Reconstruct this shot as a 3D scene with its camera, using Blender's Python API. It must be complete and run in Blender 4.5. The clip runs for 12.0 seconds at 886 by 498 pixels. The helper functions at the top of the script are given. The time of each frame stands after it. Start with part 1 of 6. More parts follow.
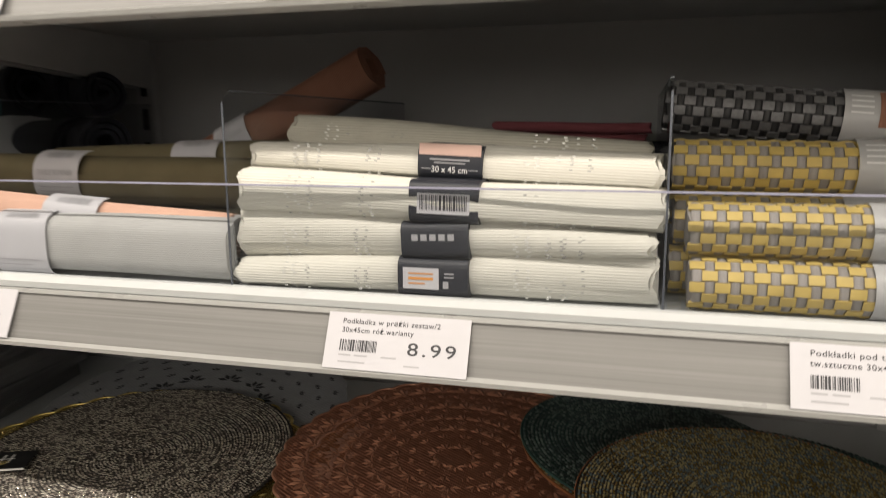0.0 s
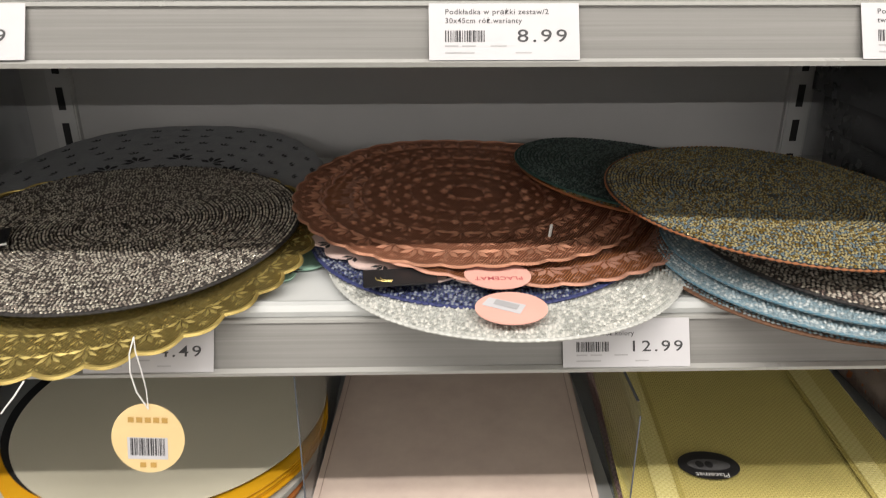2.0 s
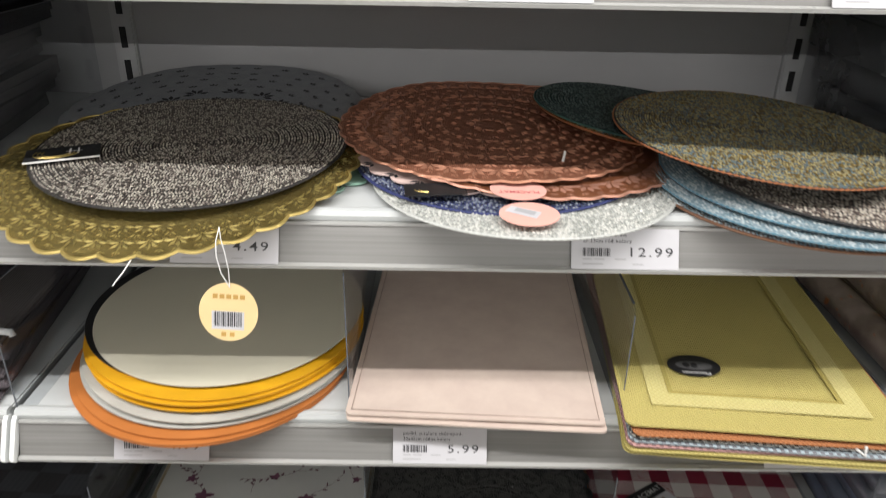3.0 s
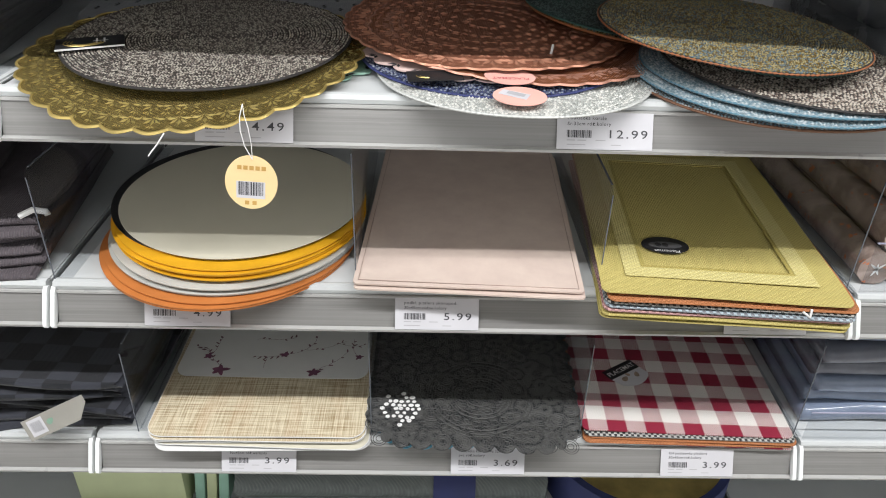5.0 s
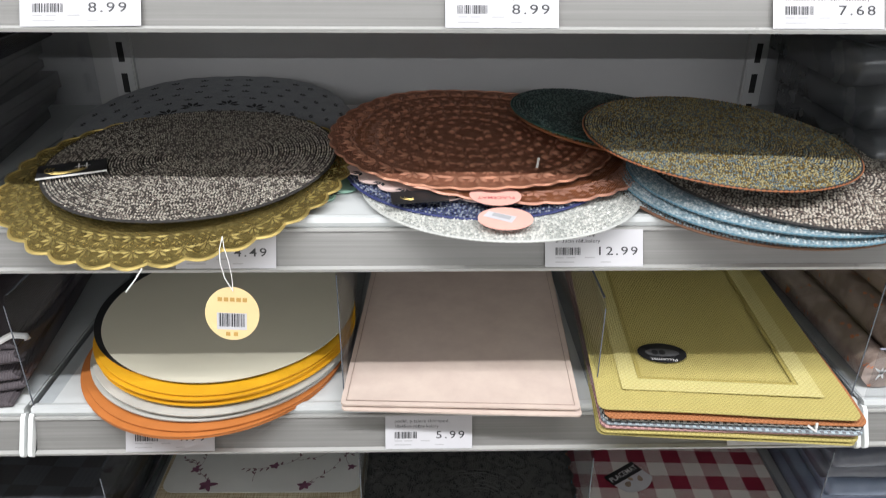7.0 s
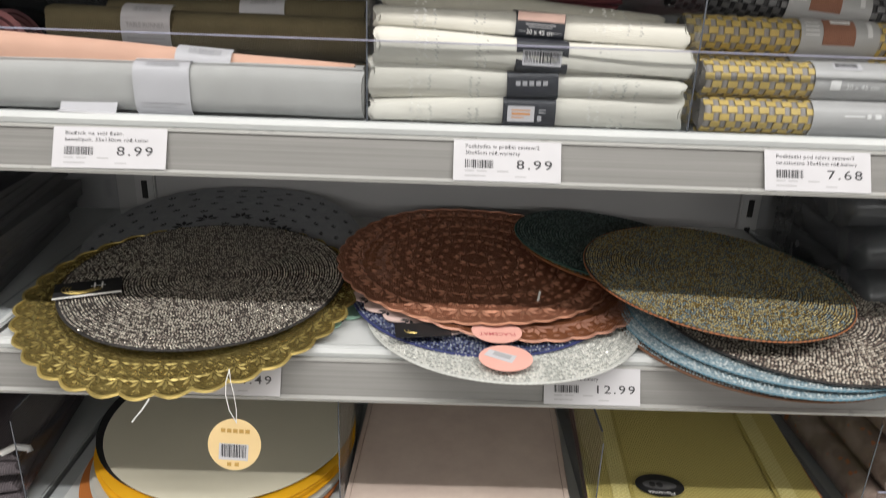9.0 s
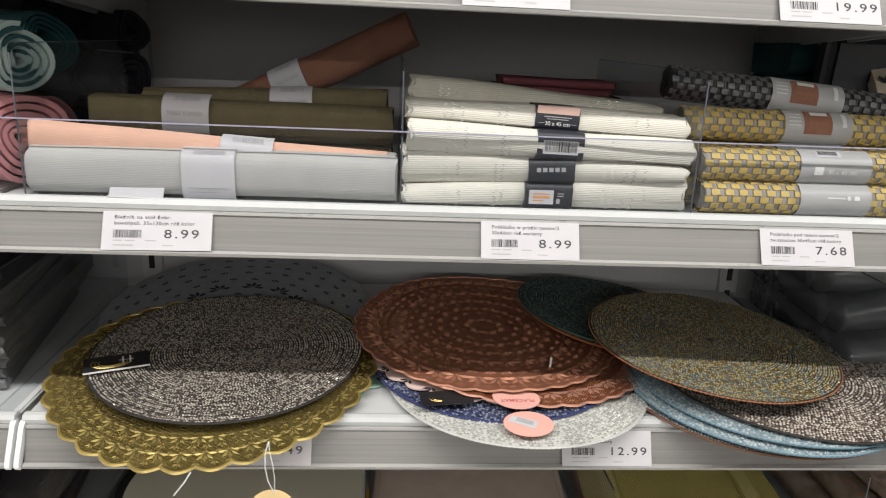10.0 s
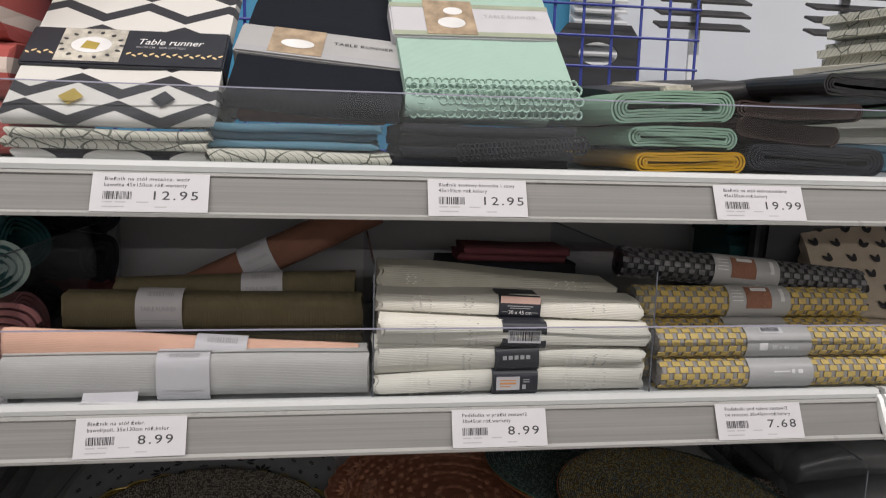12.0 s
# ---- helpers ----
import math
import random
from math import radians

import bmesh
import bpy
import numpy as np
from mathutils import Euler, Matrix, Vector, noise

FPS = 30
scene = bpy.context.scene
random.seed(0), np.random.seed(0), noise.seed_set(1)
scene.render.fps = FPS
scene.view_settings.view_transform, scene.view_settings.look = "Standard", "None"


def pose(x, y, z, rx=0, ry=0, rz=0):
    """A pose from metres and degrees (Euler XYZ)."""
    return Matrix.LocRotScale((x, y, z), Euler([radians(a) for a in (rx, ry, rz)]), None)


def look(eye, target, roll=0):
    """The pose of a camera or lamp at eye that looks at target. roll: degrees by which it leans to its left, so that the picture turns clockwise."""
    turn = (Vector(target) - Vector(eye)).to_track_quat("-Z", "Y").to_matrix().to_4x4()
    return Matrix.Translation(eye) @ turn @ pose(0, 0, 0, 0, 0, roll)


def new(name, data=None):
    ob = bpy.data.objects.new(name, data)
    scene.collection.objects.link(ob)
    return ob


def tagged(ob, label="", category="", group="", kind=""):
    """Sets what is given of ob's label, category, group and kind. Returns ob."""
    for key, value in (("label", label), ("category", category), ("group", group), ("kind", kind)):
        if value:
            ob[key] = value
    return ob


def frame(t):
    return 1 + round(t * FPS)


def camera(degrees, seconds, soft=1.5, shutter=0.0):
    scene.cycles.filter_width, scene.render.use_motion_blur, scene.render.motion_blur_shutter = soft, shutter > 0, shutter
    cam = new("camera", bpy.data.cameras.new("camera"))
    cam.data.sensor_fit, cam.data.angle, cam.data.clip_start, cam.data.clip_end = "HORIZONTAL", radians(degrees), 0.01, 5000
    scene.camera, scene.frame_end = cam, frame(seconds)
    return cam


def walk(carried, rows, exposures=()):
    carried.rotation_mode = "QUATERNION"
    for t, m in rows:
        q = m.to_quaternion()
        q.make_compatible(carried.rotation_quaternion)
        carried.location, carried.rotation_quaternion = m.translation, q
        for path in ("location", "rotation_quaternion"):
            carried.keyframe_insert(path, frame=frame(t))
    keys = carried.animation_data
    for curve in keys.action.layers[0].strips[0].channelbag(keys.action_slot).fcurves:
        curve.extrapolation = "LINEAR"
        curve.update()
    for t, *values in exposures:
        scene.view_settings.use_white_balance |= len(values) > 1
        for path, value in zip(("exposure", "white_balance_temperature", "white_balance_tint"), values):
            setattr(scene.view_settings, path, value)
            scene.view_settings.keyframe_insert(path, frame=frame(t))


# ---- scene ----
cam = camera(63.0, 12.0, soft=1.0, shutter=0.4)
PATH = [
    (0, (0.7, -0.446, 1.374), (0.179, 1.454, 1.029), -0.4),
    (0.5, (0.604, -0.432, 1.351), (0.395, 1.499, 0.872), -0.7),
    (1, (0.524, -0.465, 1.314), (0.489, 1.441, 0.709), -1.7),
    (1.5, (0.503, -0.49, 1.296), (0.524, 1.388, 0.607), -1.0),
    (2, (0.489, -0.508, 1.276), (0.531, 1.341, 0.513), -0.0),
    (2.5, (0.484, -0.544, 1.284), (0.475, 1.28, 0.462), 1.0),
    (3, (0.469, -0.626, 1.278), (0.484, 1.18, 0.418), 1.1),
    (3.5, (0.469, -0.701, 1.267), (0.526, 1.077, 0.352), 0.9),
    (3.7, (0.466, -0.712, 1.268), (0.542, 1.047, 0.32), 1.3),
    (5.3, (0.454, -0.728, 1.263), (0.501, 0.992, 0.244), 1.9),
    (5.5, (0.451, -0.726, 1.266), (0.498, 0.999, 0.254), 1.8),
    (6, (0.46, -0.714, 1.283), (0.5, 1.025, 0.296), 1.4),
    (6.5, (0.471, -0.699, 1.296), (0.504, 1.066, 0.355), 0.8),
    (7, (0.473, -0.678, 1.315), (0.519, 1.117, 0.435), 0.4),
    (8.8, (0.492, -0.661, 1.385), (0.486, 1.185, 0.614), 1.5),
    (9, (0.473, -0.671, 1.388), (0.504, 1.2, 0.683), 2.1),
    (9.5, (0.45, -0.697, 1.421), (0.521, 1.198, 0.788), 2.5),
    (10, (0.398, -0.71, 1.424), (0.543, 1.203, 0.861), 2.6),
    (10.5, (0.35, -0.728, 1.438), (0.538, 1.191, 0.907), 2.6),
    (11, (0.351, -0.745, 1.444), (0.568, 1.21, 1.08), 1.4),
    (11.5, (0.372, -0.725, 1.506), (0.617, 1.228, 1.155), 1.7),
    (12, (0.377, -0.718, 1.529), (0.645, 1.242, 1.229), 1.6),
]
walk(cam, [(t, look(eye, target, roll)) for t, eye, target, roll in PATH],
     [(0.0, -0.08, 7250, 12), (0.5, 0.12, 7350, 12), (1.0, -0.1, 7200, 12), (2.0, 0.06, 6850, 11), (3.5, 0.24, 6300, 10), (5.5, 0.18, 6200, 10), (6.5, 0.26, 6200, 10), (7.0, 0.28, 6150, 10), (9.0, -0.13, 6550, 10), (9.5, -0.08, 6550, 10), (10.5, -0.22, 6600, 12), (12.0, -0.62, 6600, 14)])

# ---- world and light ----
world = bpy.data.worlds.new("shop_air")
scene.world = world
world.use_nodes = True
world.node_tree.nodes["Background"].inputs[0].default_value = (0.9, 0.95, 1.0, 1)
world.node_tree.nodes["Background"].inputs[1].default_value = 0.25
scene.view_settings.exposure = 0.0


# ---- node helpers ----
class Nodes:
    def __init__(self, name):
        self.m = bpy.data.materials.new(name)
        self.m.use_nodes = True
        self.t = self.m.node_tree
        self.b = self.t.nodes["Principled BSDF"]
        self.co = self.t.nodes.new("ShaderNodeTexCoord")

    def put(self, sock, v):
        if isinstance(v, bpy.types.NodeSocket):
            self.t.links.new(v, sock)
        elif isinstance(v, tuple) and sock.type == "RGBA":
            sock.default_value = (*v, 1) if len(v) == 3 else v
        else:
            sock.default_value = v

    def math(self, op, a, b=0.0, c=0.0):
        n = self.t.nodes.new("ShaderNodeMath")
        n.operation = op
        for k, v in enumerate((a, b, c)):
            self.put(n.inputs[k], v)
        return n.outputs[0]

    def xyz(self):
        n = self.t.nodes.new("ShaderNodeSeparateXYZ")
        self.put(n.inputs[0], self.co.outputs["Object"])
        return n.outputs

    def scaled(self, s=(1, 1, 1), rot=(0, 0, 0)):
        n = self.t.nodes.new("ShaderNodeMapping")
        self.put(n.inputs["Vector"], self.co.outputs["Object"])
        n.inputs["Scale"].default_value = s
        n.inputs["Rotation"].default_value = rot
        return n.outputs[0]

    def noise(self, scale, detail=3.0, vec=None, rough=0.55):
        n = self.t.nodes.new("ShaderNodeTexNoise")
        self.put(n.inputs["Vector"], vec if vec is not None else self.co.outputs["Object"])
        n.inputs["Scale"].default_value = scale
        n.inputs["Detail"].default_value = detail
        n.inputs["Roughness"].default_value = rough
        return n.outputs[0]

    def voronoi(self, scale, feature="F1", out=0, vec=None):
        n = self.t.nodes.new("ShaderNodeTexVoronoi")
        n.feature = feature
        self.put(n.inputs["Vector"], vec if vec is not None else self.co.outputs["Object"])
        n.inputs["Scale"].default_value = scale
        return n.outputs[out]

    def wave(self, scale, axis="X", vec=None, distort=0.0):
        n = self.t.nodes.new("ShaderNodeTexWave")
        n.bands_direction = axis
        self.put(n.inputs["Vector"], vec if vec is not None else self.co.outputs["Object"])
        n.inputs["Scale"].default_value = scale
        n.inputs["Distortion"].default_value = distort
        return n.outputs[1]

    def mix(self, f, a, b):
        n = self.t.nodes.new("ShaderNodeMix")
        n.data_type = "RGBA"
        self.put(n.inputs[0], f)
        self.put(n.inputs[6], a)
        self.put(n.inputs[7], b)
        return n.outputs[2]

    def ramp(self, f, lo, hi):
        n = self.t.nodes.new("ShaderNodeMapRange")
        self.put(n.inputs[0], f)
        n.inputs[1].default_value, n.inputs[2].default_value = lo, hi
        return n.outputs[0]

    def island(self):
        return self.t.nodes.new("ShaderNodeNewGeometry").outputs["Random Per Island"]

    def random(self):
        return self.t.nodes.new("ShaderNodeObjectInfo").outputs["Random"]

    def bump(self, h, strength=0.3, dist=0.001):
        n = self.t.nodes.new("ShaderNodeBump")
        n.inputs["Strength"].default_value = strength
        n.inputs["Distance"].default_value = dist
        self.put(n.inputs["Height"], h)
        self.put(self.b.inputs["Normal"], n.outputs[0])

    def done(self, colour, rough=0.6, metal=0.0, spec=0.5, sheen=0.0, coat=0.0):
        self.put(self.b.inputs["Base Color"], colour)
        self.put(self.b.inputs["Roughness"], rough)
        self.put(self.b.inputs["Metallic"], metal)
        self.put(self.b.inputs["Specular IOR Level"], spec)
        self.put(self.b.inputs["Sheen Weight"], sheen)
        self.put(self.b.inputs["Coat Weight"], coat)
        return self.m


def dim(c, k):
    return tuple(v * k for v in c)


def plain(name, c, rough=0.55, metal=0.0, vary=0.12, scale=25.0, grain=600.0, bump=0.15, spec=0.5, sheen=0.0, coat=0.0):
    """A surface with soft stains and a fine grain."""
    n = Nodes(name)
    f = n.noise(scale, 4)
    g = n.noise(grain, 2)
    col = n.mix(n.ramp(f, 0.3, 0.7), dim(c, 1 - vary), dim(c, 1 + vary * 0.6))
    n.bump(g, bump, 0.0006)
    return n.done(col, n.ramp(n.math("ADD", n.math("MULTIPLY", f, 0.25), rough - 0.12), 0, 1), metal, spec, sheen, coat)


def cloth(name, c, axis="X", rib=2.2, depth=0.5, vary=0.15, rough=0.9, dark=0.55):
    """Woven or ribbed textile; rib in millimetres."""
    n = Nodes(name)
    w = n.wave(0.314 * 1000 / rib, axis, distort=0.4)
    f = n.noise(40, 4)
    fine = n.noise(1500, 1)
    col = n.mix(n.ramp(f, 0.3, 0.75), dim(c, 1 - vary), c)
    col = n.mix(n.math("MULTIPLY", n.math("SUBTRACT", 1.0, w), dark * 0.5), col, dim(c, 0.5))
    col = n.mix(n.math("MULTIPLY", fine, 0.2), col, dim(c, 0.6))
    n.bump(n.math("ADD", w, n.math("MULTIPLY", fine, 0.4)), depth, 0.001)
    return n.done(col, rough, 0.0, 0.18, 0.015)


def stripes(name, a, b, axis, period, duty=0.5):
    n = Nodes(name)
    x = n.xyz()[axis]
    f = n.math("GREATER_THAN", n.math("FRACT", n.math("DIVIDE", n.math("ADD", x, 10.0), period)), duty)
    n.bump(n.noise(900, 2), 0.25, 0.0008)
    return n.done(n.mix(f, a, b), 0.85, 0, 0.3)


# ---- materials ----
M = {}
M["shelf_white"] = plain("white_enamel", (0.56, 0.58, 0.585), 0.42, vary=0.05, scale=9, bump=0.04)
M["cap_white"] = plain("white_plastic", (0.82, 0.84, 0.84), 0.4, vary=0.04, bump=0.05)
M["back_grey"] = plain("grey_panel", (0.37, 0.37, 0.375), 0.6, vary=0.06, scale=5, bump=0.06)
M["upright"] = plain("upright_enamel", (0.43, 0.435, 0.44), 0.45, vary=0.06)
M["slot"] = plain("slot_shade", (0.015, 0.015, 0.016), 0.8)
n = Nodes("streaked_rail")
st = n.noise(1.0, 5, n.scaled((3, 420, 420)), 0.6)
n.bump(st, 0.12, 0.0005)
M["rail"] = n.done(n.mix(n.ramp(st, 0.25, 0.75), (0.175, 0.172, 0.166), (0.255, 0.251, 0.243)), 0.40, 0.0, 0.5)
M["rail_edge"] = plain("rail_edge_plastic", (0.40, 0.40, 0.39), 0.3, vary=0.05)
M["paper"] = plain("label_paper", (0.56, 0.555, 0.585), 0.5, vary=0.03, bump=0.04)
M["ink"] = plain("label_ink", (0.05, 0.05, 0.056), 0.6, vary=0.05)
M["ink_grey"] = plain("faint_ink", (0.40, 0.40, 0.42), 0.6, vary=0.05)
M["floor"] = plain("floor_tile", (0.52, 0.51, 0.48), 0.35, vary=0.12, scale=3)
M["ceil"] = plain("ceiling_paint", (0.75, 0.75, 0.74), 0.8, vary=0.04, scale=2)
M["wall"] = plain("shop_wall_paint", (0.6, 0.61, 0.62), 0.7, vary=0.06, scale=2)
M["wall_far"] = plain("white_wall_panels", (0.74, 0.78, 0.84), 0.4, vary=0.06, scale=1.5)
M["opp"] = plain("opposite_bounce", (0.42, 0.40, 0.38), 0.7, vary=0.5, scale=6)

n = Nodes("clear_acrylic")
n.t.nodes.remove(n.b)
tr = n.t.nodes.new("ShaderNodeBsdfTransparent")
tr.inputs[0].default_value = (0.90, 0.91, 0.92, 1)
gl = n.t.nodes.new("ShaderNodeBsdfGlossy")
gl.inputs["Roughness"].default_value = 0.035
lw = n.t.nodes.new("ShaderNodeLayerWeight")
lw.inputs[0].default_value = 0.5
fr = n.math("ADD", n.math("MULTIPLY", n.math("POWER", lw.outputs["Facing"], 4.5), 0.60), 0.020)
df = n.t.nodes.new("ShaderNodeBsdfDiffuse")
df.inputs[0].default_value = (0.8, 0.82, 0.85, 1)
m0 = n.t.nodes.new("ShaderNodeMixShader")
sm = n.ramp(n.noise(14, 5), 0.45, 0.8)
n.t.links.new(n.math("ADD", n.math("MULTIPLY", sm, 0.008), 0.001), m0.inputs[0])
n.t.links.new(tr.outputs[0], m0.inputs[1])
n.t.links.new(df.outputs[0], m0.inputs[2])
mx = n.t.nodes.new("ShaderNodeMixShader")
n.t.links.new(fr, mx.inputs[0])
n.t.links.new(m0.outputs[0], mx.inputs[1])
n.t.links.new(gl.outputs[0], mx.inputs[2])
n.t.links.new(mx.outputs[0], n.t.nodes["Material Output"].inputs[0])
M["acrylic"] = n.m
M["acrylic_edge"] = plain("acrylic_edge", (0.36, 0.36, 0.47), 0.2, vary=0.1)
M["acrylic_dark"] = plain("acrylic_dark_edge", (0.10, 0.11, 0.13), 0.15, vary=0.1)


# ---- mesh helpers ----
def mesh_of(name, verts, faces, smooth=False):
    me = bpy.data.meshes.new(name)
    me.from_pydata([tuple(map(float, v)) for v in verts], [], faces)
    me.validate()
    if smooth:
        me.polygons.foreach_set("use_smooth", [True] * len(me.polygons))
    return me


def thing(name, m, label, category, group="", kind=""):
    ob = new(name)
    ob.empty_display_size = 0.02
    ob.matrix_basis = m
    return tagged(ob, label, category, group, kind)


def part(name, geo, material, parent, label="", smooth=None, kind=""):
    """One mesh object under a thing or a part; geo is a bmesh or (verts, faces)."""
    if isinstance(geo, bmesh.types.BMesh):
        me = bpy.data.meshes.new(name)
        bmesh.ops.recalc_face_normals(geo, faces=geo.faces)
        geo.to_mesh(me)
        geo.free()
        if smooth:
            me.polygons.foreach_set("use_smooth", [True] * len(me.polygons))
    else:
        me = mesh_of(name, geo[0], geo[1], smooth is not False)
        if smooth is None:
            me.set_sharp_from_angle(angle=radians(38))
    me.materials.append(material)
    ob = new(name, me)
    ob.parent = parent
    return tagged(ob, label, kind=kind or ("stuff" if name in ("barcode", "small_print", "care_symbol_row") else ""))


def solid(name, geo, material, label, category, kind="", m=None, smooth=None, group=""):
    """A thing of a single mesh."""
    ob = part(name, geo, material, None, label, smooth)
    if m is not None:
        ob.matrix_basis = m
    return tagged(ob, label, category, group, kind)


def box(x0, x1, y0, y1, z0, z1, bevel=0.0, seg=2):
    bm = bmesh.new()
    bmesh.ops.create_cube(bm, size=1, matrix=Matrix.LocRotScale(((x0 + x1) / 2, (y0 + y1) / 2, (z0 + z1) / 2), None, (x1 - x0, y1 - y0, z1 - z0)))
    if bevel:
        bmesh.ops.bevel(bm, geom=bm.edges[:], offset=bevel, segments=seg, affect="EDGES")
    return bm


def joined(geos):
    verts, faces = [], []
    for v, f in geos:
        k = len(verts)
        verts += [tuple(p) for p in v]
        faces += [tuple(i + k for i in q) for q in f]
    return verts, faces


def prism(pts, x0, x1, nx=1, fn=None, axis=0):
    """A closed profile (a, b) drawn along x (axis 0: a = y, b = z) or along y (axis 1: a = x, b = z)."""
    k = len(pts)
    verts, faces = [], []
    for i in range(nx + 1):
        s = x0 + (x1 - x0) * i / nx
        for a, b in pts:
            p = (s, a, b) if axis == 0 else (a, s, b)
            verts.append(fn(*p) if fn else p)
    for i in range(nx):
        for j in range(k):
            a, b = i * k + j, i * k + (j + 1) % k
            faces.append((a, b, b + k, a + k))
    faces.append(tuple(range(k - 1, -1, -1)))
    faces.append(tuple(nx * k + j for j in range(k)))
    return verts, faces


def wob(x, y, z, s=0.0, f=1.0):
    """A smooth wavering between about -1 and 1."""
    return (math.sin(x * 31 * f + s * 1.7) + math.sin(x * 67 * f + y * 23 * f + s * 3.1) * 0.6 + math.sin(y * 41 * f + z * 90 * f + s) * 0.7) / 2.3


def disc(r, thick, edge=None, nr=10, na=160, fn=None):
    """A round sheet with its own thickness; edge(a) scales the rim, fn(x, y) lifts the sheet."""
    verts, faces = [], []
    for side in (1, 0):
        verts.append((0, 0, side * thick))
        for i in range(1, nr + 1):
            for j in range(na):
                a = math.tau * j / na
                q = r * i / nr * (1 + ((edge(a) - 1) * (i / nr) ** 6 if edge else 0))
                verts.append((q * math.cos(a), q * math.sin(a), side * thick))
    if fn:
        verts = [(x, y, z + fn(x, y)) for x, y, z in verts]
    m = 1 + nr * na
    for s in (0, 1):
        o = s * m
        for j in range(na):
            j2 = (j + 1) % na
            t = (o, o + 1 + j, o + 1 + j2)
            faces.append(t if s == 0 else t[::-1])
            for i in range(nr - 1):
                a = o + 1 + i * na
                q = (a + j, a + na + j, a + na + j2, a + j2)
                faces.append(q if s == 0 else q[::-1])
    for j in range(na):
        j2 = (j + 1) % na
        a = 1 + (nr - 1) * na
        faces.append((a + j, m + a + j, m + a + j2, a + j2))
    return verts, faces


def text_mesh(s, size, spacing=1.0, align="LEFT", shear=0.0, weight=0.006):
    """Flat lettering in the built-in font, as a mesh."""
    cu = bpy.data.curves.new("lettering", "FONT")
    cu.body, cu.size, cu.space_character, cu.align_x, cu.shear = s, size, spacing, align, shear
    cu.resolution_u = 3
    cu.offset = size * weight
    ob = bpy.data.objects.new("lettering", cu)
    scene.collection.objects.link(ob)
    me = bpy.data.meshes.new_from_object(ob.evaluated_get(bpy.context.evaluated_depsgraph_get()))
    bpy.data.objects.remove(ob)
    bpy.data.curves.remove(cu)
    return me


def lettering(name, s, size, material, parent, m, spacing=1.0, align="LEFT", fit=0.0, bend=None, shear=0.0):
    me = text_mesh(s, size, spacing, align, shear)
    if fit and me.vertices:
        w = max(v.co.x for v in me.vertices) - min(v.co.x for v in me.vertices)
        if w > 0:
            me.transform(Matrix.Diagonal((fit / w, 1, 1, 1)))
    me.transform(m)
    if bend:
        for v in me.vertices:
            v.co = bend(*v.co)
    me.materials.clear()
    me.materials.append(material)
    ob = new(name, me)
    ob.parent = parent
    return ob


def quads(rects, z=0.0):
    """Flat rectangles (x0, x1, y0, y1) in one sheet."""
    v, f = [], []
    for x0, x1, y0, y1 in rects:
        k = len(v)
        v += [(x0, y0, z), (x1, y0, z), (x1, y1, z), (x0, y1, z)]
        f.append((k, k + 1, k + 2, k + 3))
    return v, f


def bars(x0, x1, y0, y1, seed=1, z=0.0):
    """A barcode: upright strokes of uneven width."""
    rnd = random.Random(seed)
    out, x = [], x0
    while x < x1:
        w = (x1 - x0) / 60 * rnd.choice((1, 1, 2, 3))
        out.append((x, min(x + w, x1), y0, y1))
        x += w + (x1 - x0) / 60 * rnd.choice((1, 1, 2))
    return quads(out, z)


# ---- the shelving ----
ZB = {"a": 1.455, "b": 1.209, "c": 0.965, "d": 0.720, "e": 0.465, "f": 0.205}
TOP = {k: v + 0.043 for k, v in ZB.items()}
BACK = 0.478

solid("floor", box(-6, 7, -9.5, 1.6, -0.1, 0.0), M["floor"], "grey speckled shop floor tiles", "floor", "structure")
solid("ceiling", box(-6, 7, -9.5, 1.6, 4.25, 4.35), M["ceil"], "white painted shop ceiling", "ceiling", "structure")
solid("wall_west", box(-6.1, -6, -9.5, 1.6, 0, 4.25), M["wall"], "plain pale shop wall", "wall", "structure")
solid("wall_east", box(7, 7.1, -9.5, 1.6, 0, 4.25), M["wall"], "plain pale shop wall", "wall", "structure")
solid("wall_south", box(-6, 7, -9.6, -9.5, 0, 4.25), M["wall"], "plain pale shop wall", "wall", "structure")
# unseen block added opposite the shelves as a bounce surface for fill light
solid("wall_opposite", box(-5, 6, -2.4, -2.2, 0, 1.45, 0.01), M["opp"], "plain unseen block across the aisle, bounces fill light", "wall", "structure")
solid("wall_north", box(-6, 7, 1.5, 1.6, 0, 4.25), M["wall_far"], "white panelled shop wall beyond the shelving", "wall", "structure")


def ceiling_lamp(y, power, z=3.2, wide=0.10):
    t = thing("ceiling_light", pose(0.5, y, z), "long white strip light under the ceiling, out of view", "ceiling light", "strip lights of the shop")
    part("housing", box(-5, 5, -0.09, 0.09, 0.02, 0.098, 0.006), M["cap_white"], t)
    # only the added fill lamp hangs lower, so it gets rods
    if z < 4:
        for x in (-4, 0, 4):
            part("fill_lamp_rod", box(x - 0.006, x + 0.006, -0.006, 0.006, 0.095, 4.252 - z), M["upright"], t)
    lamp = bpy.data.lights.new("strip", "AREA")
    lamp.shape, lamp.size, lamp.size_y, lamp.energy = "RECTANGLE", 9.0, wide, power
    lamp.color = (1.0, 0.97, 0.93)
    ob = new("strip", lamp)
    ob.matrix_basis = pose(0.5, y, z)
    return t


ceiling_lamp(-1.52, 300, 4.152)
# added fill light: an unseen strip far in front that lifts the shelf shade
ceiling_lamp(-8.1, 600)


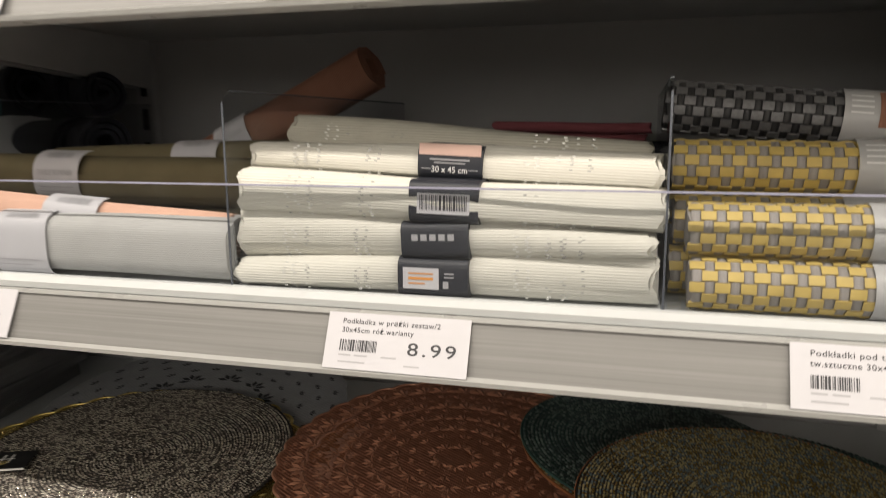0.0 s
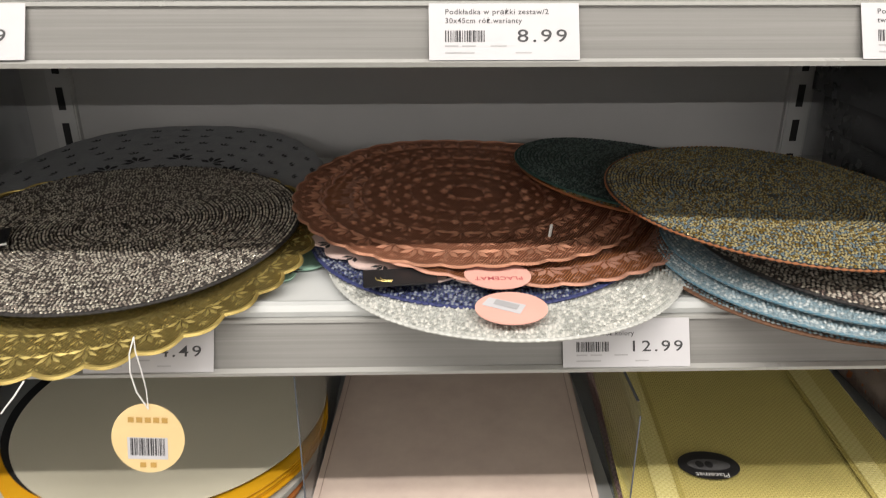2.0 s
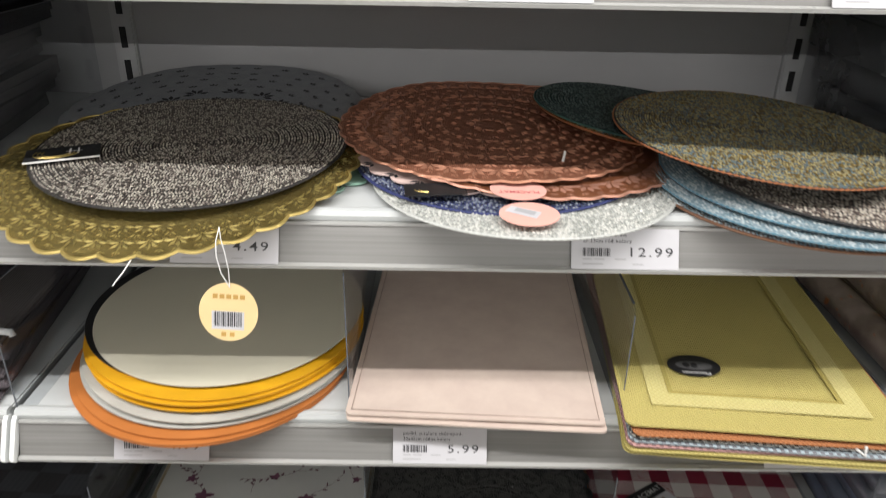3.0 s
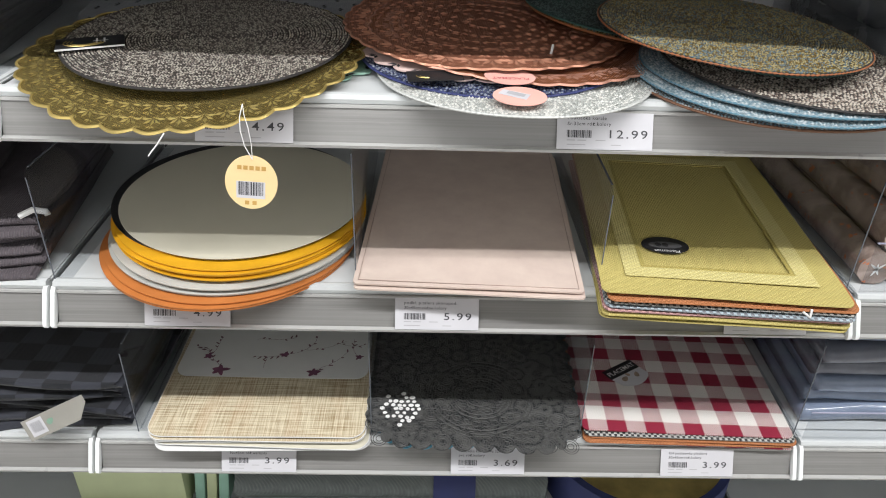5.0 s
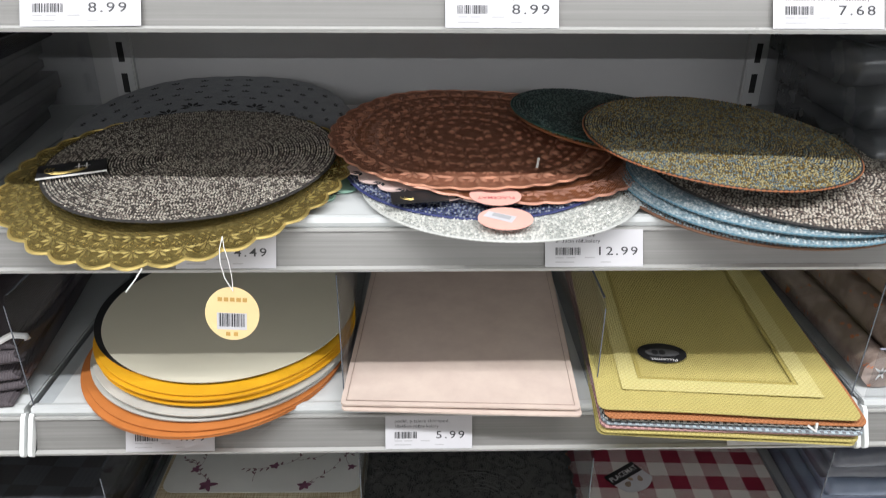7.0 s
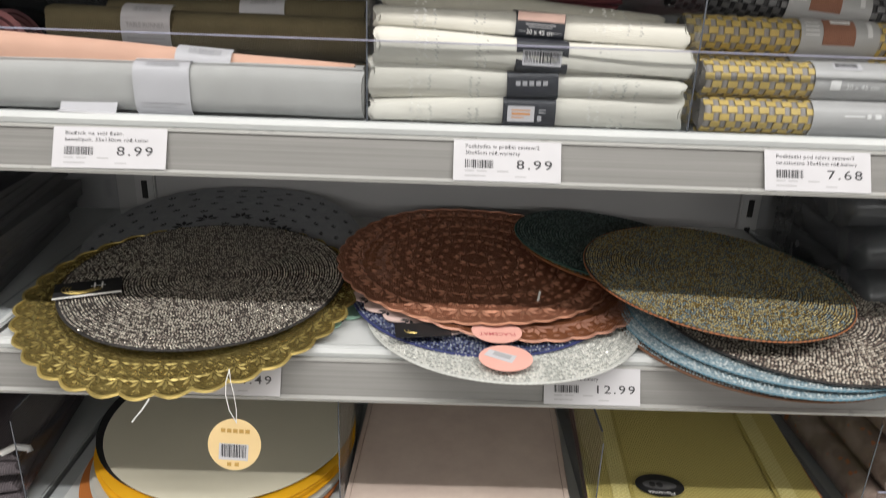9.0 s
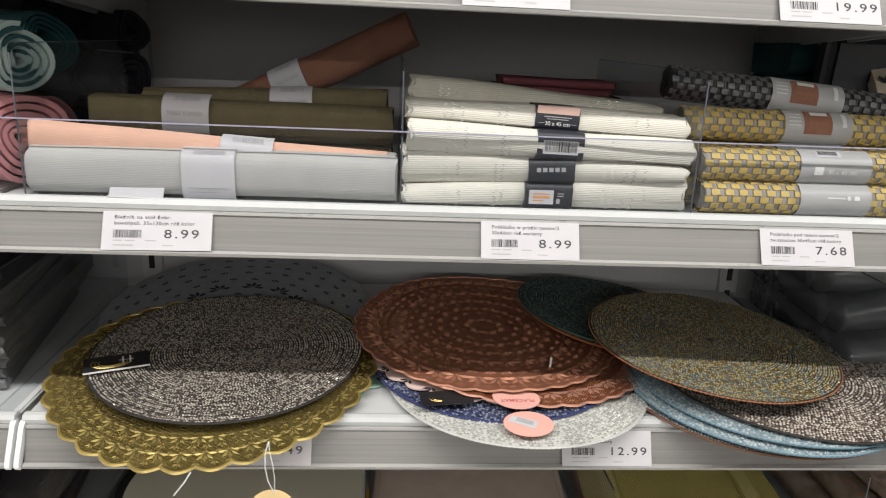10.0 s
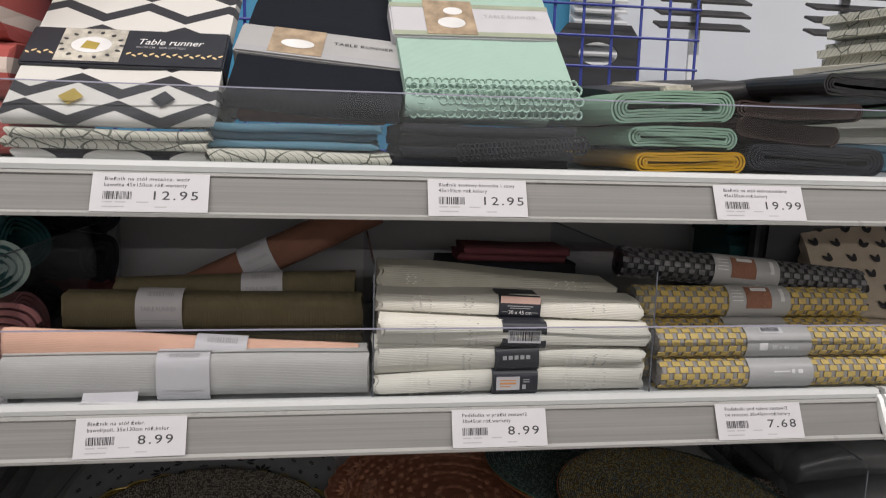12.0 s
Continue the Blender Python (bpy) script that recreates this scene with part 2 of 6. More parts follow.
def shelf(x, key, group):
    z = ZB[key]
    t = thing("shelf", pose(x, 0, z), "white steel gondola shelf with a slanted grey price rail", "shelf", group)
    part("deck", box(0.004, 0.996, 0.021, 0.4835, 0.0375, 0.043, 0.002), M["shelf_white"], t)
    part("front_flange", box(0.006, 0.994, 0.0215, 0.032, -0.002, 0.037, 0.001), M["shelf_white"], t)
    for x0 in (0.010, 0.984):
        part("bracket", prism([(0.034, 0.037), (0.034, 0.010), (0.10, 0.000), (0.46, -0.030), (0.472, -0.030), (0.472, 0.037)], x0, x0 + 0.006), M["upright"], t, "grey steel shelf bracket")
    part("deck_lip", prism([(0.0205, 0.034), (0.0165, 0.036), (0.0155, 0.041), (0.018, 0.0455), (0.024, 0.0462), (0.03, 0.0442), (0.03, 0.034)], 0.004, 0.996), M["shelf_white"], t, smooth=False)
    part("price_rail", prism([(-0.002, -0.002), (0.000, -0.004), (0.0150, 0.0335), (0.0205, 0.0335), (0.0205, -0.004)], 0.0085, 0.9915), M["rail"], t, "grey streaked price rail")
    part("rail_foot", prism([(-0.0045, -0.0065), (-0.0055, -0.003), (-0.0005, -0.0015), (0.0005, -0.0045), (0.018, -0.005), (0.018, -0.0068)], 0.0085, 0.9915), M["rail_edge"], t, "pale plastic lower edge of the rail")
    part("rail_head", prism([(0.0145, 0.0318), (0.0125, 0.0325), (0.0130, 0.0352), (0.0205, 0.0352)], 0.0085, 0.9915), M["rail_edge"], t)
    for x0 in (0.0022, 0.9926):
        part("end_cap", prism([(-0.006, -0.007), (-0.009, -0.003), (-0.008, 0.002), (0.011, 0.036), (0.016, 0.040), (0.022, 0.038), (0.022, -0.007)], x0, x0 + 0.0052, 1), M["cap_white"], t, "white plastic end cap")
    return t


for bx, gname in ((0, "shelves of the bay"), (-1, "shelves of the next bays"), (1, "shelves of the next bays")):
    for key in "abcdef":
        shelf(bx, key, gname)

for bx in (-1, 0, 1):
    solid("wall_back", box(bx + 0.012, bx + 0.988, BACK + 0.006, BACK + 0.02, 0.1, 1.4965), M["back_grey"], "grey steel back panel of the shelving", "back panel", "structure")
for ux in (-1, 0, 1, 2):
    t = thing("upright", pose(ux, BACK, 0), "grey slotted steel upright post", "upright", "slotted uprights")
    part("post", box(-0.016, 0.016, -0.004, 0.03, 0.02, 1.95 if ux in (-1, 2) else 1.4960, 0.002), M["upright"], t)
    if ux in (0, 1):
        # near-black bars on the post face stand in for shaded slot openings
        for k in range(26):
            part("slot", box(-0.0045, 0.0045, -0.0055, -0.003, 0.262 + k * 0.048, 0.262 + k * 0.048 + 0.030), M["slot"], t)
solid("plinth", box(-1, 2, 0.01, 0.03, 0.0, 0.19), M["upright"], "grey steel plinth of the shelving", "plinth", "structure")

# ---- acrylic risers and dividers ----
def riser(x0, x1, key, h, y=0.0215, edge=None):
    t = thing("acrylic_riser", pose(0, y, TOP[key]), "clear acrylic front riser along the shelf edge", "riser", "acrylic risers")
    p = part("pane", box(x0, x1, -0.001, 0.001, 0.0, h), M["acrylic"], t)
    p.visible_shadow = False
    e = part("top_edge", box(x0, x1, -0.0011, 0.0011, h, h + 0.0012), edge or M["acrylic_edge"], t, "bright cut edge")
    return t


def divider(x, key, h, y0=0.024, y1=0.44, drop=0.0):
    t = thing("acrylic_divider", pose(x, 0, TOP[key]), "clear acrylic shelf divider standing on the shelf", "divider", "acrylic dividers")
    r = 0.010
    prof = [(y0, 0.0005), (y0, h - r), (y0 + 0.003, h - 0.003), (y0 + r, h), (y1, h - drop), (y1, 0.0005)]
    v, f = prism(prof, -0.001, 0.001)
    p = part("pane", (v, f), M["acrylic"], t)
    p.visible_shadow = False
    part("front_edge", box(-0.0007, 0.0007, y0 - 0.0010, y0 - 0.0002, 0.0005, h - 0.008), M["acrylic_dark"], t)
    part("top_edge", box(-0.0012, 0.0012, y0 + r, y1, h + 0.0002, h + 0.0012) if not drop else box(-0.0012, 0.0012, y0 + r, y0 + r + 0.01, h + 0.0002, h + 0.0012), M["acrylic_dark"], t)
    part("foot", box(-0.0012, 0.018, y0, y1, 0.0002, 0.0018), M["acrylic"], t).visible_shadow = False
    return t


riser(0.006, 0.994, "b", 0.078)
riser(-0.994, -0.006, "b", 0.078)
riser(0.006, 0.994, "a", 0.075)
riser(1.006, 1.994, "a", 0.075)
riser(1.006, 1.994, "d", 0.075)
riser(1.006, 1.994, "e", 0.055)
for x, key, h in ((0.005, "d", 0.148), (0.374, "d", 0.185), (0.676, "d", 0.140), (0.990, "d", 0.175), (0.060, "e", 0.150), (0.3875, "e", 0.18), (0.684, "e", 0.175),
                  (0.992, "e", 0.18), (0.407, "b", 0.145), (0.7165, "b", 0.148), (0.033, "b", 0.148), (-0.03, "c", 0.15), (1.0, "c", 0.15), (0.99, "a", 0.13)):
    divider(x, key, h)


# ---- price labels ----
def price_label(x0, key, price, lines, seed, w=0.104, tilt=0.0):
    """A printed card that leans on the slanted rail; x runs along the card, y up it."""
    lean = math.degrees(math.atan2(0.0355, 0.0172))
    t = thing("price_label", pose(x0, -0.0042, ZB[key] - 0.002, lean, 0, 0) @ pose(0, 0, 0, 0, 0, tilt), "white printed price card on the shelf rail", "price label", "price labels")
    h = 0.0395
    part("card", box(0, w, 0, h, 0.0, 0.0005), M["paper"], t)
    z = 0.0007
    part("barcode", bars(0.011, 0.038, 0.0125, 0.0205, seed, z), M["ink"], t)
    part("small_print", quads([(0.011, 0.020, 0.0092, 0.0103), (0.0225, 0.032, 0.0092, 0.0103), (0.042, 0.053, 0.0092, 0.0103), (0.011, 0.031, 0.0045, 0.0056), (0.059, 0.070, 0.0045, 0.0055)], z), M["ink_grey"], t)
    lettering("price", price, 0.0125, M["ink"], t, pose(0.060 if len(price) == 4 else 0.054, 0.0125, z), 1.25, fit=0.034 if len(price) == 4 else 0.041)
    for k, s in enumerate(lines):
        if s:
            lettering("description", s, 0.0052, M["ink"], t, pose(0.011, 0.0318 - 0.0062 * k, z), 1.1, fit=0.00262 * len(s))
    return t


price_label(0.138, "a", "12.95", ("Bieżnik na stół metalicz. wzór", "bawełna 45x150cm róż.warianty"), 1, 0.108)
price_label(0.459, "a", "12.95", ("Bieżnik stołowy koronka i szwy", "45x150cm róż.kolory"), 2, 0.102)
price_label(0.766, "a", "19.99", ("Bieżnik na stół skóropodobny", "45x150cm róż.kolory"), 3, 0.102)
price_label(0.112, "b", "8.99", ("Bieżnik na stół żebr.", "baweł/poli. 35x130cm róż.kolor"), 4, 0.107, 0.6)
price_label(0.491, "b", "8.99", ("Podkładka w prążki zestaw/2", "30x45cm róż.warianty"), 5, 0.103)
price_label(0.790, "b", "7.68", ("Podkładki pod talerz zestaw/2", "tw.sztuczne 30x45cm róż.kolory"), 6, 0.103)
price_label(0.212, "c", "4.49", ("Podkładka na stół okr.", "róż.kolory"), 7, 0.104)
price_label(0.598, "c", "12.99", ("Podkładka korale", "śr.33cm róż.kolory"), 8, 0.104)
price_label(0.115, "d", "4.99", ("Podkł. p.talerz", "śr.45cm dwustronna"), 9, 0.105)
price_label(0.423, "d", "5.99", ("podkł. p.talerz skóropod.", "30x45cm różne kolory"), 10, 0.104)
price_label(0.836, "d", "3.99", (), 11, 0.105)
price_label(0.177, "e", "3.99", ("Podkładka pod talerz dessin", "30x43cm róż.warianty"), 12, 0.105)
price_label(0.501, "e", "3.69", ("Podkładka koronkowa 32x45cm", "pvc róż.kolory"), 13, 0.105)
price_label(0.802, "e", "3.99", ("KH podstawka pleciona", "30x45cm róż.kolory"), 14, 0.105)
price_label(-0.118, "b", "8.99", ("",), 15, 0.104)

# ---- shelf c: round mats ----
def glass_beads(name, a, b, c, metal=0.3, rough=0.25):
    n = Nodes(name)
    r = n.island()
    col = n.mix(n.math("GREATER_THAN", r, 0.27), a, b)
    col = n.mix(n.math("GREATER_THAN", r, 0.56), col, c)
    return n.done(col, rough, metal, 0.8, 0.0, 0.7)


def beaded_mat(m, r, r_in, bead, material, rim, label, tag_label="", seed=1, ground=None, warp=0.004):
    """Concentric strings of small glass beads on a thin round ground, with a stitched rim."""
    t = thing("beaded_placemat", m, label, "placemat", "beaded round placemats")
    rng = np.random.default_rng(seed)
    bend = lambda x, y: warp * wob(x, y, 0, seed, 0.35)
    part("ground", disc(r, 0.0022, None, 10, 96, bend), ground or rim, t)
    verts, faces = [], []
    q, ring = r - 0.003, 0
    while q > r_in:
        step = bead * 1.22
        k = max(3, int(math.tau * q / step))
        a = rng.random() * 6.28 + math.tau * np.arange(k) / k + rng.normal(0, 0.08, k) * step / q
        rr = q + rng.normal(0, 0.0002, k)
        x, y = rr * np.cos(a), rr * np.sin(a)
        zz = np.array([bend(p, s) for p, s in zip(x, y)]) + 0.0026 + rng.normal(0, 0.0002, k)
        tx, ty = -np.sin(a), np.cos(a)
        nx, ny = np.cos(a), np.sin(a)
        L, W, H = bead * 0.66, bead * 0.58, bead * 0.50
        up = rng.normal(0, 0.25, k)
        for i in range(k):
            o = len(verts)
            cx, cy, cz = x[i], y[i], zz[i]
            ax, ay = tx[i], ty[i]
            bx2, by2 = nx[i], ny[i]
            lift = up[i] * H
            verts += [(cx + ax * L, cy + ay * L, cz + lift), (cx - ax * L, cy - ay * L, cz - lift), (cx + bx2 * W, cy + by2 * W, cz), (cx - bx2 * W, cy - by2 * W, cz), (cx, cy, cz + H)]
            faces += [(o, o + 2, o + 4), (o + 2, o + 1, o + 4), (o + 1, o + 3, o + 4), (o + 3, o, o + 4)]
        q -= bead * (1.10 if ring % 2 else 1.36)
        ring += 1
    part("beadwork", (verts, faces), material, t, smooth=True, kind="stuff")
    vs, fs = [], []
    na = 170
    for j in range(na):
        a0 = math.tau * j / na
        x, y = (r + 0.0004) * math.cos(a0), (r + 0.0004) * math.sin(a0)
        z = bend(x, y) + 0.0015
        o = len(vs)
        w = math.tau * r / na * 0.62
        ax, ay = -math.sin(a0) * w, math.cos(a0) * w
        rx, ry = math.cos(a0) * 0.0013, math.sin(a0) * 0.0013
        vs += [(x + ax, y + ay, z), (x + rx, y + ry, z), (x - ax, y - ay, z), (x - rx, y - ry, z), (x, y, z + 0.0016), (x, y, z - 0.0016)]
        fs += [(o, o + 1, o + 4), (o + 1, o + 2, o + 4), (o + 2, o + 3, o + 4), (o + 3, o, o + 4), (o + 1, o, o + 5), (o + 2, o + 1, o + 5)]
    part("stitched_rim", (vs, fs), rim, t)
    return t


def lean(cx, cy, z, dzdx=0.0, dzdy=0.0, turn=0.0):
    """A flat lie at z with small slopes along x and y."""
    return Matrix.Translation((cx, cy, z)) @ pose(0, 0, 0, math.degrees(math.atan(dzdy)), -math.degrees(math.atan(dzdx)), 0) @ pose(0, 0, 0, 0, 0, turn)


def fan(r0, a, size, k=3, z=0.0, rise=0.06):
    """A small raised fan of k petals pointing outward."""
    out = []
    for i in range(k):
        b = a + (i - (k - 1) / 2) * 0.75
        px, py = r0 * math.cos(a), r0 * math.sin(a)
        dx, dy = math.cos(b), math.sin(b)
        w = size * 0.19
        q = [(px + dx * size * 0.12, py + dy * size * 0.12, z), (px + dx * size * 0.6 - dy * w, py + dy * size * 0.6 + dx * w, z), (px + dx * size, py + dy * size, z), (px + dx * size * 0.6 + dy * w, py + dy * size * 0.6 - dx * w, z), (px + dx * size * 0.58, py + dy * size * 0.58, z + size * rise)]
        out.append((q, [(0, 3, 4), (3, 2, 4), (2, 1, 4), (1, 0, 4)]))
    return out


def lace_mat(m, r, material, motif, label, scallops=36, warp=0.004, seed=1, deep=0.02, fans=None, category="placemat", relief_part="embossed_relief", thick=0.0016, rise=0.06, rim=None, droop=0.0):
    """A round embossed foil mat with a scalloped rim and rings of small fans."""
    t = thing("lace_placemat", m, label, category, "embossed round placemats")
    edge = lambda a: 1 + deep * (abs(math.sin(a * scallops / 2)) - 0.6)
    bend = lambda x, y: warp * wob(x, y, 0, seed, 0.4) - droop * max(0.0, -y - 0.105) ** 1.5
    part("sheet", disc(r, thick, edge, 16, scallops * 8, bend), material, t)
    if rim:
        v, f = [], []
        na = scallops * 8
        for j in range(na):
            a = math.tau * j / na
            e = r * edge(a)
            for q, z in ((e - 0.0030, thick - 0.0002), (e - 0.0025, thick + 0.0008), (e - 0.0006, thick + 0.0009), (e + 0.0006, thick * 0.4)):
                x, y = q * math.cos(a), q * math.sin(a)
                v.append((x, y, z + bend(x, y)))
        for j in range(na):
            for i in range(3):
                a, b = j * 4 + i, (j + 1) % na * 4 + i
                f.append((a, a + 1, b + 1, b))
        part("rim", (v, f), rim, t, "smooth rolled rim")
    geos = []
    rr = random.Random(seed)
    for ring, (q, k, s, pet) in enumerate(fans or ()):
        for j in range(k):
            a = math.tau * (j + 0.5 * (ring % 2) + rr.uniform(-0.12, 0.12)) / k
            for v, f in fan(r * q, a, s, pet, thick + 0.0002, rise):
                geos.append(([(x, y, z + bend(x, y)) for x, y, z in v], f))
    if geos:
        part(relief_part, joined(geos), motif, t, kind="stuff")
    return t


def foil(name, c, c2, rough=0.35, metal=0.7, mesh=420, strength=0.5):
    n = Nodes(name)
    x, y, z = n.xyz()
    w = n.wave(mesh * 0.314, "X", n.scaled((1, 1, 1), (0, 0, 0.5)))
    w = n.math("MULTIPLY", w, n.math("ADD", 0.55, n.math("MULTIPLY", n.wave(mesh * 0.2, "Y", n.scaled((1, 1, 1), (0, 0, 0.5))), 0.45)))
    f = n.noise(60, 4)
    v = n.voronoi(130, "SMOOTH_F1")
    n.bump(n.math("ADD", n.math("MULTIPLY", v, 1.5), n.math("MULTIPLY", w, 1.6)), strength, 0.0015)
    col = n.mix(n.ramp(f, 0.3, 0.7), c2, c)
    # groove shade painted in: the colour darkens where the rib bump is low
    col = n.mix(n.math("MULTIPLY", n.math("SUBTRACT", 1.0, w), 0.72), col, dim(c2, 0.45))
    return n.done(col, rough, metal, 0.5)


FANS = [(0.93, 72, 0.006, 3), (0.84, 38, 0.017, 5), (0.82, 76, 0.006, 3), (0.74, 44, 0.010, 3), (0.69, 40, 0.007, 3), (0.61, 28, 0.015, 5), (0.55, 30, 0.008, 3), (0.46, 24, 0.012, 5), (0.40, 22, 0.007, 3), (0.32, 16, 0.012, 5), (0.22, 12, 0.010, 3), (0.10, 7, 0.012, 5)]
zc = TOP["c"]
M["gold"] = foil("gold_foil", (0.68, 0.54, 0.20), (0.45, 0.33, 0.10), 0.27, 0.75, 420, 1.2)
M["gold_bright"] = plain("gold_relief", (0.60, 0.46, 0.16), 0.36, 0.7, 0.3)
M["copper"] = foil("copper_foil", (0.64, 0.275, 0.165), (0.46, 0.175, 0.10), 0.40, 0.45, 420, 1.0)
M["copper_bright"] = plain("copper_relief", (0.60, 0.31, 0.225), 0.40, 0.45, 0.25)
M["copper_fan"] = plain("copper_fan_relief", (0.56, 0.27, 0.175), 0.34, 0.5, 0.25)
M["gold_fan"] = plain("gold_fan_relief", (0.66, 0.53, 0.20), 0.22, 0.85, 0.3)
M["orange_foil"] = foil("orange_copper_foil", (0.70, 0.29, 0.14), (0.46, 0.16, 0.07), 0.38, 0.5, 420, 1.0)
M["pink_felt"] = plain("pale_pink_felt", (0.66, 0.50, 0.46), 0.8, vary=0.08)
M["silver"] = foil("silver_sheet", (0.42, 0.44, 0.47), (0.33, 0.345, 0.37), 0.5, 0.3, 420, 0.25)
# near-black fill that paints the shade inside the felt cut-outs
M["hole"] = plain("cut_out_shade", (0.03, 0.03, 0.035), 0.8)
M["mint"] = plain("mint_felt", (0.33, 0.55, 0.44), 0.8)
M["rim_black"] = plain("black_thread", (0.02, 0.018, 0.018), 0.7)
M["rim_orange"] = plain("orange_thread", (0.27, 0.095, 0.032), 0.7)
M["rim_brown"] = plain("brown_thread", (0.16, 0.075, 0.04), 0.7)
M["rim_white"] = plain("white_thread", (0.55, 0.56, 0.54), 0.6)
M["rim_navy"] = plain("navy_thread", (0.03, 0.04, 0.14), 0.7)
M["rim_blue"] = plain("turquoise_thread", (0.09, 0.19, 0.25), 0.7)
M["leather_bluegrey"] = plain("blue_grey_ground", (0.26, 0.34, 0.38), 0.7)
M["rim_green"] = plain("dark_green_thread", (0.03, 0.08, 0.07), 0.7)
M["b_black"] = glass_beads("black_bronze_beads", (0.20, 0.17, 0.15), (0.58, 0.51, 0.45), (0.96, 0.90, 0.78), 0.72, 0.22)
M["b_bog"] = glass_beads("blue_gold_beads", (0.34, 0.23, 0.06), (0.28, 0.38, 0.43), (0.68, 0.59, 0.32), 0.6, 0.24)
M["b_bronze"] = glass_beads("bronze_beads", (0.22, 0.17, 0.15), (0.54, 0.46, 0.39), (0.90, 0.82, 0.71), 0.55, 0.25)
M["b_white"] = glass_beads("pearl_beads", (0.46, 0.475, 0.45), (0.40, 0.415, 0.39), (0.72, 0.72, 0.68), 0.15, 0.22)
M["b_navy"] = glass_beads("navy_beads", (0.04, 0.05, 0.10), (0.10, 0.125, 0.20), (0.34, 0.38, 0.47), 0.4, 0.26)
M["b_blue"] = glass_beads("light_blue_beads", (0.26, 0.37, 0.43), (0.38, 0.48, 0.53), (0.66, 0.73, 0.76), 0.3, 0.24)
M["b_green"] = glass_beads("dark_green_beads", (0.02, 0.045, 0.045), (0.05, 0.085, 0.085), (0.14, 0.20, 0.19), 0.3, 0.35)

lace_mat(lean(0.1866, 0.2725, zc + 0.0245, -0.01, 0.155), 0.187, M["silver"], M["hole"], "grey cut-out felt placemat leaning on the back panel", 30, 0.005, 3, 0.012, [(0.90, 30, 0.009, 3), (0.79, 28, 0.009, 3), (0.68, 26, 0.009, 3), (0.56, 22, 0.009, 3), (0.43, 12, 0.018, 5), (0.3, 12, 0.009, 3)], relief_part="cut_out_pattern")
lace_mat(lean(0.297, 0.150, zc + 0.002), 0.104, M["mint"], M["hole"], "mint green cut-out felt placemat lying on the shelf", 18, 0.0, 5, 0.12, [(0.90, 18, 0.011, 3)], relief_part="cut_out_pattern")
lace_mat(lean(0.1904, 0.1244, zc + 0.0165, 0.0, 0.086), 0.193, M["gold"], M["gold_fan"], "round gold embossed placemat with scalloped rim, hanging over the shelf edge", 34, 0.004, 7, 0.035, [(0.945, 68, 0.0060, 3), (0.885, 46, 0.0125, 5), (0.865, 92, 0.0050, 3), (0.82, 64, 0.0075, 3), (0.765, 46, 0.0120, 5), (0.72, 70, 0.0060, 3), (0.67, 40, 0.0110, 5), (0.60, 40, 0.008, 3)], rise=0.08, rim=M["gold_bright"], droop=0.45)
beaded_mat(lean(0.2008, 0.1435, zc + 0.0262, -0.003, 0.073), 0.165, 0.004, 0.0026, M["b_black"], M["rim_black"], "round black and bronze glass bead placemat on the gold mat", seed=3)
beaded_mat(lean(0.5593, 0.1085, zc + 0.0075, 0, 0.02), 0.160, 0.08, 0.0030, M["b_white"], M["rim_white"], "round pearl white bead placemat reaching over the shelf edge", seed=5, warp=0.002)
beaded_mat(lean(0.5357, 0.1550, zc + 0.0128, 0.006, 0.02), 0.159, 0.09, 0.0030, M["b_navy"], M["rim_navy"], "round navy blue bead placemat on the white one", seed=6, warp=0.002)
# here the relief petals are shade-coloured cut-outs, not embossing
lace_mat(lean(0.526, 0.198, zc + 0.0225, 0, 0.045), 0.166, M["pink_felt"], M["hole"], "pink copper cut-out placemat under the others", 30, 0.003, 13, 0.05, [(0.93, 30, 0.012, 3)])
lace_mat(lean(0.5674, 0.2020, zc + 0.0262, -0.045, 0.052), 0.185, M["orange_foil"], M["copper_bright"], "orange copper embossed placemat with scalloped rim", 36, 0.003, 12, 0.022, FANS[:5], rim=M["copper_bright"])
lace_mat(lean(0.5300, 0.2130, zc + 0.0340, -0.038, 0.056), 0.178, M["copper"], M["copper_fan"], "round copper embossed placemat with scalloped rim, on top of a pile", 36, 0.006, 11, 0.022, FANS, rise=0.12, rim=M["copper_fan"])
beaded_mat(lean(0.857, 0.100, zc + 0.007, 0, 0.02), 0.166, 0.08, 0.0030, M["b_blue"], M["rim_brown"], "round bronze-rimmed bead placemat at the bottom of the pile", seed=7, ground=M["rim_brown"], warp=0.002)
beaded_mat(lean(0.862, 0.094, zc + 0.013, 0, 0.02), 0.166, 0.08, 0.0030, M["b_blue"], M["rim_blue"], "round light blue bead placemat in a pile", seed=8, warp=0.002, ground=M["leather_bluegrey"])
beaded_mat(lean(0.873, 0.098, zc + 0.019, 0, 0.02), 0.165, 0.08, 0.0030, M["b_blue"], M["rim_blue"], "round light blue bead placemat in a pile", seed=9, warp=0.002, ground=M["leather_bluegrey"])
beaded_mat(lean(0.8978, 0.1005, zc + 0.0260, 0, 0.02), 0.166, 0.03, 0.0030, M["b_bronze"], M["rim_black"], "round bronze bead placemat with black rim", seed=10, warp=0.003)
beaded_mat(lean(0.8266, 0.1570, zc + 0.0455, -0.060, 0.034), 0.156, 0.06, 0.0032, M["b_green"], M["rim_green"], "round slate blue bead placemat under the top one", seed=14, warp=0.003)
beaded_mat(lean(0.7330, 0.2760, zc + 0.0350, -0.126, -0.004), 0.1450, 0.02, 0.0032, M["b_green"], M["rim_green"], "round dark green bead placemat on the pile", seed=11, warp=0.003)
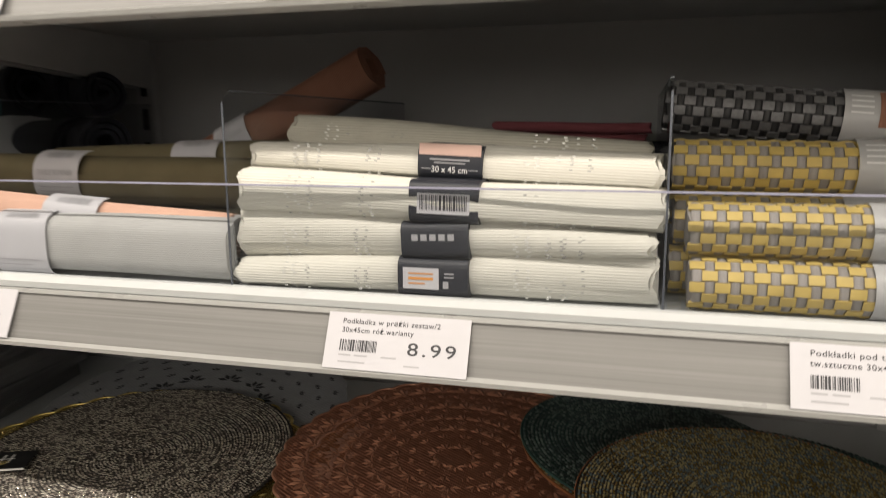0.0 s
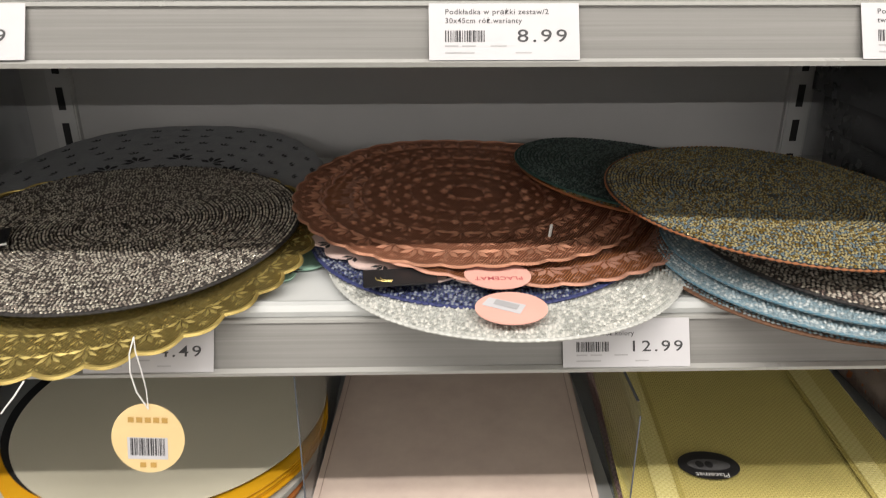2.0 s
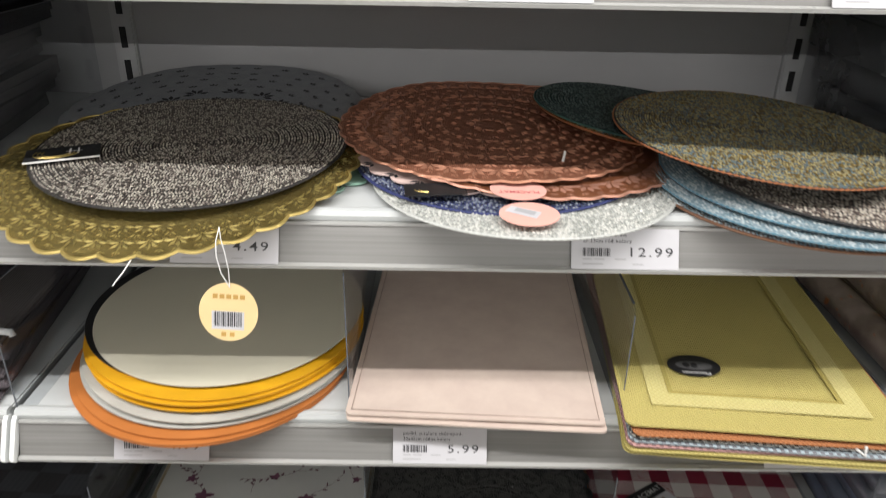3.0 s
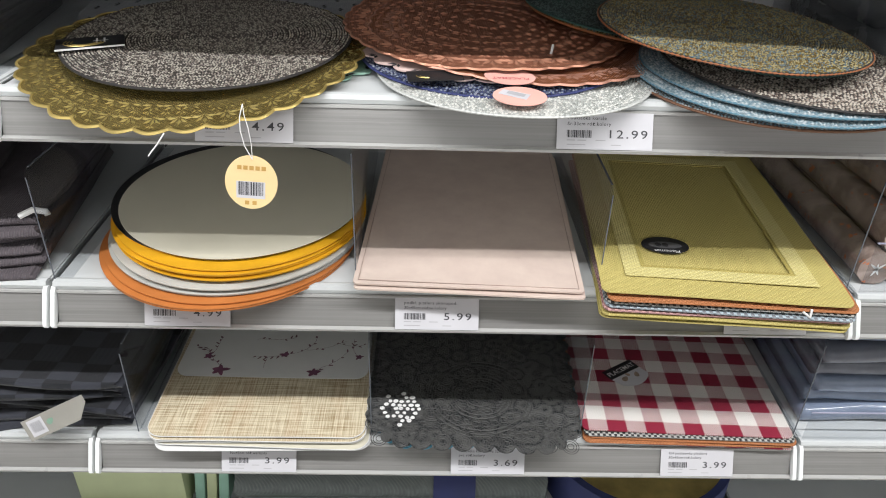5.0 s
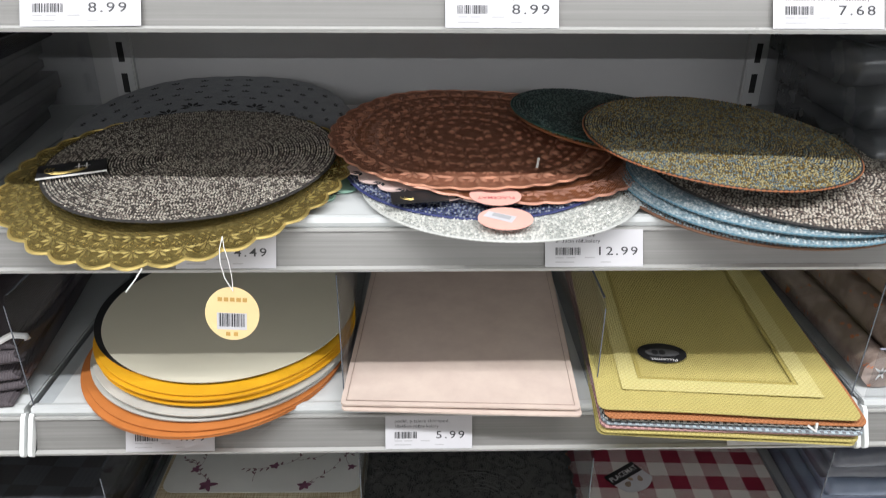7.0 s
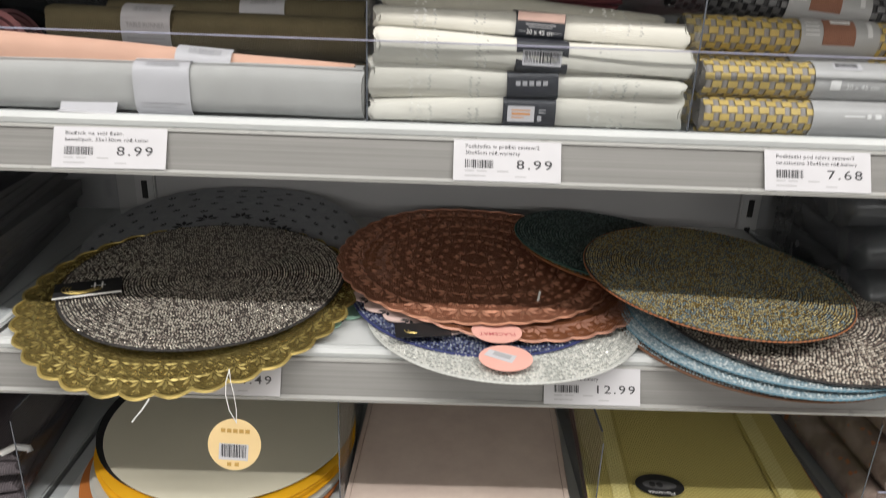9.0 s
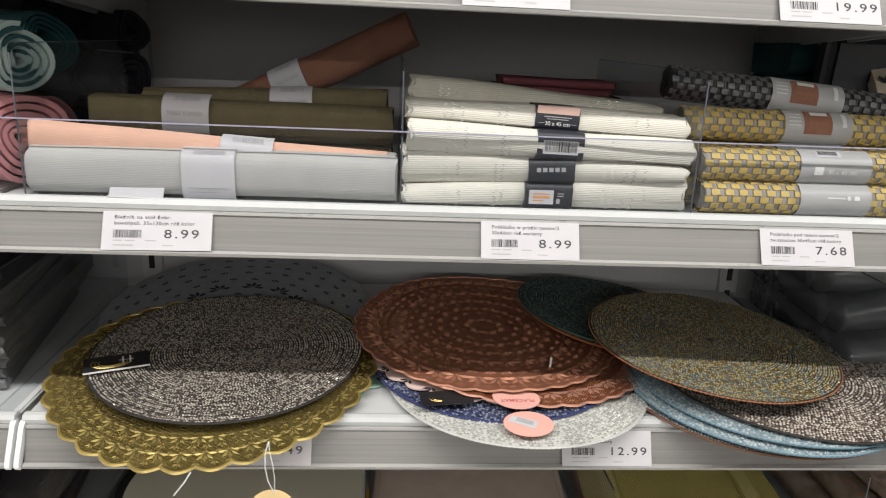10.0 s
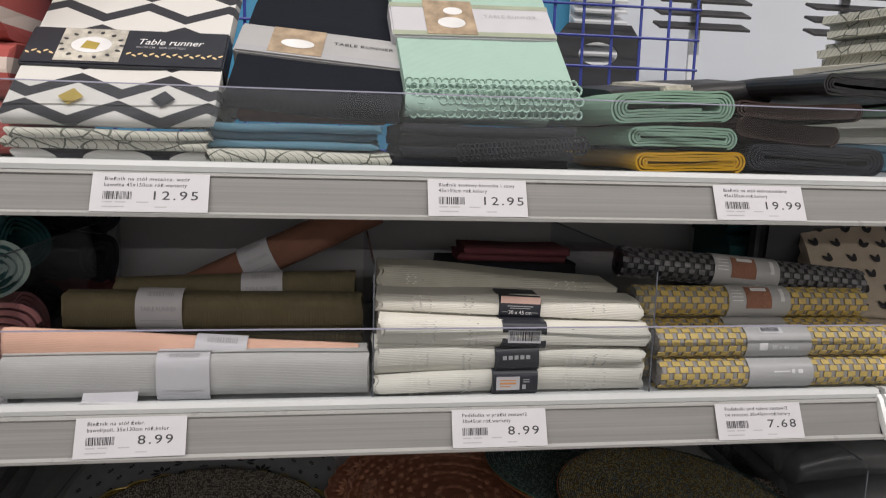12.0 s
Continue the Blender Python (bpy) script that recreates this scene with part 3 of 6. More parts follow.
beaded_mat(lean(0.7385, 0.2680, zc + 0.0305, -0.122, -0.004), 0.1475, 0.10, 0.0032, M["b_bog"], M["rim_orange"], "round blue and gold bead placemat under the green one", seed=15, ground=M["rim_orange"], warp=0.003)
beaded_mat(lean(0.8110, 0.1265, zc + 0.0535, -0.052, 0.038), 0.154, 0.004, 0.0023, M["b_bog"], M["rim_orange"], "round blue and gold bead placemat with orange rim", seed=12, ground=M["rim_black"], warp=0.003)

# ---- textile and mat builders ----
def rounded_sheet(w, d, thick, r=0.02, fn=None, nx=24, ny=24):
    """A flat mat of width w (x) and depth d (y, from 0 back), with rounded corners and thickness."""
    verts, faces = [], []
    arc = [r * (1 - math.cos(math.pi / 2 * k / 6)) for k in range(7)]
    rows = arc + [d * j / ny for j in range(1, ny) if r * 1.05 < d * j / ny < d - r * 1.05] + [d - q for q in arc[::-1]]
    ny = len(rows) - 1
    for side in (1, 0):
        for y in rows:
            e = 0.0
            for q in (y, d - y):
                if q < r:
                    e = r - math.sqrt(max(0.0, r * r - (r - q) ** 2))
            for i in range(nx + 1):
                x = -w / 2 + e + (w - 2 * e) * i / nx
                z = side * thick
                verts.append((x, y, z + (fn(x, y) if fn else 0)))
    k = (nx + 1) * (ny + 1)
    for j in range(ny):
        for i in range(nx):
            a = j * (nx + 1) + i
            faces.append((a, a + 1, a + nx + 2, a + nx + 1))
            faces.append((k + a, k + a + nx + 1, k + a + nx + 2, k + a + 1))
    ring = [i for i in range(nx + 1)] + [j * (nx + 1) + nx for j in range(1, ny + 1)] + [ny * (nx + 1) + i for i in range(nx - 1, -1, -1)] + [j * (nx + 1) for j in range(ny - 1, 0, -1)]
    for a, b in zip(ring, ring[1:] + ring[:1]):
        faces.append((b, a, k + a, k + b))
    return verts, faces


def boxy(c, p):
    """A cosine or sine whose circle is pressed towards a square."""
    return math.copysign(abs(c) ** p, c)


def spiral(r, th, turns, squash=1.0, seed=0.0, steps=30, loose=1.25, p=1.0):
    """The closed outline of a rolled sheet seen from its end."""
    n = int(turns * steps)
    out, inn = [], []
    gap = th * loose
    for i in range(n + 1):
        a = i / steps * math.tau
        q = r - gap * i / steps
        q *= 1 + 0.02 * math.sin(a * 3 + seed)
        ca, sa = boxy(math.cos(a + seed), p), boxy(math.sin(a + seed), p)
        out.append((q * ca, q * sa * squash))
        inn.append(((q - th) * ca, (q - th) * sa * squash))
    return out + inn[::-1]


def stadium(w, h, th, turns, steps=8, seed=0.0):
    """The closed outline of a flat-folded band seen from its end, lying on z = 0."""
    out, inn = [], []
    gap = th * 1.15
    k = 0
    for lap in range(turns):
        for side in (0, 1):
            for i in range(steps + 1):
                u = k / (2 * steps + 2)
                q = max(h / 2 - gap * u, th * 1.6)
                half = w / 2 - h / 2 - gap * u * 0.6
                a = -math.pi / 2 + math.pi * i / steps + math.pi * side
                cx = half if side == 0 else -half
                wv = 0.0005 * math.sin(cx * 80 + k * 0.9 + seed)
                out.append((cx + q * math.cos(a), h / 2 + q * math.sin(a) + wv))
                inn.append((cx + (q - th) * math.cos(a), h / 2 + (q - th) * math.sin(a) + wv))
                k += 1
            # the straight run gets a few points so that it can sag
            q = max(h / 2 - gap * k / (2 * steps + 2), th * 1.6)
            for f in (0.66, 0.33, 0.0, -0.33, -0.66):
                x = f * half * (1 if side == 0 else -1)
                zz = (q if side == 0 else -q)
                sag = -0.0007 * (1 - f * f) * (1 + math.sin(seed + k)) + 0.0004 * math.sin(seed * 3 + f * 5 + lap)
                out.append((x, h / 2 + zz + sag))
                inn.append((x, h / 2 + zz + sag - (th if side == 0 else -th)))
    return out + inn[::-1]


def roll_geo(length, r, th=0.0022, turns=4, squash=1.0, seed=0.0, nx=14, sag=0.0012, p=1.0):
    return prism(spiral(r, th, turns, squash, seed, p=p), 0, length, nx, lambda x, y, z: (x + 0.0015 * math.sin(y * 300 + seed), y + sag * wob(x, 0, 0, seed, 0.5), z + sag * wob(x, 0.3, 0, seed + 2, 0.5)))


def sleeve(x0, x1, r, a0=-200, a1=80, squash=1.0, th=0.0004, steps=28, p=1.0):
    """A paper band round a roll whose axis is x; angles in degrees, 90 is up, 180 is the front."""
    v, f = [], []
    for i in range(steps + 1):
        a = math.radians(a0 + (a1 - a0) * i / steps)
        for q in (r, r + th):
            ca, sa = boxy(math.cos(a), p), boxy(math.sin(a), p)
            v += [(x0, q * ca, q * sa * squash), (x1, q * ca, q * sa * squash)]
    for i in range(steps):
        k = i * 4
        f += [(k + 2, k + 3, k + 7, k + 6), (k, k + 4, k + 5, k + 1), (k, k + 2, k + 6, k + 4), (k + 1, k + 5, k + 7, k + 3)]
    f += [(0, 1, 3, 2), (steps * 4, steps * 4 + 2, steps * 4 + 3, steps * 4 + 1)]
    return v, f


def wrap(r, lift=0.0009, squash=1.0, p=1.0):
    """Bends flat lettering (x along, y = arc upward from the front of a roll) onto the roll."""
    def bend(x, y, z):
        a = math.pi - y / r
        return Vector((x, (r + lift) * boxy(math.cos(a), p), (r + lift) * boxy(math.sin(a), p) * squash))
    return bend


def bent(geo, fn, cut=6):
    """Flat rectangles cut across and bent."""
    v, f = geo
    vs, fs = [], []
    for q in f:
        p = [v[i] for i in q]
        for k in range(cut):
            t0, t1 = k / cut, (k + 1) / cut
            a = [p[0][i] + (p[3][i] - p[0][i]) * t0 for i in range(3)]
            b = [p[1][i] + (p[2][i] - p[1][i]) * t0 for i in range(3)]
            c = [p[1][i] + (p[2][i] - p[1][i]) * t1 for i in range(3)]
            d = [p[0][i] + (p[3][i] - p[0][i]) * t1 for i in range(3)]
            o = len(vs)
            vs += [tuple(fn(*s)) for s in (a, b, c, d)]
            fs.append((o, o + 1, o + 2, o + 3))
    return vs, fs


def folded_geo(w, d, h, layers=3, seed=0.0, nx=40, bulge=0.0, droop=0.0, mess=1.0):
    """Cloth folded into layers, the folds rounded at the front (y = 0) and open at the sides."""
    geos = []
    t = h / layers
    for k in range(layers):
        z0 = k * t
        r = t * 0.49
        y0 = 0.003 * mess * math.sin(k * 2.1 + seed)
        prof = []
        for i in range(9):
            a = math.pi / 2 + math.pi * i / 8
            prof.append((y0 + r + r * math.cos(a), z0 + r + r * math.sin(a)))
        prof += [(d * 0.35, z0), (d * 0.7, z0), (d, z0 + 0.0005), (d, z0 + 2 * r), (d * 0.7, z0 + 2 * r), (d * 0.35, z0 + 2 * r)]
        e = 0.004 * mess * math.sin(k * 3.7 + seed * 2)
        f = lambda x, y, z, k=k: (x + 0.002 * mess * math.sin(z * 500 + y * 60 + seed), y + 0.0035 * mess * wob(x, z * 3, 0, seed + k, 0.6), z + (0.05 * t + 0.0012) * mess * wob(x, y, 0, seed + k * (0.6 if mess == 1 else 0.15), 0.7) * min(1.0, z / 0.01) + bulge * math.sin(math.pi * min(1, max(0, (x + w / 2) / w))) * (z / h) - droop * (max(0.0, 0.05 - y) / 0.05) ** 2)
        geos.append(prism(prof, -w / 2 + e, w / 2 + e * 0.5, nx, f))
    return joined(geos)


# ---- shelf d ----
zd = TOP["d"]
M["leather_orange"] = plain("orange_leatherette", (0.50, 0.17, 0.04), 0.5, vary=0.1, grain=900, bump=0.3)
M["leather_grey"] = plain("grey_leatherette", (0.48, 0.48, 0.45), 0.5, vary=0.08, grain=900, bump=0.3)
M["leather_yellow"] = plain("mustard_leatherette", (0.72, 0.37, 0.01), 0.5, vary=0.08, grain=900, bump=0.3)
M["leather_black"] = plain("black_leatherette", (0.015, 0.015, 0.017), 0.45, vary=0.1, grain=900, bump=0.3)
M["leather_cream"] = plain("cream_leatherette", (0.60, 0.57, 0.46), 0.42, vary=0.04, scale=8, grain=900, bump=0.2)
stack = [("leather_orange", 3, 0.0028, 0.198, 0.130), ("leather_grey", 4, 0.0034, 0.205, 0.146), ("leather_yellow", 5, 0.0040, 0.207, 0.156), ("leather_black", 1, 0.0032, 0.1965, 0.178), ("leather_cream", 1, 0.0030, 0.2075, 0.1690)]
z = zd + 0.0042
words = {"leather_orange": "orange", "leather_grey": "light grey", "leather_yellow": "mustard yellow", "leather_black": "black", "leather_cream": "cream"}
rnd = random.Random(4)
for mname, count, pitch, cx, cy in stack:
    for k in range(count):
        if mname == "leather_cream":
            z -= 0.0012
        r = 0.167 - (0.003 if mname == "leather_cream" else 0)
        ox, oy = rnd.uniform(-0.003, 0.003), rnd.uniform(-0.004, 0.004) * (mname != "leather_cream")
        drop = 0.04 if mname == "leather_orange" else 0.06
        s = rnd.random() * 6
        wave = lambda x, y, s=s, drop=drop: 0.0007 * wob(x, y, 0, s, 0.3) - drop * max(0.0, -y - 0.13) ** 1.5
        mat = thing("round_placemat", lean(cx + ox, cy + oy + 0.006, z, 0.0, 0.035), "round " + words[mname] + " leatherette placemat in a fanned stack", "placemat", "stack of round leatherette mats")
        part("face", disc(r, 0.0010, None, 8, 128, lambda x, y, w=wave: w(x, y) + 0.0008), M[mname], mat)
        part("backing", disc(r - 0.0002, 0.0008, None, 4, 96, wave), M[{"leather_cream": "leather_black", "leather_black": "leather_yellow"}.get(mname, mname)], mat, "reverse side of the two-sided mat")
        z += pitch

# the hang tag of the gold mat, on its plastic loop
def tube(pts, r=0.0006, k=6):
    v, f = [], []
    for i, p in enumerate(pts):
        a, b = Vector(pts[max(0, i - 1)]), Vector(pts[min(len(pts) - 1, i + 1)])
        q = (b - a).to_track_quat("Z", "Y")
        for j in range(k):
            v.append(tuple(Vector(p) + q @ Vector((r * math.cos(math.tau * j / k), r * math.sin(math.tau * j / k), 0))))
    for i in range(len(pts) - 1):
        for j in range(k):
            a, b = i * k + j, i * k + (j + 1) % k
            f.append((a, b, b + k, a + k))
    f += [tuple(range(k - 1, -1, -1)), tuple((len(pts) - 1) * k + j for j in range(k))]
    return v, f


def oval(rx, ry, z0, z1, n=40):
    return prism([(rx * math.cos(math.tau * i / n), ry * math.sin(math.tau * i / n)) for i in range(n)], z0, z1, 1, lambda s, a, b: (a, b, s))


M["kraft"] = plain("cream_card", (0.78, 0.58, 0.30), 0.6, vary=0.05, bump=0.05)
M["kraft_ink"] = plain("brown_ink", (0.50, 0.30, 0.08), 0.6)
M["plastic_clear"] = plain("milky_plastic", (0.75, 0.75, 0.74), 0.3)
t = thing("hang_tag", pose(0.283, -0.066, 0.9455, 84, -4, 4) @ pose(0, 0, 0, 0, 0, -9) @ Matrix.Scale(1.06, 4), "cream oval hang tag with barcode on a plastic loop", "hang tag")
part("card", oval(0.0245, 0.0268, 0, 0.0006), M["kraft"], t)
part("label_patch", quads([(-0.014, 0.013, -0.016, 0.001)], 0.0008), M["paper"], t)
part("barcode", bars(-0.012, 0.011, -0.013, 0.0005, 21, 0.001), M["ink"], t)
part("care_symbol_row", quads([(-0.013 + k * 0.0056, -0.009 + k * 0.0056, 0.0125, 0.0165) for k in range(5)] + [(-0.006, -0.002, -0.0225, -0.0185), (0.001, 0.005, -0.0225, -0.0185)], 0.0009), M["kraft_ink"], t, kind="stuff")
part("loop", tube([(0.001, 0.023, 0.001), (-0.006, 0.036, 0.002), (-0.010, 0.050, 0.001), (-0.011, 0.062, -0.002), (-0.009, 0.073, -0.006)], 0.0005), M["plastic_clear"], t)
part("loop", tube([(0.001, 0.023, 0.001), (0.000, 0.038, 0.001), (-0.003, 0.053, 0.001), (-0.007, 0.064, -0.002), (-0.009, 0.073, -0.006)], 0.0004), M["plastic_clear"], t)
solid("price_gun_pin", tube([(0.205, -0.068, 0.997), (0.199, -0.074, 0.988), (0.193, -0.077, 0.981), (0.190, -0.078, 0.977)], 0.0007), M["plastic_clear"], "milky plastic tag pin hanging from the gold mat", "tag pin")
solid("price_gun_pin", tube([(0.597, 0.096, zc + 0.0235), (0.600, 0.102, zc + 0.0300), (0.602, 0.108, zc + 0.0370)], 0.0015), M["plastic_clear"], "milky plastic tag pin standing on the copper mat", "tag pin")

def frame_band(w, d, inset, width, z, off=0.0):
    a, b = inset, inset + width
    rects = [(-w / 2 + a, w / 2 - a, a, b), (-w / 2 + a, w / 2 - a, d - b, d - a), (-w / 2 + a, -w / 2 + b, b, d - b), (w / 2 - b, w / 2 - a, b, d - b)]
    geos = []
    for x0, x1, y0, y1 in rects:
        v = [(x0, y0, z), (x1, y0, z), (x1, y1, z), (x0, y1, z)]
        v += [(x, y, z - 0.0008) for x, y, _ in v]
        geos.append((v, [(0, 1, 2, 3), (0, 4, 5, 1), (1, 5, 6, 2), (2, 6, 7, 3), (3, 7, 4, 0)]))
    return joined(geos)


# leatherette mats, pale pink
n = Nodes("pink_marbled_leatherette")
f = n.noise(18, 6, None, 0.65)
g = n.noise(700, 2)
n.bump(n.math("ADD", f, n.math("MULTIPLY", g, 0.4)), 0.12, 0.001)
M["pink"] = n.done(n.mix(n.ramp(f, 0.32, 0.7), (0.56, 0.45, 0.40), (0.66, 0.55, 0.48)), 0.5, 0, 0.4)
M["pink_stitch"] = plain("pink_edge_stitch", (0.42, 0.32, 0.28), 0.6)
for k in range(5):
    mat = thing("rectangular_placemat", pose(0.511 + 0.001 * (k % 2), (0.022, 0.018, 0.015, -0.017, -0.012)[k], zd + 0.002 + 0.005 * k, 0, 0, -3.2 + 0.4 * (k % 3)), "pale pink marbled leatherette placemat in a pile", "placemat", "pile of pink mats")
    part("sheet", rounded_sheet(0.277, 0.42, 0.0022, 0.006, lambda x, y, k=k: 0.0008 * wob(x, y, 0, k, 0.4) - 0.10 * max(0.0, 0.03 - y) ** 1.6), M["pink"], mat)
    if k == 4:
        v, f = frame_band(0.277, 0.42, 0.006, 0.0006, 0.0030)
        part("seam", (v, f), M["pink_stitch"], mat, "pressed seam along the rim")

# woven vinyl mats
def woven(name, c, c2, mm=2.4, rough=0.55):
    n = Nodes(name)
    x, y, zz = n.xyz()
    k = math.pi / (mm / 1000)
    w = n.math("MULTIPLY", n.math("SINE", n.math("MULTIPLY", x, k)), n.math("SINE", n.math("MULTIPLY", y, k)))
    f = n.math("GREATER_THAN", w, 0.0)
    col = n.mix(f, c, c2)
    col = n.mix(n.math("MULTIPLY", n.noise(30, 3), 0.25), col, dim(c, 0.7))
    n.bump(n.math("ABSOLUTE", w), 0.7, 0.0012)
    return n.done(col, rough, 0, 0.4)


M["wv_yellow"] = woven("lime_woven_vinyl", (0.60, 0.51, 0.18), (0.48, 0.40, 0.12))
M["wv_yellow_light"] = woven("lime_woven_border", (0.68, 0.61, 0.27), (0.60, 0.52, 0.20), 3.2)
M["wv_yellow_dark"] = woven("lime_woven_groove", (0.48, 0.40, 0.12), (0.40, 0.32, 0.08), 2.4)
M["wv_orange"] = woven("orange_woven_vinyl", (0.52, 0.21, 0.085), (0.38, 0.14, 0.05))
M["wv_black"] = woven("black_white_woven_vinyl", (0.03, 0.03, 0.03), (0.55, 0.55, 0.52), 4.0)
M["wv_pink"] = woven("pink_woven_vinyl", (0.62, 0.36, 0.34), (0.30, 0.16, 0.16), 4.0)
M["wv_blue"] = woven("grey_blue_woven_vinyl", (0.42, 0.50, 0.55), (0.18, 0.18, 0.20), 4.0)


def vinyl(mname, words, w, d, m, group, fn=None):
    t = thing("woven_placemat", m, words, "placemat", group)
    part("sheet", rounded_sheet(w, d, 0.0018, 0.010, fn), M[mname], t)
    return t


droopy = lambda s, q=0.55: (lambda x, y: 0.0012 * wob(x, y, 0, s, 0.4) - q * max(0.0, 0.05 - y) ** 1.6)
for k, (mname, words) in enumerate((("wv_yellow", "lime yellow woven vinyl placemat under the pile"), ("wv_yellow", "lime yellow woven vinyl placemat under the pile"), ("wv_pink", "pink woven vinyl placemat in a pile"), ("wv_blue", "grey blue woven vinyl placemat in a pile"),
                                    ("wv_black", "black and white woven vinyl placemat in a pile"), ("wv_orange", "orange woven vinyl placemat in a pile"))):
    vinyl(mname, words, 0.291, 0.43, pose(0.8125 + 0.0012 * k, -0.044 - 0.002 * (k % 2), zd + 0.002 + 0.0055 * k, 0, 0, -4.6 + 0.7 * (k % 3) - 0.4), "pile of woven vinyl mats", droopy(k))
top = vinyl("wv_yellow", "lime yellow woven vinyl placemat with a banded border", 0.290, 0.43, pose(0.8105, -0.043, zd + 0.0355, 0, 0, -4.8), "pile of woven vinyl mats", droopy(9, 0.35))


part("border_band", frame_band(0.290, 0.43, 0.031, 0.021, 0.0042), M["wv_yellow_light"], top, "paler woven band")
part("border_groove", frame_band(0.290, 0.43, 0.0525, 0.005, 0.0040), M["wv_yellow_dark"], top, "darker woven groove")
M["sticker_grey"] = plain("dark_grey_print", (0.10, 0.10, 0.105), 0.5, vary=0.3, scale=90)
t = thing("sticker", pose(0.766, 0.068, zd + 0.0405, 0, 0, 176), "black oval paper sticker on the lime mat", "sticker")
part("card", oval(0.030, 0.021, 0, 0.0005), M["leather_black"], t)
part("pattern_patch", oval(0.021, 0.0085, 0.0006, 0.0008), M["sticker_grey"], t)
part("dot_print", joined([oval(0.004, 0.005, 0.0009, 0.001), ([(x + 0.009, y, z) for x, y, z in oval(0.004, 0.005, 0.0009, 0.001)[0]], oval(0.004, 0.005, 0.0009, 0.001)[1])]), M["leather_black"], t)
M["white_ink"] = plain("white_ink", (0.75, 0.75, 0.75), 0.6)
lettering("lettering", "Placemat", 0.0085, M["white_ink"], t, pose(0, 0.0125, 0.0008), 1.0, "CENTER", 0.032)
solid("price_gun_pin", tube([(0.895, -0.054, zd + 0.026), (0.903, -0.058, zd + 0.021), (0.906, -0.052, zd + 0.028)], 0.0015), M["plastic_clear"], "milky plastic tag pin in the mat pile", "tag pin")

# ---- shelf e ----
ze = TOP["e"]
n = Nodes("straw_print")
a = n.noise(1.0, 3, n.scaled((520, 16, 10)))
b = n.noise(1.0, 3, n.scaled((14, 420, 10)))
f = n.math("MULTIPLY", n.math("ADD", a, b), 0.5)
c = n.noise(9, 2, n.scaled((3.5, 0.6, 1)))
col = n.mix(n.ramp(f, 0.37, 0.60), (0.30, 0.22, 0.12), (0.70, 0.63, 0.47))
col = n.mix(n.math("MULTIPLY", n.ramp(c, 0.5, 0.75), 0.3), col, (0.45, 0.25, 0.13))
n.bump(f, 0.2, 0.0005)
M["straw"] = n.done(col, 0.45, 0, 0.4)
M["mat_white"] = plain("white_vinyl_mat", (0.70, 0.70, 0.69), 0.4, vary=0.04, bump=0.05)
M["petal"] = plain("plum_print", (0.20, 0.07, 0.13), 0.5, vary=0.3, scale=80)
M["petal_grey"] = plain("grey_print", (0.20, 0.11, 0.14), 0.5, vary=0.3, scale=80)
M["blue_print"] = plain("blue_line_print", (0.25, 0.28, 0.45), 0.5)
for k, (words, mat0, dx, dy) in enumerate((("white vinyl placemat with blue line print, lowest of the pile", "mat_white", 0.008, -0.005), ("cream vinyl placemat in a pile", "leather_cream", 0.004, -0.004), ("white vinyl placemat in a pile", "mat_white", 0.000, 0.0), ("straw-print vinyl placemat in a pile", "straw", 0.0, -0.002), ("straw-print vinyl placemat with rounded corners on the pile", "straw", -0.001, 0.001))):
    t = thing("vinyl_placemat", pose(0.2300 + dx, -0.004 + dy, ze + 0.003 + 0.0048 * k, 0, 0, (0.8, -1.5, 0.3, -0.2, 0.0)[k]), words, "placemat", "pile of printed vinyl mats")
    part("core", rounded_sheet(0.302, 0.43, 0.0009, 0.022, droopy(k, 0.25)), M["mat_white"], t, "pale vinyl core", False)
    part("printed_face", rounded_sheet(0.3002, 0.4282, 0.0004, 0.0215, droopy(k, 0.25)), M[mat0], t, "", False).location = (0, 0.0009, 0.00095)
t = thing("vinyl_placemat", pose(0.230, 0.114, ze + 0.0262, 0, 0, -0.6), "white vinyl placemat with plum blossom print", "placemat", "pile of printed vinyl mats")
part("sheet", rounded_sheet(0.290, 0.33, 0.0012, 0.020, lambda x, y: 0.0006 * wob(x, y, 0, 3, 0.4)), M["mat_white"], t)


def leaf(x, y, a, L, W, z=0.0024):
    q = []
    for i in range(10):
        u = math.tau * i / 10
        px, py = L / 2 + L / 2 * math.cos(u), W / 2 * math.sin(u) * (1 - 0.35 * math.cos(u))
        q.append((x + px * math.cos(a) - py * math.sin(a), y + px * math.sin(a) + py * math.cos(a), z))
    return q, [tuple(range(10))]


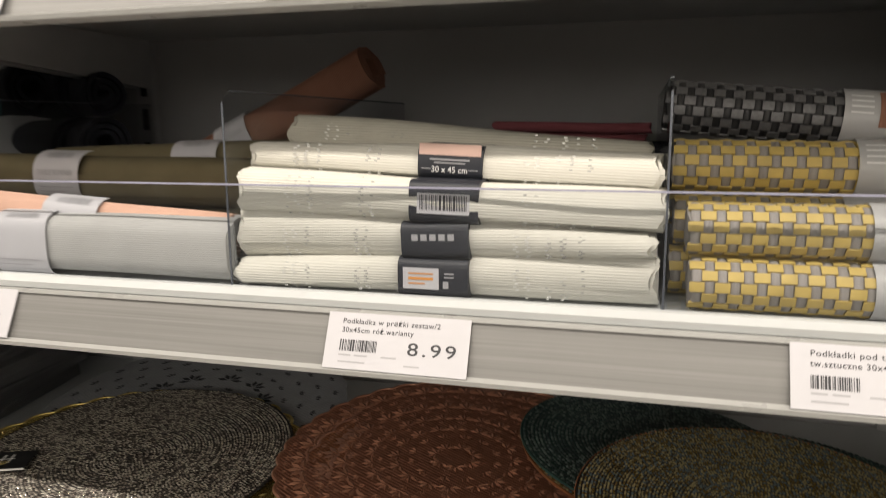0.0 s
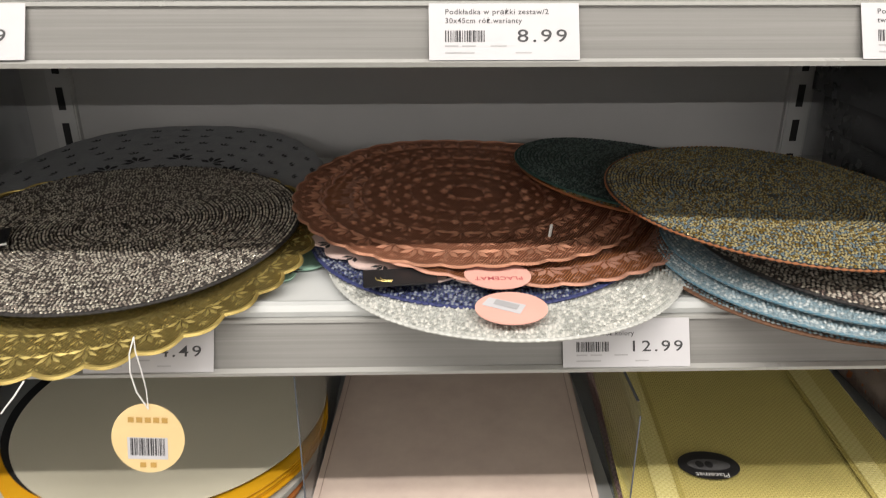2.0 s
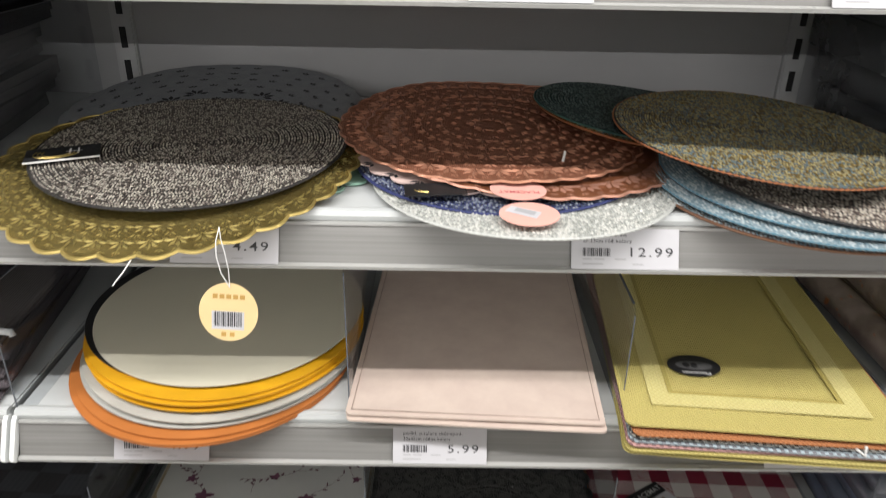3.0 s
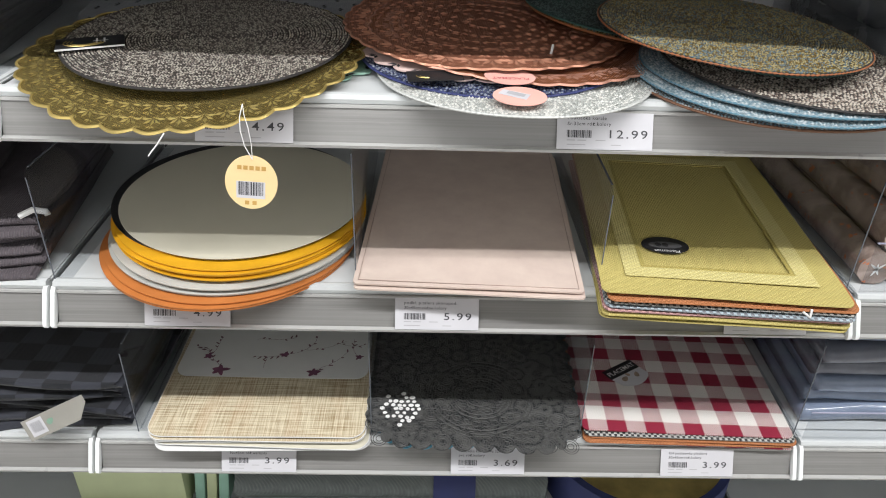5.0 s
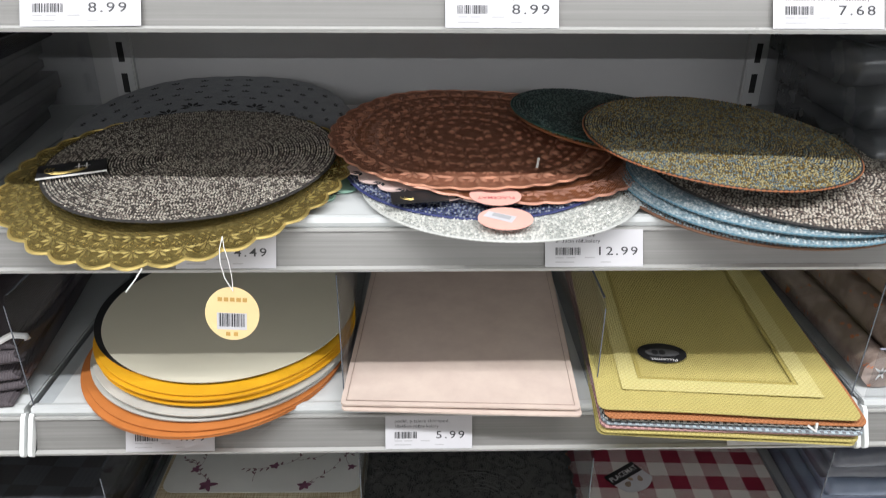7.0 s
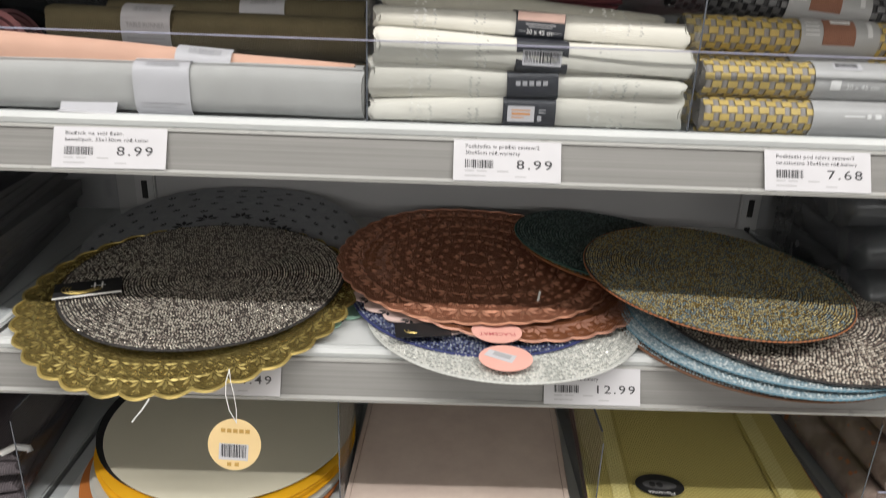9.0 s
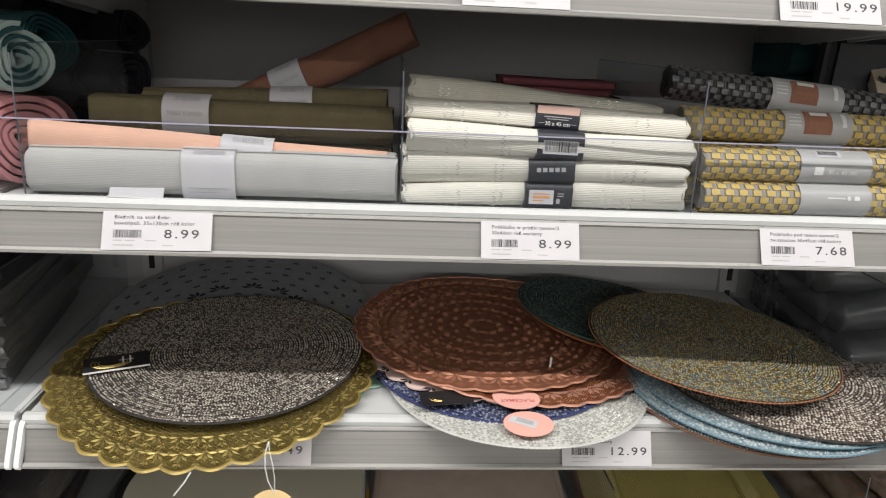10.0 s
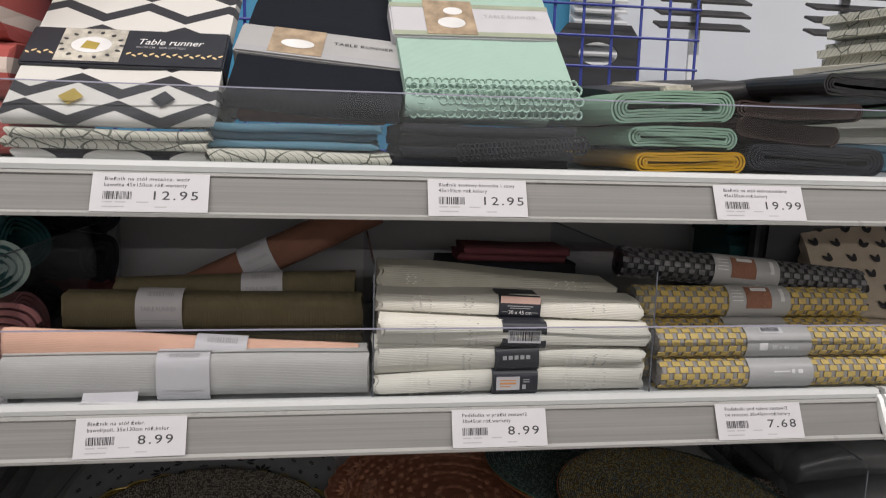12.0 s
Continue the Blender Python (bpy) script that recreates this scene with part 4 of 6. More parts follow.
rnd = random.Random(8)
for fx, fy, s in ((-0.080, 0.014, 0.015), (-0.105, 0.045, 0.009), (0.062, 0.012, 0.012), (0.012, 0.052, 0.009), (0.128, 0.050, 0.008)):
    part("blossom", joined([leaf(fx, fy, math.tau * k / 5 + rnd.random() * 0.5, s * rnd.uniform(0.7, 1.1), s * rnd.uniform(0.45, 0.65), 0.0022 + 0.0001 * k) for k in range(5)]), M["petal"], t, "plum blossom print")
tw = []
for x0, y0, a0, kk in ((-0.080, 0.016, 1.9, 7), (-0.105, 0.045, 1.1, 6), (-0.100, 0.05, 2.4, 4), (0.012, 0.052, 0.35, 8), (0.012, 0.052, 3.4, 5), (0.040, 0.066, -0.1, 8), (0.062, 0.014, 0.7, 8), (0.128, 0.05, 2.2, 6), (-0.015, 0.020, 1.7, 3), (0.090, 0.085, -0.4, 5), (-0.04, 0.09, 0.2, 7)):
    x, y, a = x0, y0, a0
    for k in range(kk):
        tw.append(leaf(x, y, a, 0.0095, 0.0006, 0.0019))
        x, y = x + 0.009 * math.cos(a), y + 0.008 * math.sin(a)
        a += rnd.uniform(-0.30, 0.30)
        if rnd.random() < 0.75:
            tw.append(leaf(x, y, a + rnd.choice((-0.9, 0.9, 0.5)), rnd.uniform(0.004, 0.009), rnd.uniform(0.002, 0.0036), 0.0020))
part("sprig_print", joined(tw), M["petal_grey"], t, "grey and plum leaf print", kind="stuff")

# black lace-pattern mats
n = Nodes("charcoal_lace_vinyl")
v = n.voronoi(300, "DISTANCE_TO_EDGE")
v2 = n.voronoi(42, "F1")
rings = n.math("SINE", n.math("MULTIPLY", v2, 13.0))
n.bump(n.math("ADD", n.ramp(v, 0.0, 0.12), n.math("MULTIPLY", rings, 0.35)), 0.8, 0.0015)
M["lace_black"] = n.done(n.mix(n.math("MULTIPLY", n.ramp(v, 0.03, 0.22), n.ramp(rings, -0.6, 0.8)), (0.10, 0.10, 0.097), (0.010, 0.012, 0.015)), 0.5, 0, 0.3)
M["lace_rib"] = plain("charcoal_relief", (0.07, 0.07, 0.069), 0.6, vary=0.2)
M["lace_blue"] = plain("sky_blue_vinyl", (0.10, 0.33, 0.48), 0.5)
M["lace_white"] = plain("white_vinyl_lace", (0.75, 0.75, 0.74), 0.5)


def scallop_rect(w, d, s=0.030, deep=0.010):
    """Outline of a mat with a scalloped rim, y from 0 to d."""
    pts = []
    nx, ny = round(w / s), round(d / s)
    for n0, (ax, ay), (dx, dy), (ox, oy) in ((nx, (-w / 2, 0), (w / nx, 0), (0, -1)), (ny, (w / 2, 0), (0, d / ny), (1, 0)), (nx, (w / 2, d), (-w / nx, 0), (0, 1)), (ny, (-w / 2, d), (0, -d / ny), (-1, 0))):
        for k in range(n0):
            for i in range(6):
                u = i / 6
                b = math.sin(math.pi * u) ** 0.6 * deep
                x, y = ax + dx * (k + u) + ox * b, ay + dy * (k + u) + oy * b
                cr = 0.058
                qx, qy = max(0, abs(x) - (w / 2 - cr)), max(0, abs(y - d / 2) - (d / 2 - cr))
                if qx and qy:
                    q = math.hypot(qx, qy)
                    if q > cr + b:
                        x = math.copysign(w / 2 - cr + qx / q * (cr + b), x)
                        y = d / 2 + math.copysign(d / 2 - cr + qy / q * (cr + b), y - d / 2)
                pts.append((x, y))
    return pts


def lace_rect(m, material, words, rib=None):
    t = thing("lace_vinyl_placemat", m, words, "placemat", "pile of lace-pattern mats")
    pts = scallop_rect(0.292, 0.42)
    part("sheet", prism(pts, 0, 0.0016, 1, lambda s, a, b: (a, b, s - 0.8 * max(0.0, 0.035 - b) ** 1.6)), material, t)
    if rib:
        dro = lambda y: -0.8 * max(0.0, 0.035 - y) ** 1.6
        geos = []

        def ring(cx, cy, r, w, k=26):
            v, f = [], []
            for i in range(k):
                a = math.tau * i / k
                for q, z in ((r - w * 0.7, 0.0016), (r, 0.0022), (r + w * 0.7, 0.0016)):
                    y = cy + q * math.sin(a)
                    v.append((cx + q * math.cos(a), y, z + dro(y)))
            for i in range(k):
                a, b = i * 3, (i + 1) % k * 3
                f += [(a, b, b + 1, a + 1), (a + 1, b + 1, b + 2, a + 2)]
            return v, f

        for r in (0.022, 0.040, 0.047, 0.070, 0.077):
            geos.append(ring(0.01, 0.095, r, 0.0009, 60))
        for k in range(26):
            a = math.tau * k / 26
            geos.append(ring(0.01 + 0.0585 * math.cos(a), 0.095 + 0.0585 * math.sin(a), 0.0052, 0.0008, 10))
            geos.append(ring(0.01 + 0.0315 * math.cos(a), 0.095 + 0.0315 * math.sin(a), 0.0034, 0.0007, 8))
        for x, y in [(-0.13 + 0.0293 * k, 0.004) for k in range(10)] + [(0.141, 0.03 + 0.03 * k) for k in range(6)] + [(-0.141, 0.03 + 0.03 * k) for k in range(6)]:
            for q in (0.0115, 0.0085, 0.0045):
                geos.append(ring(x, y, q, 0.0008, 14))
        for k in range(60):
            x, y = -0.138 + 0.0096 * (k % 30), 0.021 + 0.012 * (k // 30) + 0.003 * math.sin(k * 1.7)
            geos.append(ring(x, y, 0.0042 + 0.0008 * math.sin(k), 0.0007, 8))
        for x in (-0.105, -0.06, 0.095, 0.122):
            for r in (0.005, 0.009, 0.013):
                geos.append(ring(x, 0.052, r, 0.0008, 16))
        part("lace_relief", joined(geos), rib, t, kind="stuff")
        wp = []
        rr = random.Random(3)
        for i in range(-9, 10):
            for j in range(-9, 10):
                x, y = -0.104 + 0.0088 * (i + 0.5 * (j % 2)) + rr.uniform(-0.0012, 0.0012), 0.060 + 0.0080 * j + rr.uniform(-0.0012, 0.0012)
                u, w = (x + 0.104) * 0.8 + (y - 0.060) * 0.6, (y - 0.060) * 0.8 - (x + 0.104) * 0.6
                if (u / 0.030) ** 2 + (w / 0.034) ** 2 < 1 and not 0.5 < (math.hypot(u + 0.010, w - 0.006) * 95) % 1.6 < 0.85:
                    q = rr.uniform(0.0034, 0.0046)
                    a0 = rr.random()
                    wp.append(([(x + q * math.cos(a0 + math.tau * k / 6) * rr.uniform(0.7, 1.1), y + q * math.sin(a0 + math.tau * k / 6) * rr.uniform(0.8, 1.1), 0.0021 + dro(y)) for k in range(6)], [tuple(range(6))]))
        part("lace_underlay", joined(wp), M["lace_white"], t, "white cells showing through the lace", kind="stuff")
    return t


lace_rect(pose(0.536, 0.012, ze + 0.002, 0, 0, 0.8), M["lace_blue"], "sky blue lace-pattern vinyl placemat under the pile")
lace_rect(pose(0.532, 0.010, ze + 0.007, 0, 0, -1.2), M["lace_black"], "charcoal lace-pattern vinyl placemat in a pile")
lace_rect(pose(0.538, 0.006, ze + 0.012, 0, 0, 1.0), M["lace_blue"], "sky blue lace-pattern vinyl placemat in a pile")
lace_rect(pose(0.533, 0.000, ze + 0.017, 0, 0, 0.8), M["lace_black"], "charcoal lace-pattern vinyl placemat in a pile")
lace_rect(pose(0.530, -0.012, ze + 0.022, 0, 0, -2.6), M["lace_black"], "charcoal lace-pattern vinyl placemat on the pile", M["lace_rib"])

# gingham mats
M["photo_tan_print"] = plain("brown_photo_print", (0.34, 0.25, 0.19), 0.5, vary=0.4, scale=120)
n = Nodes("red_gingham_vinyl")
x, y, zz = n.xyz()
P = 0.0545
fx = n.math("GREATER_THAN", n.math("FRACT", n.math("DIVIDE", n.math("ADD", x, 10.005), P)), 0.5)
fy = n.math("GREATER_THAN", n.math("FRACT", n.math("DIVIDE", n.math("ADD", y, 10.008), P)), 0.5)
tw = n.math("GREATER_THAN", n.math("FRACT", n.math("MULTIPLY", n.math("ADD", x, y), 300)), 0.5)
both = n.math("MULTIPLY", fx, fy)
one = n.math("SUBTRACT", n.math("ADD", fx, fy), n.math("MULTIPLY", both, 2.0))
red = n.math("ADD", both, n.math("MULTIPLY", one, tw))
n.bump(n.math("MULTIPLY", n.math("SINE", n.math("MULTIPLY", x, 2400)), n.math("SINE", n.math("MULTIPLY", y, 2400))), 0.4, 0.0007)
M["gingham"] = n.done(n.mix(red, (0.68, 0.65, 0.62), (0.24, 0.014, 0.038)), 0.55, 0, 0.4)
for k, (mname, words) in enumerate((("gingham", "red and white gingham vinyl placemat under the pile"), ("wv_orange", "orange woven vinyl placemat in a pile"), ("wv_orange", "orange woven vinyl placemat in a pile"), ("wv_black", "black and white woven vinyl placemat in a pile"), ("gingham", "red and white gingham vinyl placemat on the pile"))):
    vinyl(mname, words, 0.300, 0.43, pose(0.838 + (0.002, 0.0, 0.003, 0.001, -0.002)[k], (0.009, 0.006, 0.008, 0.009, 0.014)[k], ze + 0.002 + (0.0, 0.0048, 0.0090, 0.0135, 0.0180)[k], 0, 0, (-2, -1, -2.5, -2, -2.2)[k]), "pile of checked vinyl mats", droopy(k + 20, 0.2))
t = thing("sticker", pose(0.774, 0.138, ze + 0.0235, 0, 0, 33), "black paper sticker lettered in white on the gingham mat", "sticker")
part("card", box(-0.030, 0.030, 0.000, 0.021, 0, 0.0005), M["leather_black"], t)
part("picture_patch", prism([(-0.024 + 0.056 * k / 10, -0.030 * math.sin(math.pi * (0.12 + 0.76 * k / 10)) ** 0.5) for k in range(11)] + [(0.030, -0.0003), (-0.029, -0.0003)], 0.0, 0.0005, 1, lambda a, x, y: (x, y, a)), M["paper"], t, "white photo print")
lettering("lettering", "PLACEMAT", 0.0125, M["white_ink"], t, pose(0, 0.0055, 0.0008), 1.0, "CENTER", 0.054)
part("picture_detail", joined([leaf(-0.016, -0.012, 0.4, 0.013, 0.009, 0.0010), leaf(0.002, -0.008, 2.0, 0.009, 0.006, 0.0010), leaf(0.010, -0.016, 1.0, 0.012, 0.008, 0.0010)]), M["photo_tan_print"], t)

# ---- shelf b ----
zb = TOP["b"]
M["c_grey"] = cloth("grey_ribbed_cotton", (0.53, 0.53, 0.52), "Z", 1.7, 0.2, 0.10, dark=0.14)
M["c_peach"] = cloth("peach_ribbed_cotton", (0.80, 0.49, 0.37), "Z", 1.7, 0.2, 0.10, dark=0.12)
M["c_olive"] = cloth("olive_ribbed_cotton", (0.19, 0.16, 0.095), "X", 1.8, 0.25, dark=0.2)
M["c_brown"] = cloth("brown_ribbed_cotton", (0.32, 0.155, 0.105), "X", 1.8, 0.25, dark=0.2)
M["c_white"] = cloth("ecru_ribbed_cotton", (0.74, 0.725, 0.66), "Z", 1.9, 0.35, 0.06, dark=0.12)
M["c_ecru"] = cloth("dull_ecru_cotton", (0.60, 0.58, 0.50), "Z", 2.0, 0.4, dark=0.25)
M["c_teal"] = cloth("teal_satin", (0.02, 0.080, 0.085), "Y", 2.0, 0.2, rough=0.6)
M["c_pale_teal"] = cloth("pale_teal_satin", (0.42, 0.55, 0.52), "Y", 2.0, 0.15, rough=0.6)
M["c_pink"] = cloth("pink_satin", (0.70, 0.32, 0.34), "Y", 2.0, 0.15, rough=0.6)
M["c_dark"] = cloth("charcoal_cotton", (0.024, 0.026, 0.034), "Y", 2.0, 0.3)
M["c_plum"] = cloth("dark_plum_cotton", (0.20, 0.06, 0.07), "Y", 2.0, 0.3)
M["thread"] = plain("silver_thread", (0.80, 0.80, 0.78), 0.25, 0.6, 0.2)
M["band_navy"] = plain("navy_paper_band", (0.022, 0.025, 0.034), 0.45, vary=0.1, bump=0.05)
M["band_grey"] = plain("grey_paper_band", (0.42, 0.42, 0.42), 0.35, vary=0.05, bump=0.05)
M["band_pink"] = plain("pink_printed_patch", (0.62, 0.42, 0.36), 0.5)
M["orange_ink"] = plain("orange_ink", (0.75, 0.32, 0.08), 0.5)


def runner_roll(length, r, material, m, words, band, seed, squash=0.95, title="TABLE RUNNER", turns=4, th=0.0028, p=0.8):
    t = thing("table_runner_roll", m, words, "table runner", "rolled table runners")
    part("roll", roll_geo(length, r, th, turns, squash, seed, p=p), material, t)
    if band:
        x0, x1 = band
        s = part("paper_band", sleeve(x0, x1, r + 0.0012, 95, 265, squash, p=p), M["paper"], t, "white printed paper band")
        fn = wrap(r, 0.0021, squash, p)
        if title:
            lettering("lettering", title, 0.006, M["ink_grey"], s, pose((x0 + x1) / 2, 0.002, 0), 1.0, "CENTER", (x1 - x0) * 0.78, fn)
        part("barcode", bent(bars(x0 + 0.012, x1 - 0.010, r * 0.75, r * 0.75 + 0.008, seed), fn), M["ink_grey"], s)
        part("small_print", bent(quads([(x0 + 0.006, x1 - 0.006, -0.006, -0.0052), (x0 + 0.006, x1 - 0.016, -0.0105, -0.0097)]), fn), M["ink_grey"], s)
    return t


runner_roll(0.368, 0.0265, M["c_grey"], pose(0.034, 0.052, zb + 0.0258, 0, 0, 0), "light grey ribbed cotton table runner, rolled, with paper band", (0.152, 0.205), 0.6, 0.97, "", p=0.55)
runner_roll(0.362, 0.0200, M["c_peach"], pose(0.031, 0.062, zb + 0.0560, 0, 3.4, 0), "peach ribbed cotton table runner, rolled, behind the grey one", (0.190, 0.243), 1.9)
runner_roll(0.335, 0.0250, M["c_olive"], pose(0.062, 0.133, zb + 0.0252), "olive brown ribbed table runner, rolled, lowest of a pile", None, 2.2)
runner_roll(0.335, 0.0255, M["c_olive"], pose(0.062, 0.143, zb + 0.0735, 0, 0.6, 0), "olive brown ribbed table runner, rolled, on the pile", (0.080, 0.131), 3.0)
runner_roll(0.300, 0.0250, M["c_olive"], pose(0.085, 0.199, zb + 0.030), "olive brown ribbed table runner, rolled, at the back", None, 4.1)
runner_roll(0.290, 0.0230, M["c_olive"], pose(0.100, 0.199, zb + 0.0775, 0, -1.8, 1.0), "olive brown ribbed table runner, rolled, high on the pile", (0.150, 0.200), 5.1)
runner_roll(0.335, 0.0270, M["c_brown"], pose(0.118, 0.315, zb + 0.035, 0, -25.5, -3.0), "russet brown ribbed table runner leaning across the others", (0.135, 0.180), 6.1)
solid("loose_paper_tag", prism([(0.0, 0.0), (0.006, 0.0008), (0.013, 0.014), (0.0125, 0.0145), (0.005, 0.0014), (0.0, 0.0006)], 0, 0.054), M["paper"], "folded white paper tag lying at the shelf lip", "paper tag", "", pose(0.113, 0.020, zb + 0.0035, 0, 1.5, -2))


def napkin_geo(w, d, h, seed, hl=1.0, hr=1.0):
    """A loosely rolled cloth: a plump front fold with a loose flap over it."""
    k = 22
    prof = [(h * 0.5 - h * 0.52 * math.sin(math.pi * i / k) ** 0.75, h * 0.5 + h * 0.5 * math.cos(math.pi * i / k)) for i in range(k + 1)]
    prof += [(d * 0.5, 0.0), (d, 0.0), (d, h), (d * 0.5, h)]
    f = lambda x, y, z: (x + 0.002 * math.sin(z * 300 + y * 60 + seed) + 0.0006 * math.sin(z * 2600), y + 0.003 * wob(x, z * 2, 0, seed, 0.5), z * (hl + (hr - hl) * (x / w + 0.5)) + 0.0024 * wob(x, y * 0.3, 0, seed, 0.45) * (z / h))
    g1 = prism(prof, -w / 2, w / 2, 60, f)
    flap = []
    for i in range(12):
        a = math.pi * (0.03 + 0.62 * i / 11)
        flap.append((h * 0.5 - (h * 0.52 + 0.0016) * math.sin(a) ** 0.75, h * 0.5 + (h * 0.5 + 0.0016) * math.cos(a)))
    flap += [(y + 0.0012, z) for y, z in flap[::-1]]
    g2 = prism(flap, -w / 2 + 0.004, w / 2 - 0.003, 60, lambda x, y, z: f(x, y - 0.0006 + 0.0016 * math.sin(x * 14 + seed) * (1 - z / h), z + (0.0035 * math.sin(x * 9 + seed)) * (1 - z / h)))
    return joined((g1, g2))


def napkin(m, seed, words, band=True, code=0, material="c_white", w=0.30, h=0.0262, hl=1.0, hr=1.0, band_x=None, d=0.055):
    t = thing("cloth_placemat_set", m, words, "placemat", "stack of folded cloth placemats")
    part("cloth", napkin_geo(w, d, h, seed, hl, hr), M[material], t)
    rr = random.Random(int(seed * 10))
    dashes = []
    for bx in (-0.112, -0.104, -0.094, -0.055, -0.048, 0.060, 0.068, 0.082, 0.092, 0.104):
        for k in range(13):
            if rr.random() < 0.75:
                zz = h * (k + 0.5) / 13
                y = h * 0.5 - h * 0.52 * math.sin(math.acos(max(-1, min(1, 2 * zz / h - 1)))) ** 0.75 - 0.0026 + 0.003 * wob(bx, zz * 2, 0, seed, 0.5)
                x = bx + 0.0016 * (k % 2) + rr.uniform(-0.0006, 0.0006)
                zz *= hl + (hr - hl) * (x / w + 0.5)
                dashes.append(([(x - 0.0012, y, zz - 0.0004), (x + 0.0012, y, zz - 0.0004), (x + 0.0012, y, zz + 0.0005), (x - 0.0012, y, zz + 0.0005)], [(0, 1, 2, 3)]))
    part("silver_threading", joined(dashes), M["thread"], t, "dashes of silver thread", kind="stuff")
    if band:
        x0, x1 = band_x or (-0.020, 0.026)
        r = 0.007
        prof = []
        for (cy, cz), a0 in (((-0.0045 + r, h + 0.0012 - r), 90), ((-0.0045 + r, r), 180)):
            for i in range(6):
                a = math.radians(a0 + 18 * i)
                prof.append((cy + r * math.cos(a), cz + r * math.sin(a)))
        prof += [(0.040, 0.0), (0.040, h + 0.0012)]
        s = part("paper_band", prism(prof, x0, x1), M["band_navy"], t, "dark navy printed paper band")
        up = Matrix.Translation((0, -0.0049, 0)) @ pose(0, 0, 0, 90, 0, 0)

        def flat(geo):
            return [tuple(up @ Vector(p)) for p in geo[0]], geo[1]

        if code == 1:
            part("barcode_patch", flat(quads([(x0 + 0.006, x1 - 0.006, 0.007, 0.021)], 0.0)), M["paper"], s)
            part("barcode", flat(bars(x0 + 0.008, x1 - 0.008, 0.0095, 0.020, 31, 0.0003)), M["ink"], s)
        elif code == 2:
            part("certificate_patch", flat(quads([(x0 + 0.004, x0 + 0.030, 0.006, 0.021)], 0.0)), M["paper"], s)
            part("certificate_print", flat(quads([(x0 + 0.008, x0 + 0.026, 0.0165, 0.0175), (x0 + 0.008, x0 + 0.026, 0.0125, 0.0145), (x0 + 0.008, x0 + 0.020, 0.0095, 0.0105)], 0.0003)), M["orange_ink"], s)
            part("small_print", flat(quads([(x0 + 0.034, x0 + 0.041, 0.017, 0.018), (x0 + 0.034, x0 + 0.041, 0.0145, 0.0155), (x0 + 0.033, x0 + 0.037, 0.007, 0.012)], 0.0003)), M["ink_grey"], s)
        elif code == 3:
            part("picture_patch", flat(quads([(x0 + 0.001, x1 - 0.001, 0.0175, 0.0255)], 0.0)), M["band_pink"], s)
            lettering("lettering", "30 x 45 cm", 0.006, M["white_ink"], s, up @ pose((x0 + x1) / 2, 0.0055, 0.0003), 1.0, "CENTER", 0.026)
            part("small_print", flat(quads([(x0 + 0.009, x1 - 0.009, 0.0140, 0.0150), (x0 + 0.012, x1 - 0.012, 0.0118, 0.0126), (x0 + 0.003, x0 + 0.010, 0.0075, 0.008), (x1 - 0.010, x1 - 0.003, 0.0075, 0.008)], 0.0003)), M["ink_grey"], s)
        else:
            part("care_symbol_row", flat(quads([(x0 + 0.008 + k * 0.0065, x0 + 0.0125 + k * 0.0065, 0.014, 0.0185) for k in range(5)], 0.0)), M["ink_grey"], s)
    return t


napkin(pose(0.560, 0.030, zb + 0.0015, 0, 0.0, 0.4), 0.7, "ecru ribbed cloth placemats with silver threads, lowest of the stack", True, 2, w=0.304, h=0.0265, hl=0.76, hr=1.24, band_x=(-0.0225, 0.0280))
napkin(pose(0.560, 0.031, zb + 0.0275, 0, -2.25, -0.6), 1.9, "ecru ribbed cloth placemats with silver threads, folded in a stack", True, 0, w=0.302, h=0.0260, hl=1.38, hr=0.62, band_x=(-0.0195, 0.0290))
napkin(pose(0.565, 0.030, zb + 0.0535, 0, 1.5, 0.5), 3.3, "ecru ribbed cloth placemats with silver threads, barcode on band", True, 1, w=0.303, h=0.0285, hl=1.15, hr=0.88, band_x=(-0.0190, 0.0300))
napkin(pose(0.562, 0.052, zb + 0.0820, 0, 2.6, -0.5), 4.4, "ecru ribbed cloth placemats with silver threads, top of the stack", True, 3, w=0.302, h=0.0235, hl=0.85, hr=1.05, band_x=(-0.0160, 0.0310))
napkin(pose(0.560, 0.112, zb + 0.088, 0, 2.6, 0.6), 5.2, "dull ecru cloth placemats behind the stack", False, 0, "c_ecru", 0.292, 0.034, 1.0, 0.72, d=0.07)
napkin(pose(0.556, 0.094, zb + 0.003, 0, 0, 0), 6.2, "dull ecru cloth placemats at the back of the shelf", False, 0, "c_ecru", 0.285, 0.080, d=0.18)
solid("dark_red_textile", folded_geo(0.16, 0.08, 0.022, 2, 2.2), M["c_plum"], "dark red folded cloth behind the ecru stack", "cloth", "", pose(0.625, 0.31, zb + 0.100, 0, 1, 0))
solid("dark_red_textile", folded_geo(0.20, 0.10, 0.098, 5, 4.2), M["c_dark"], "charcoal folded cloth pile at the shelf back", "cloth", "", pose(0.62, 0.31, zb + 0.001, 0, 0, 0))


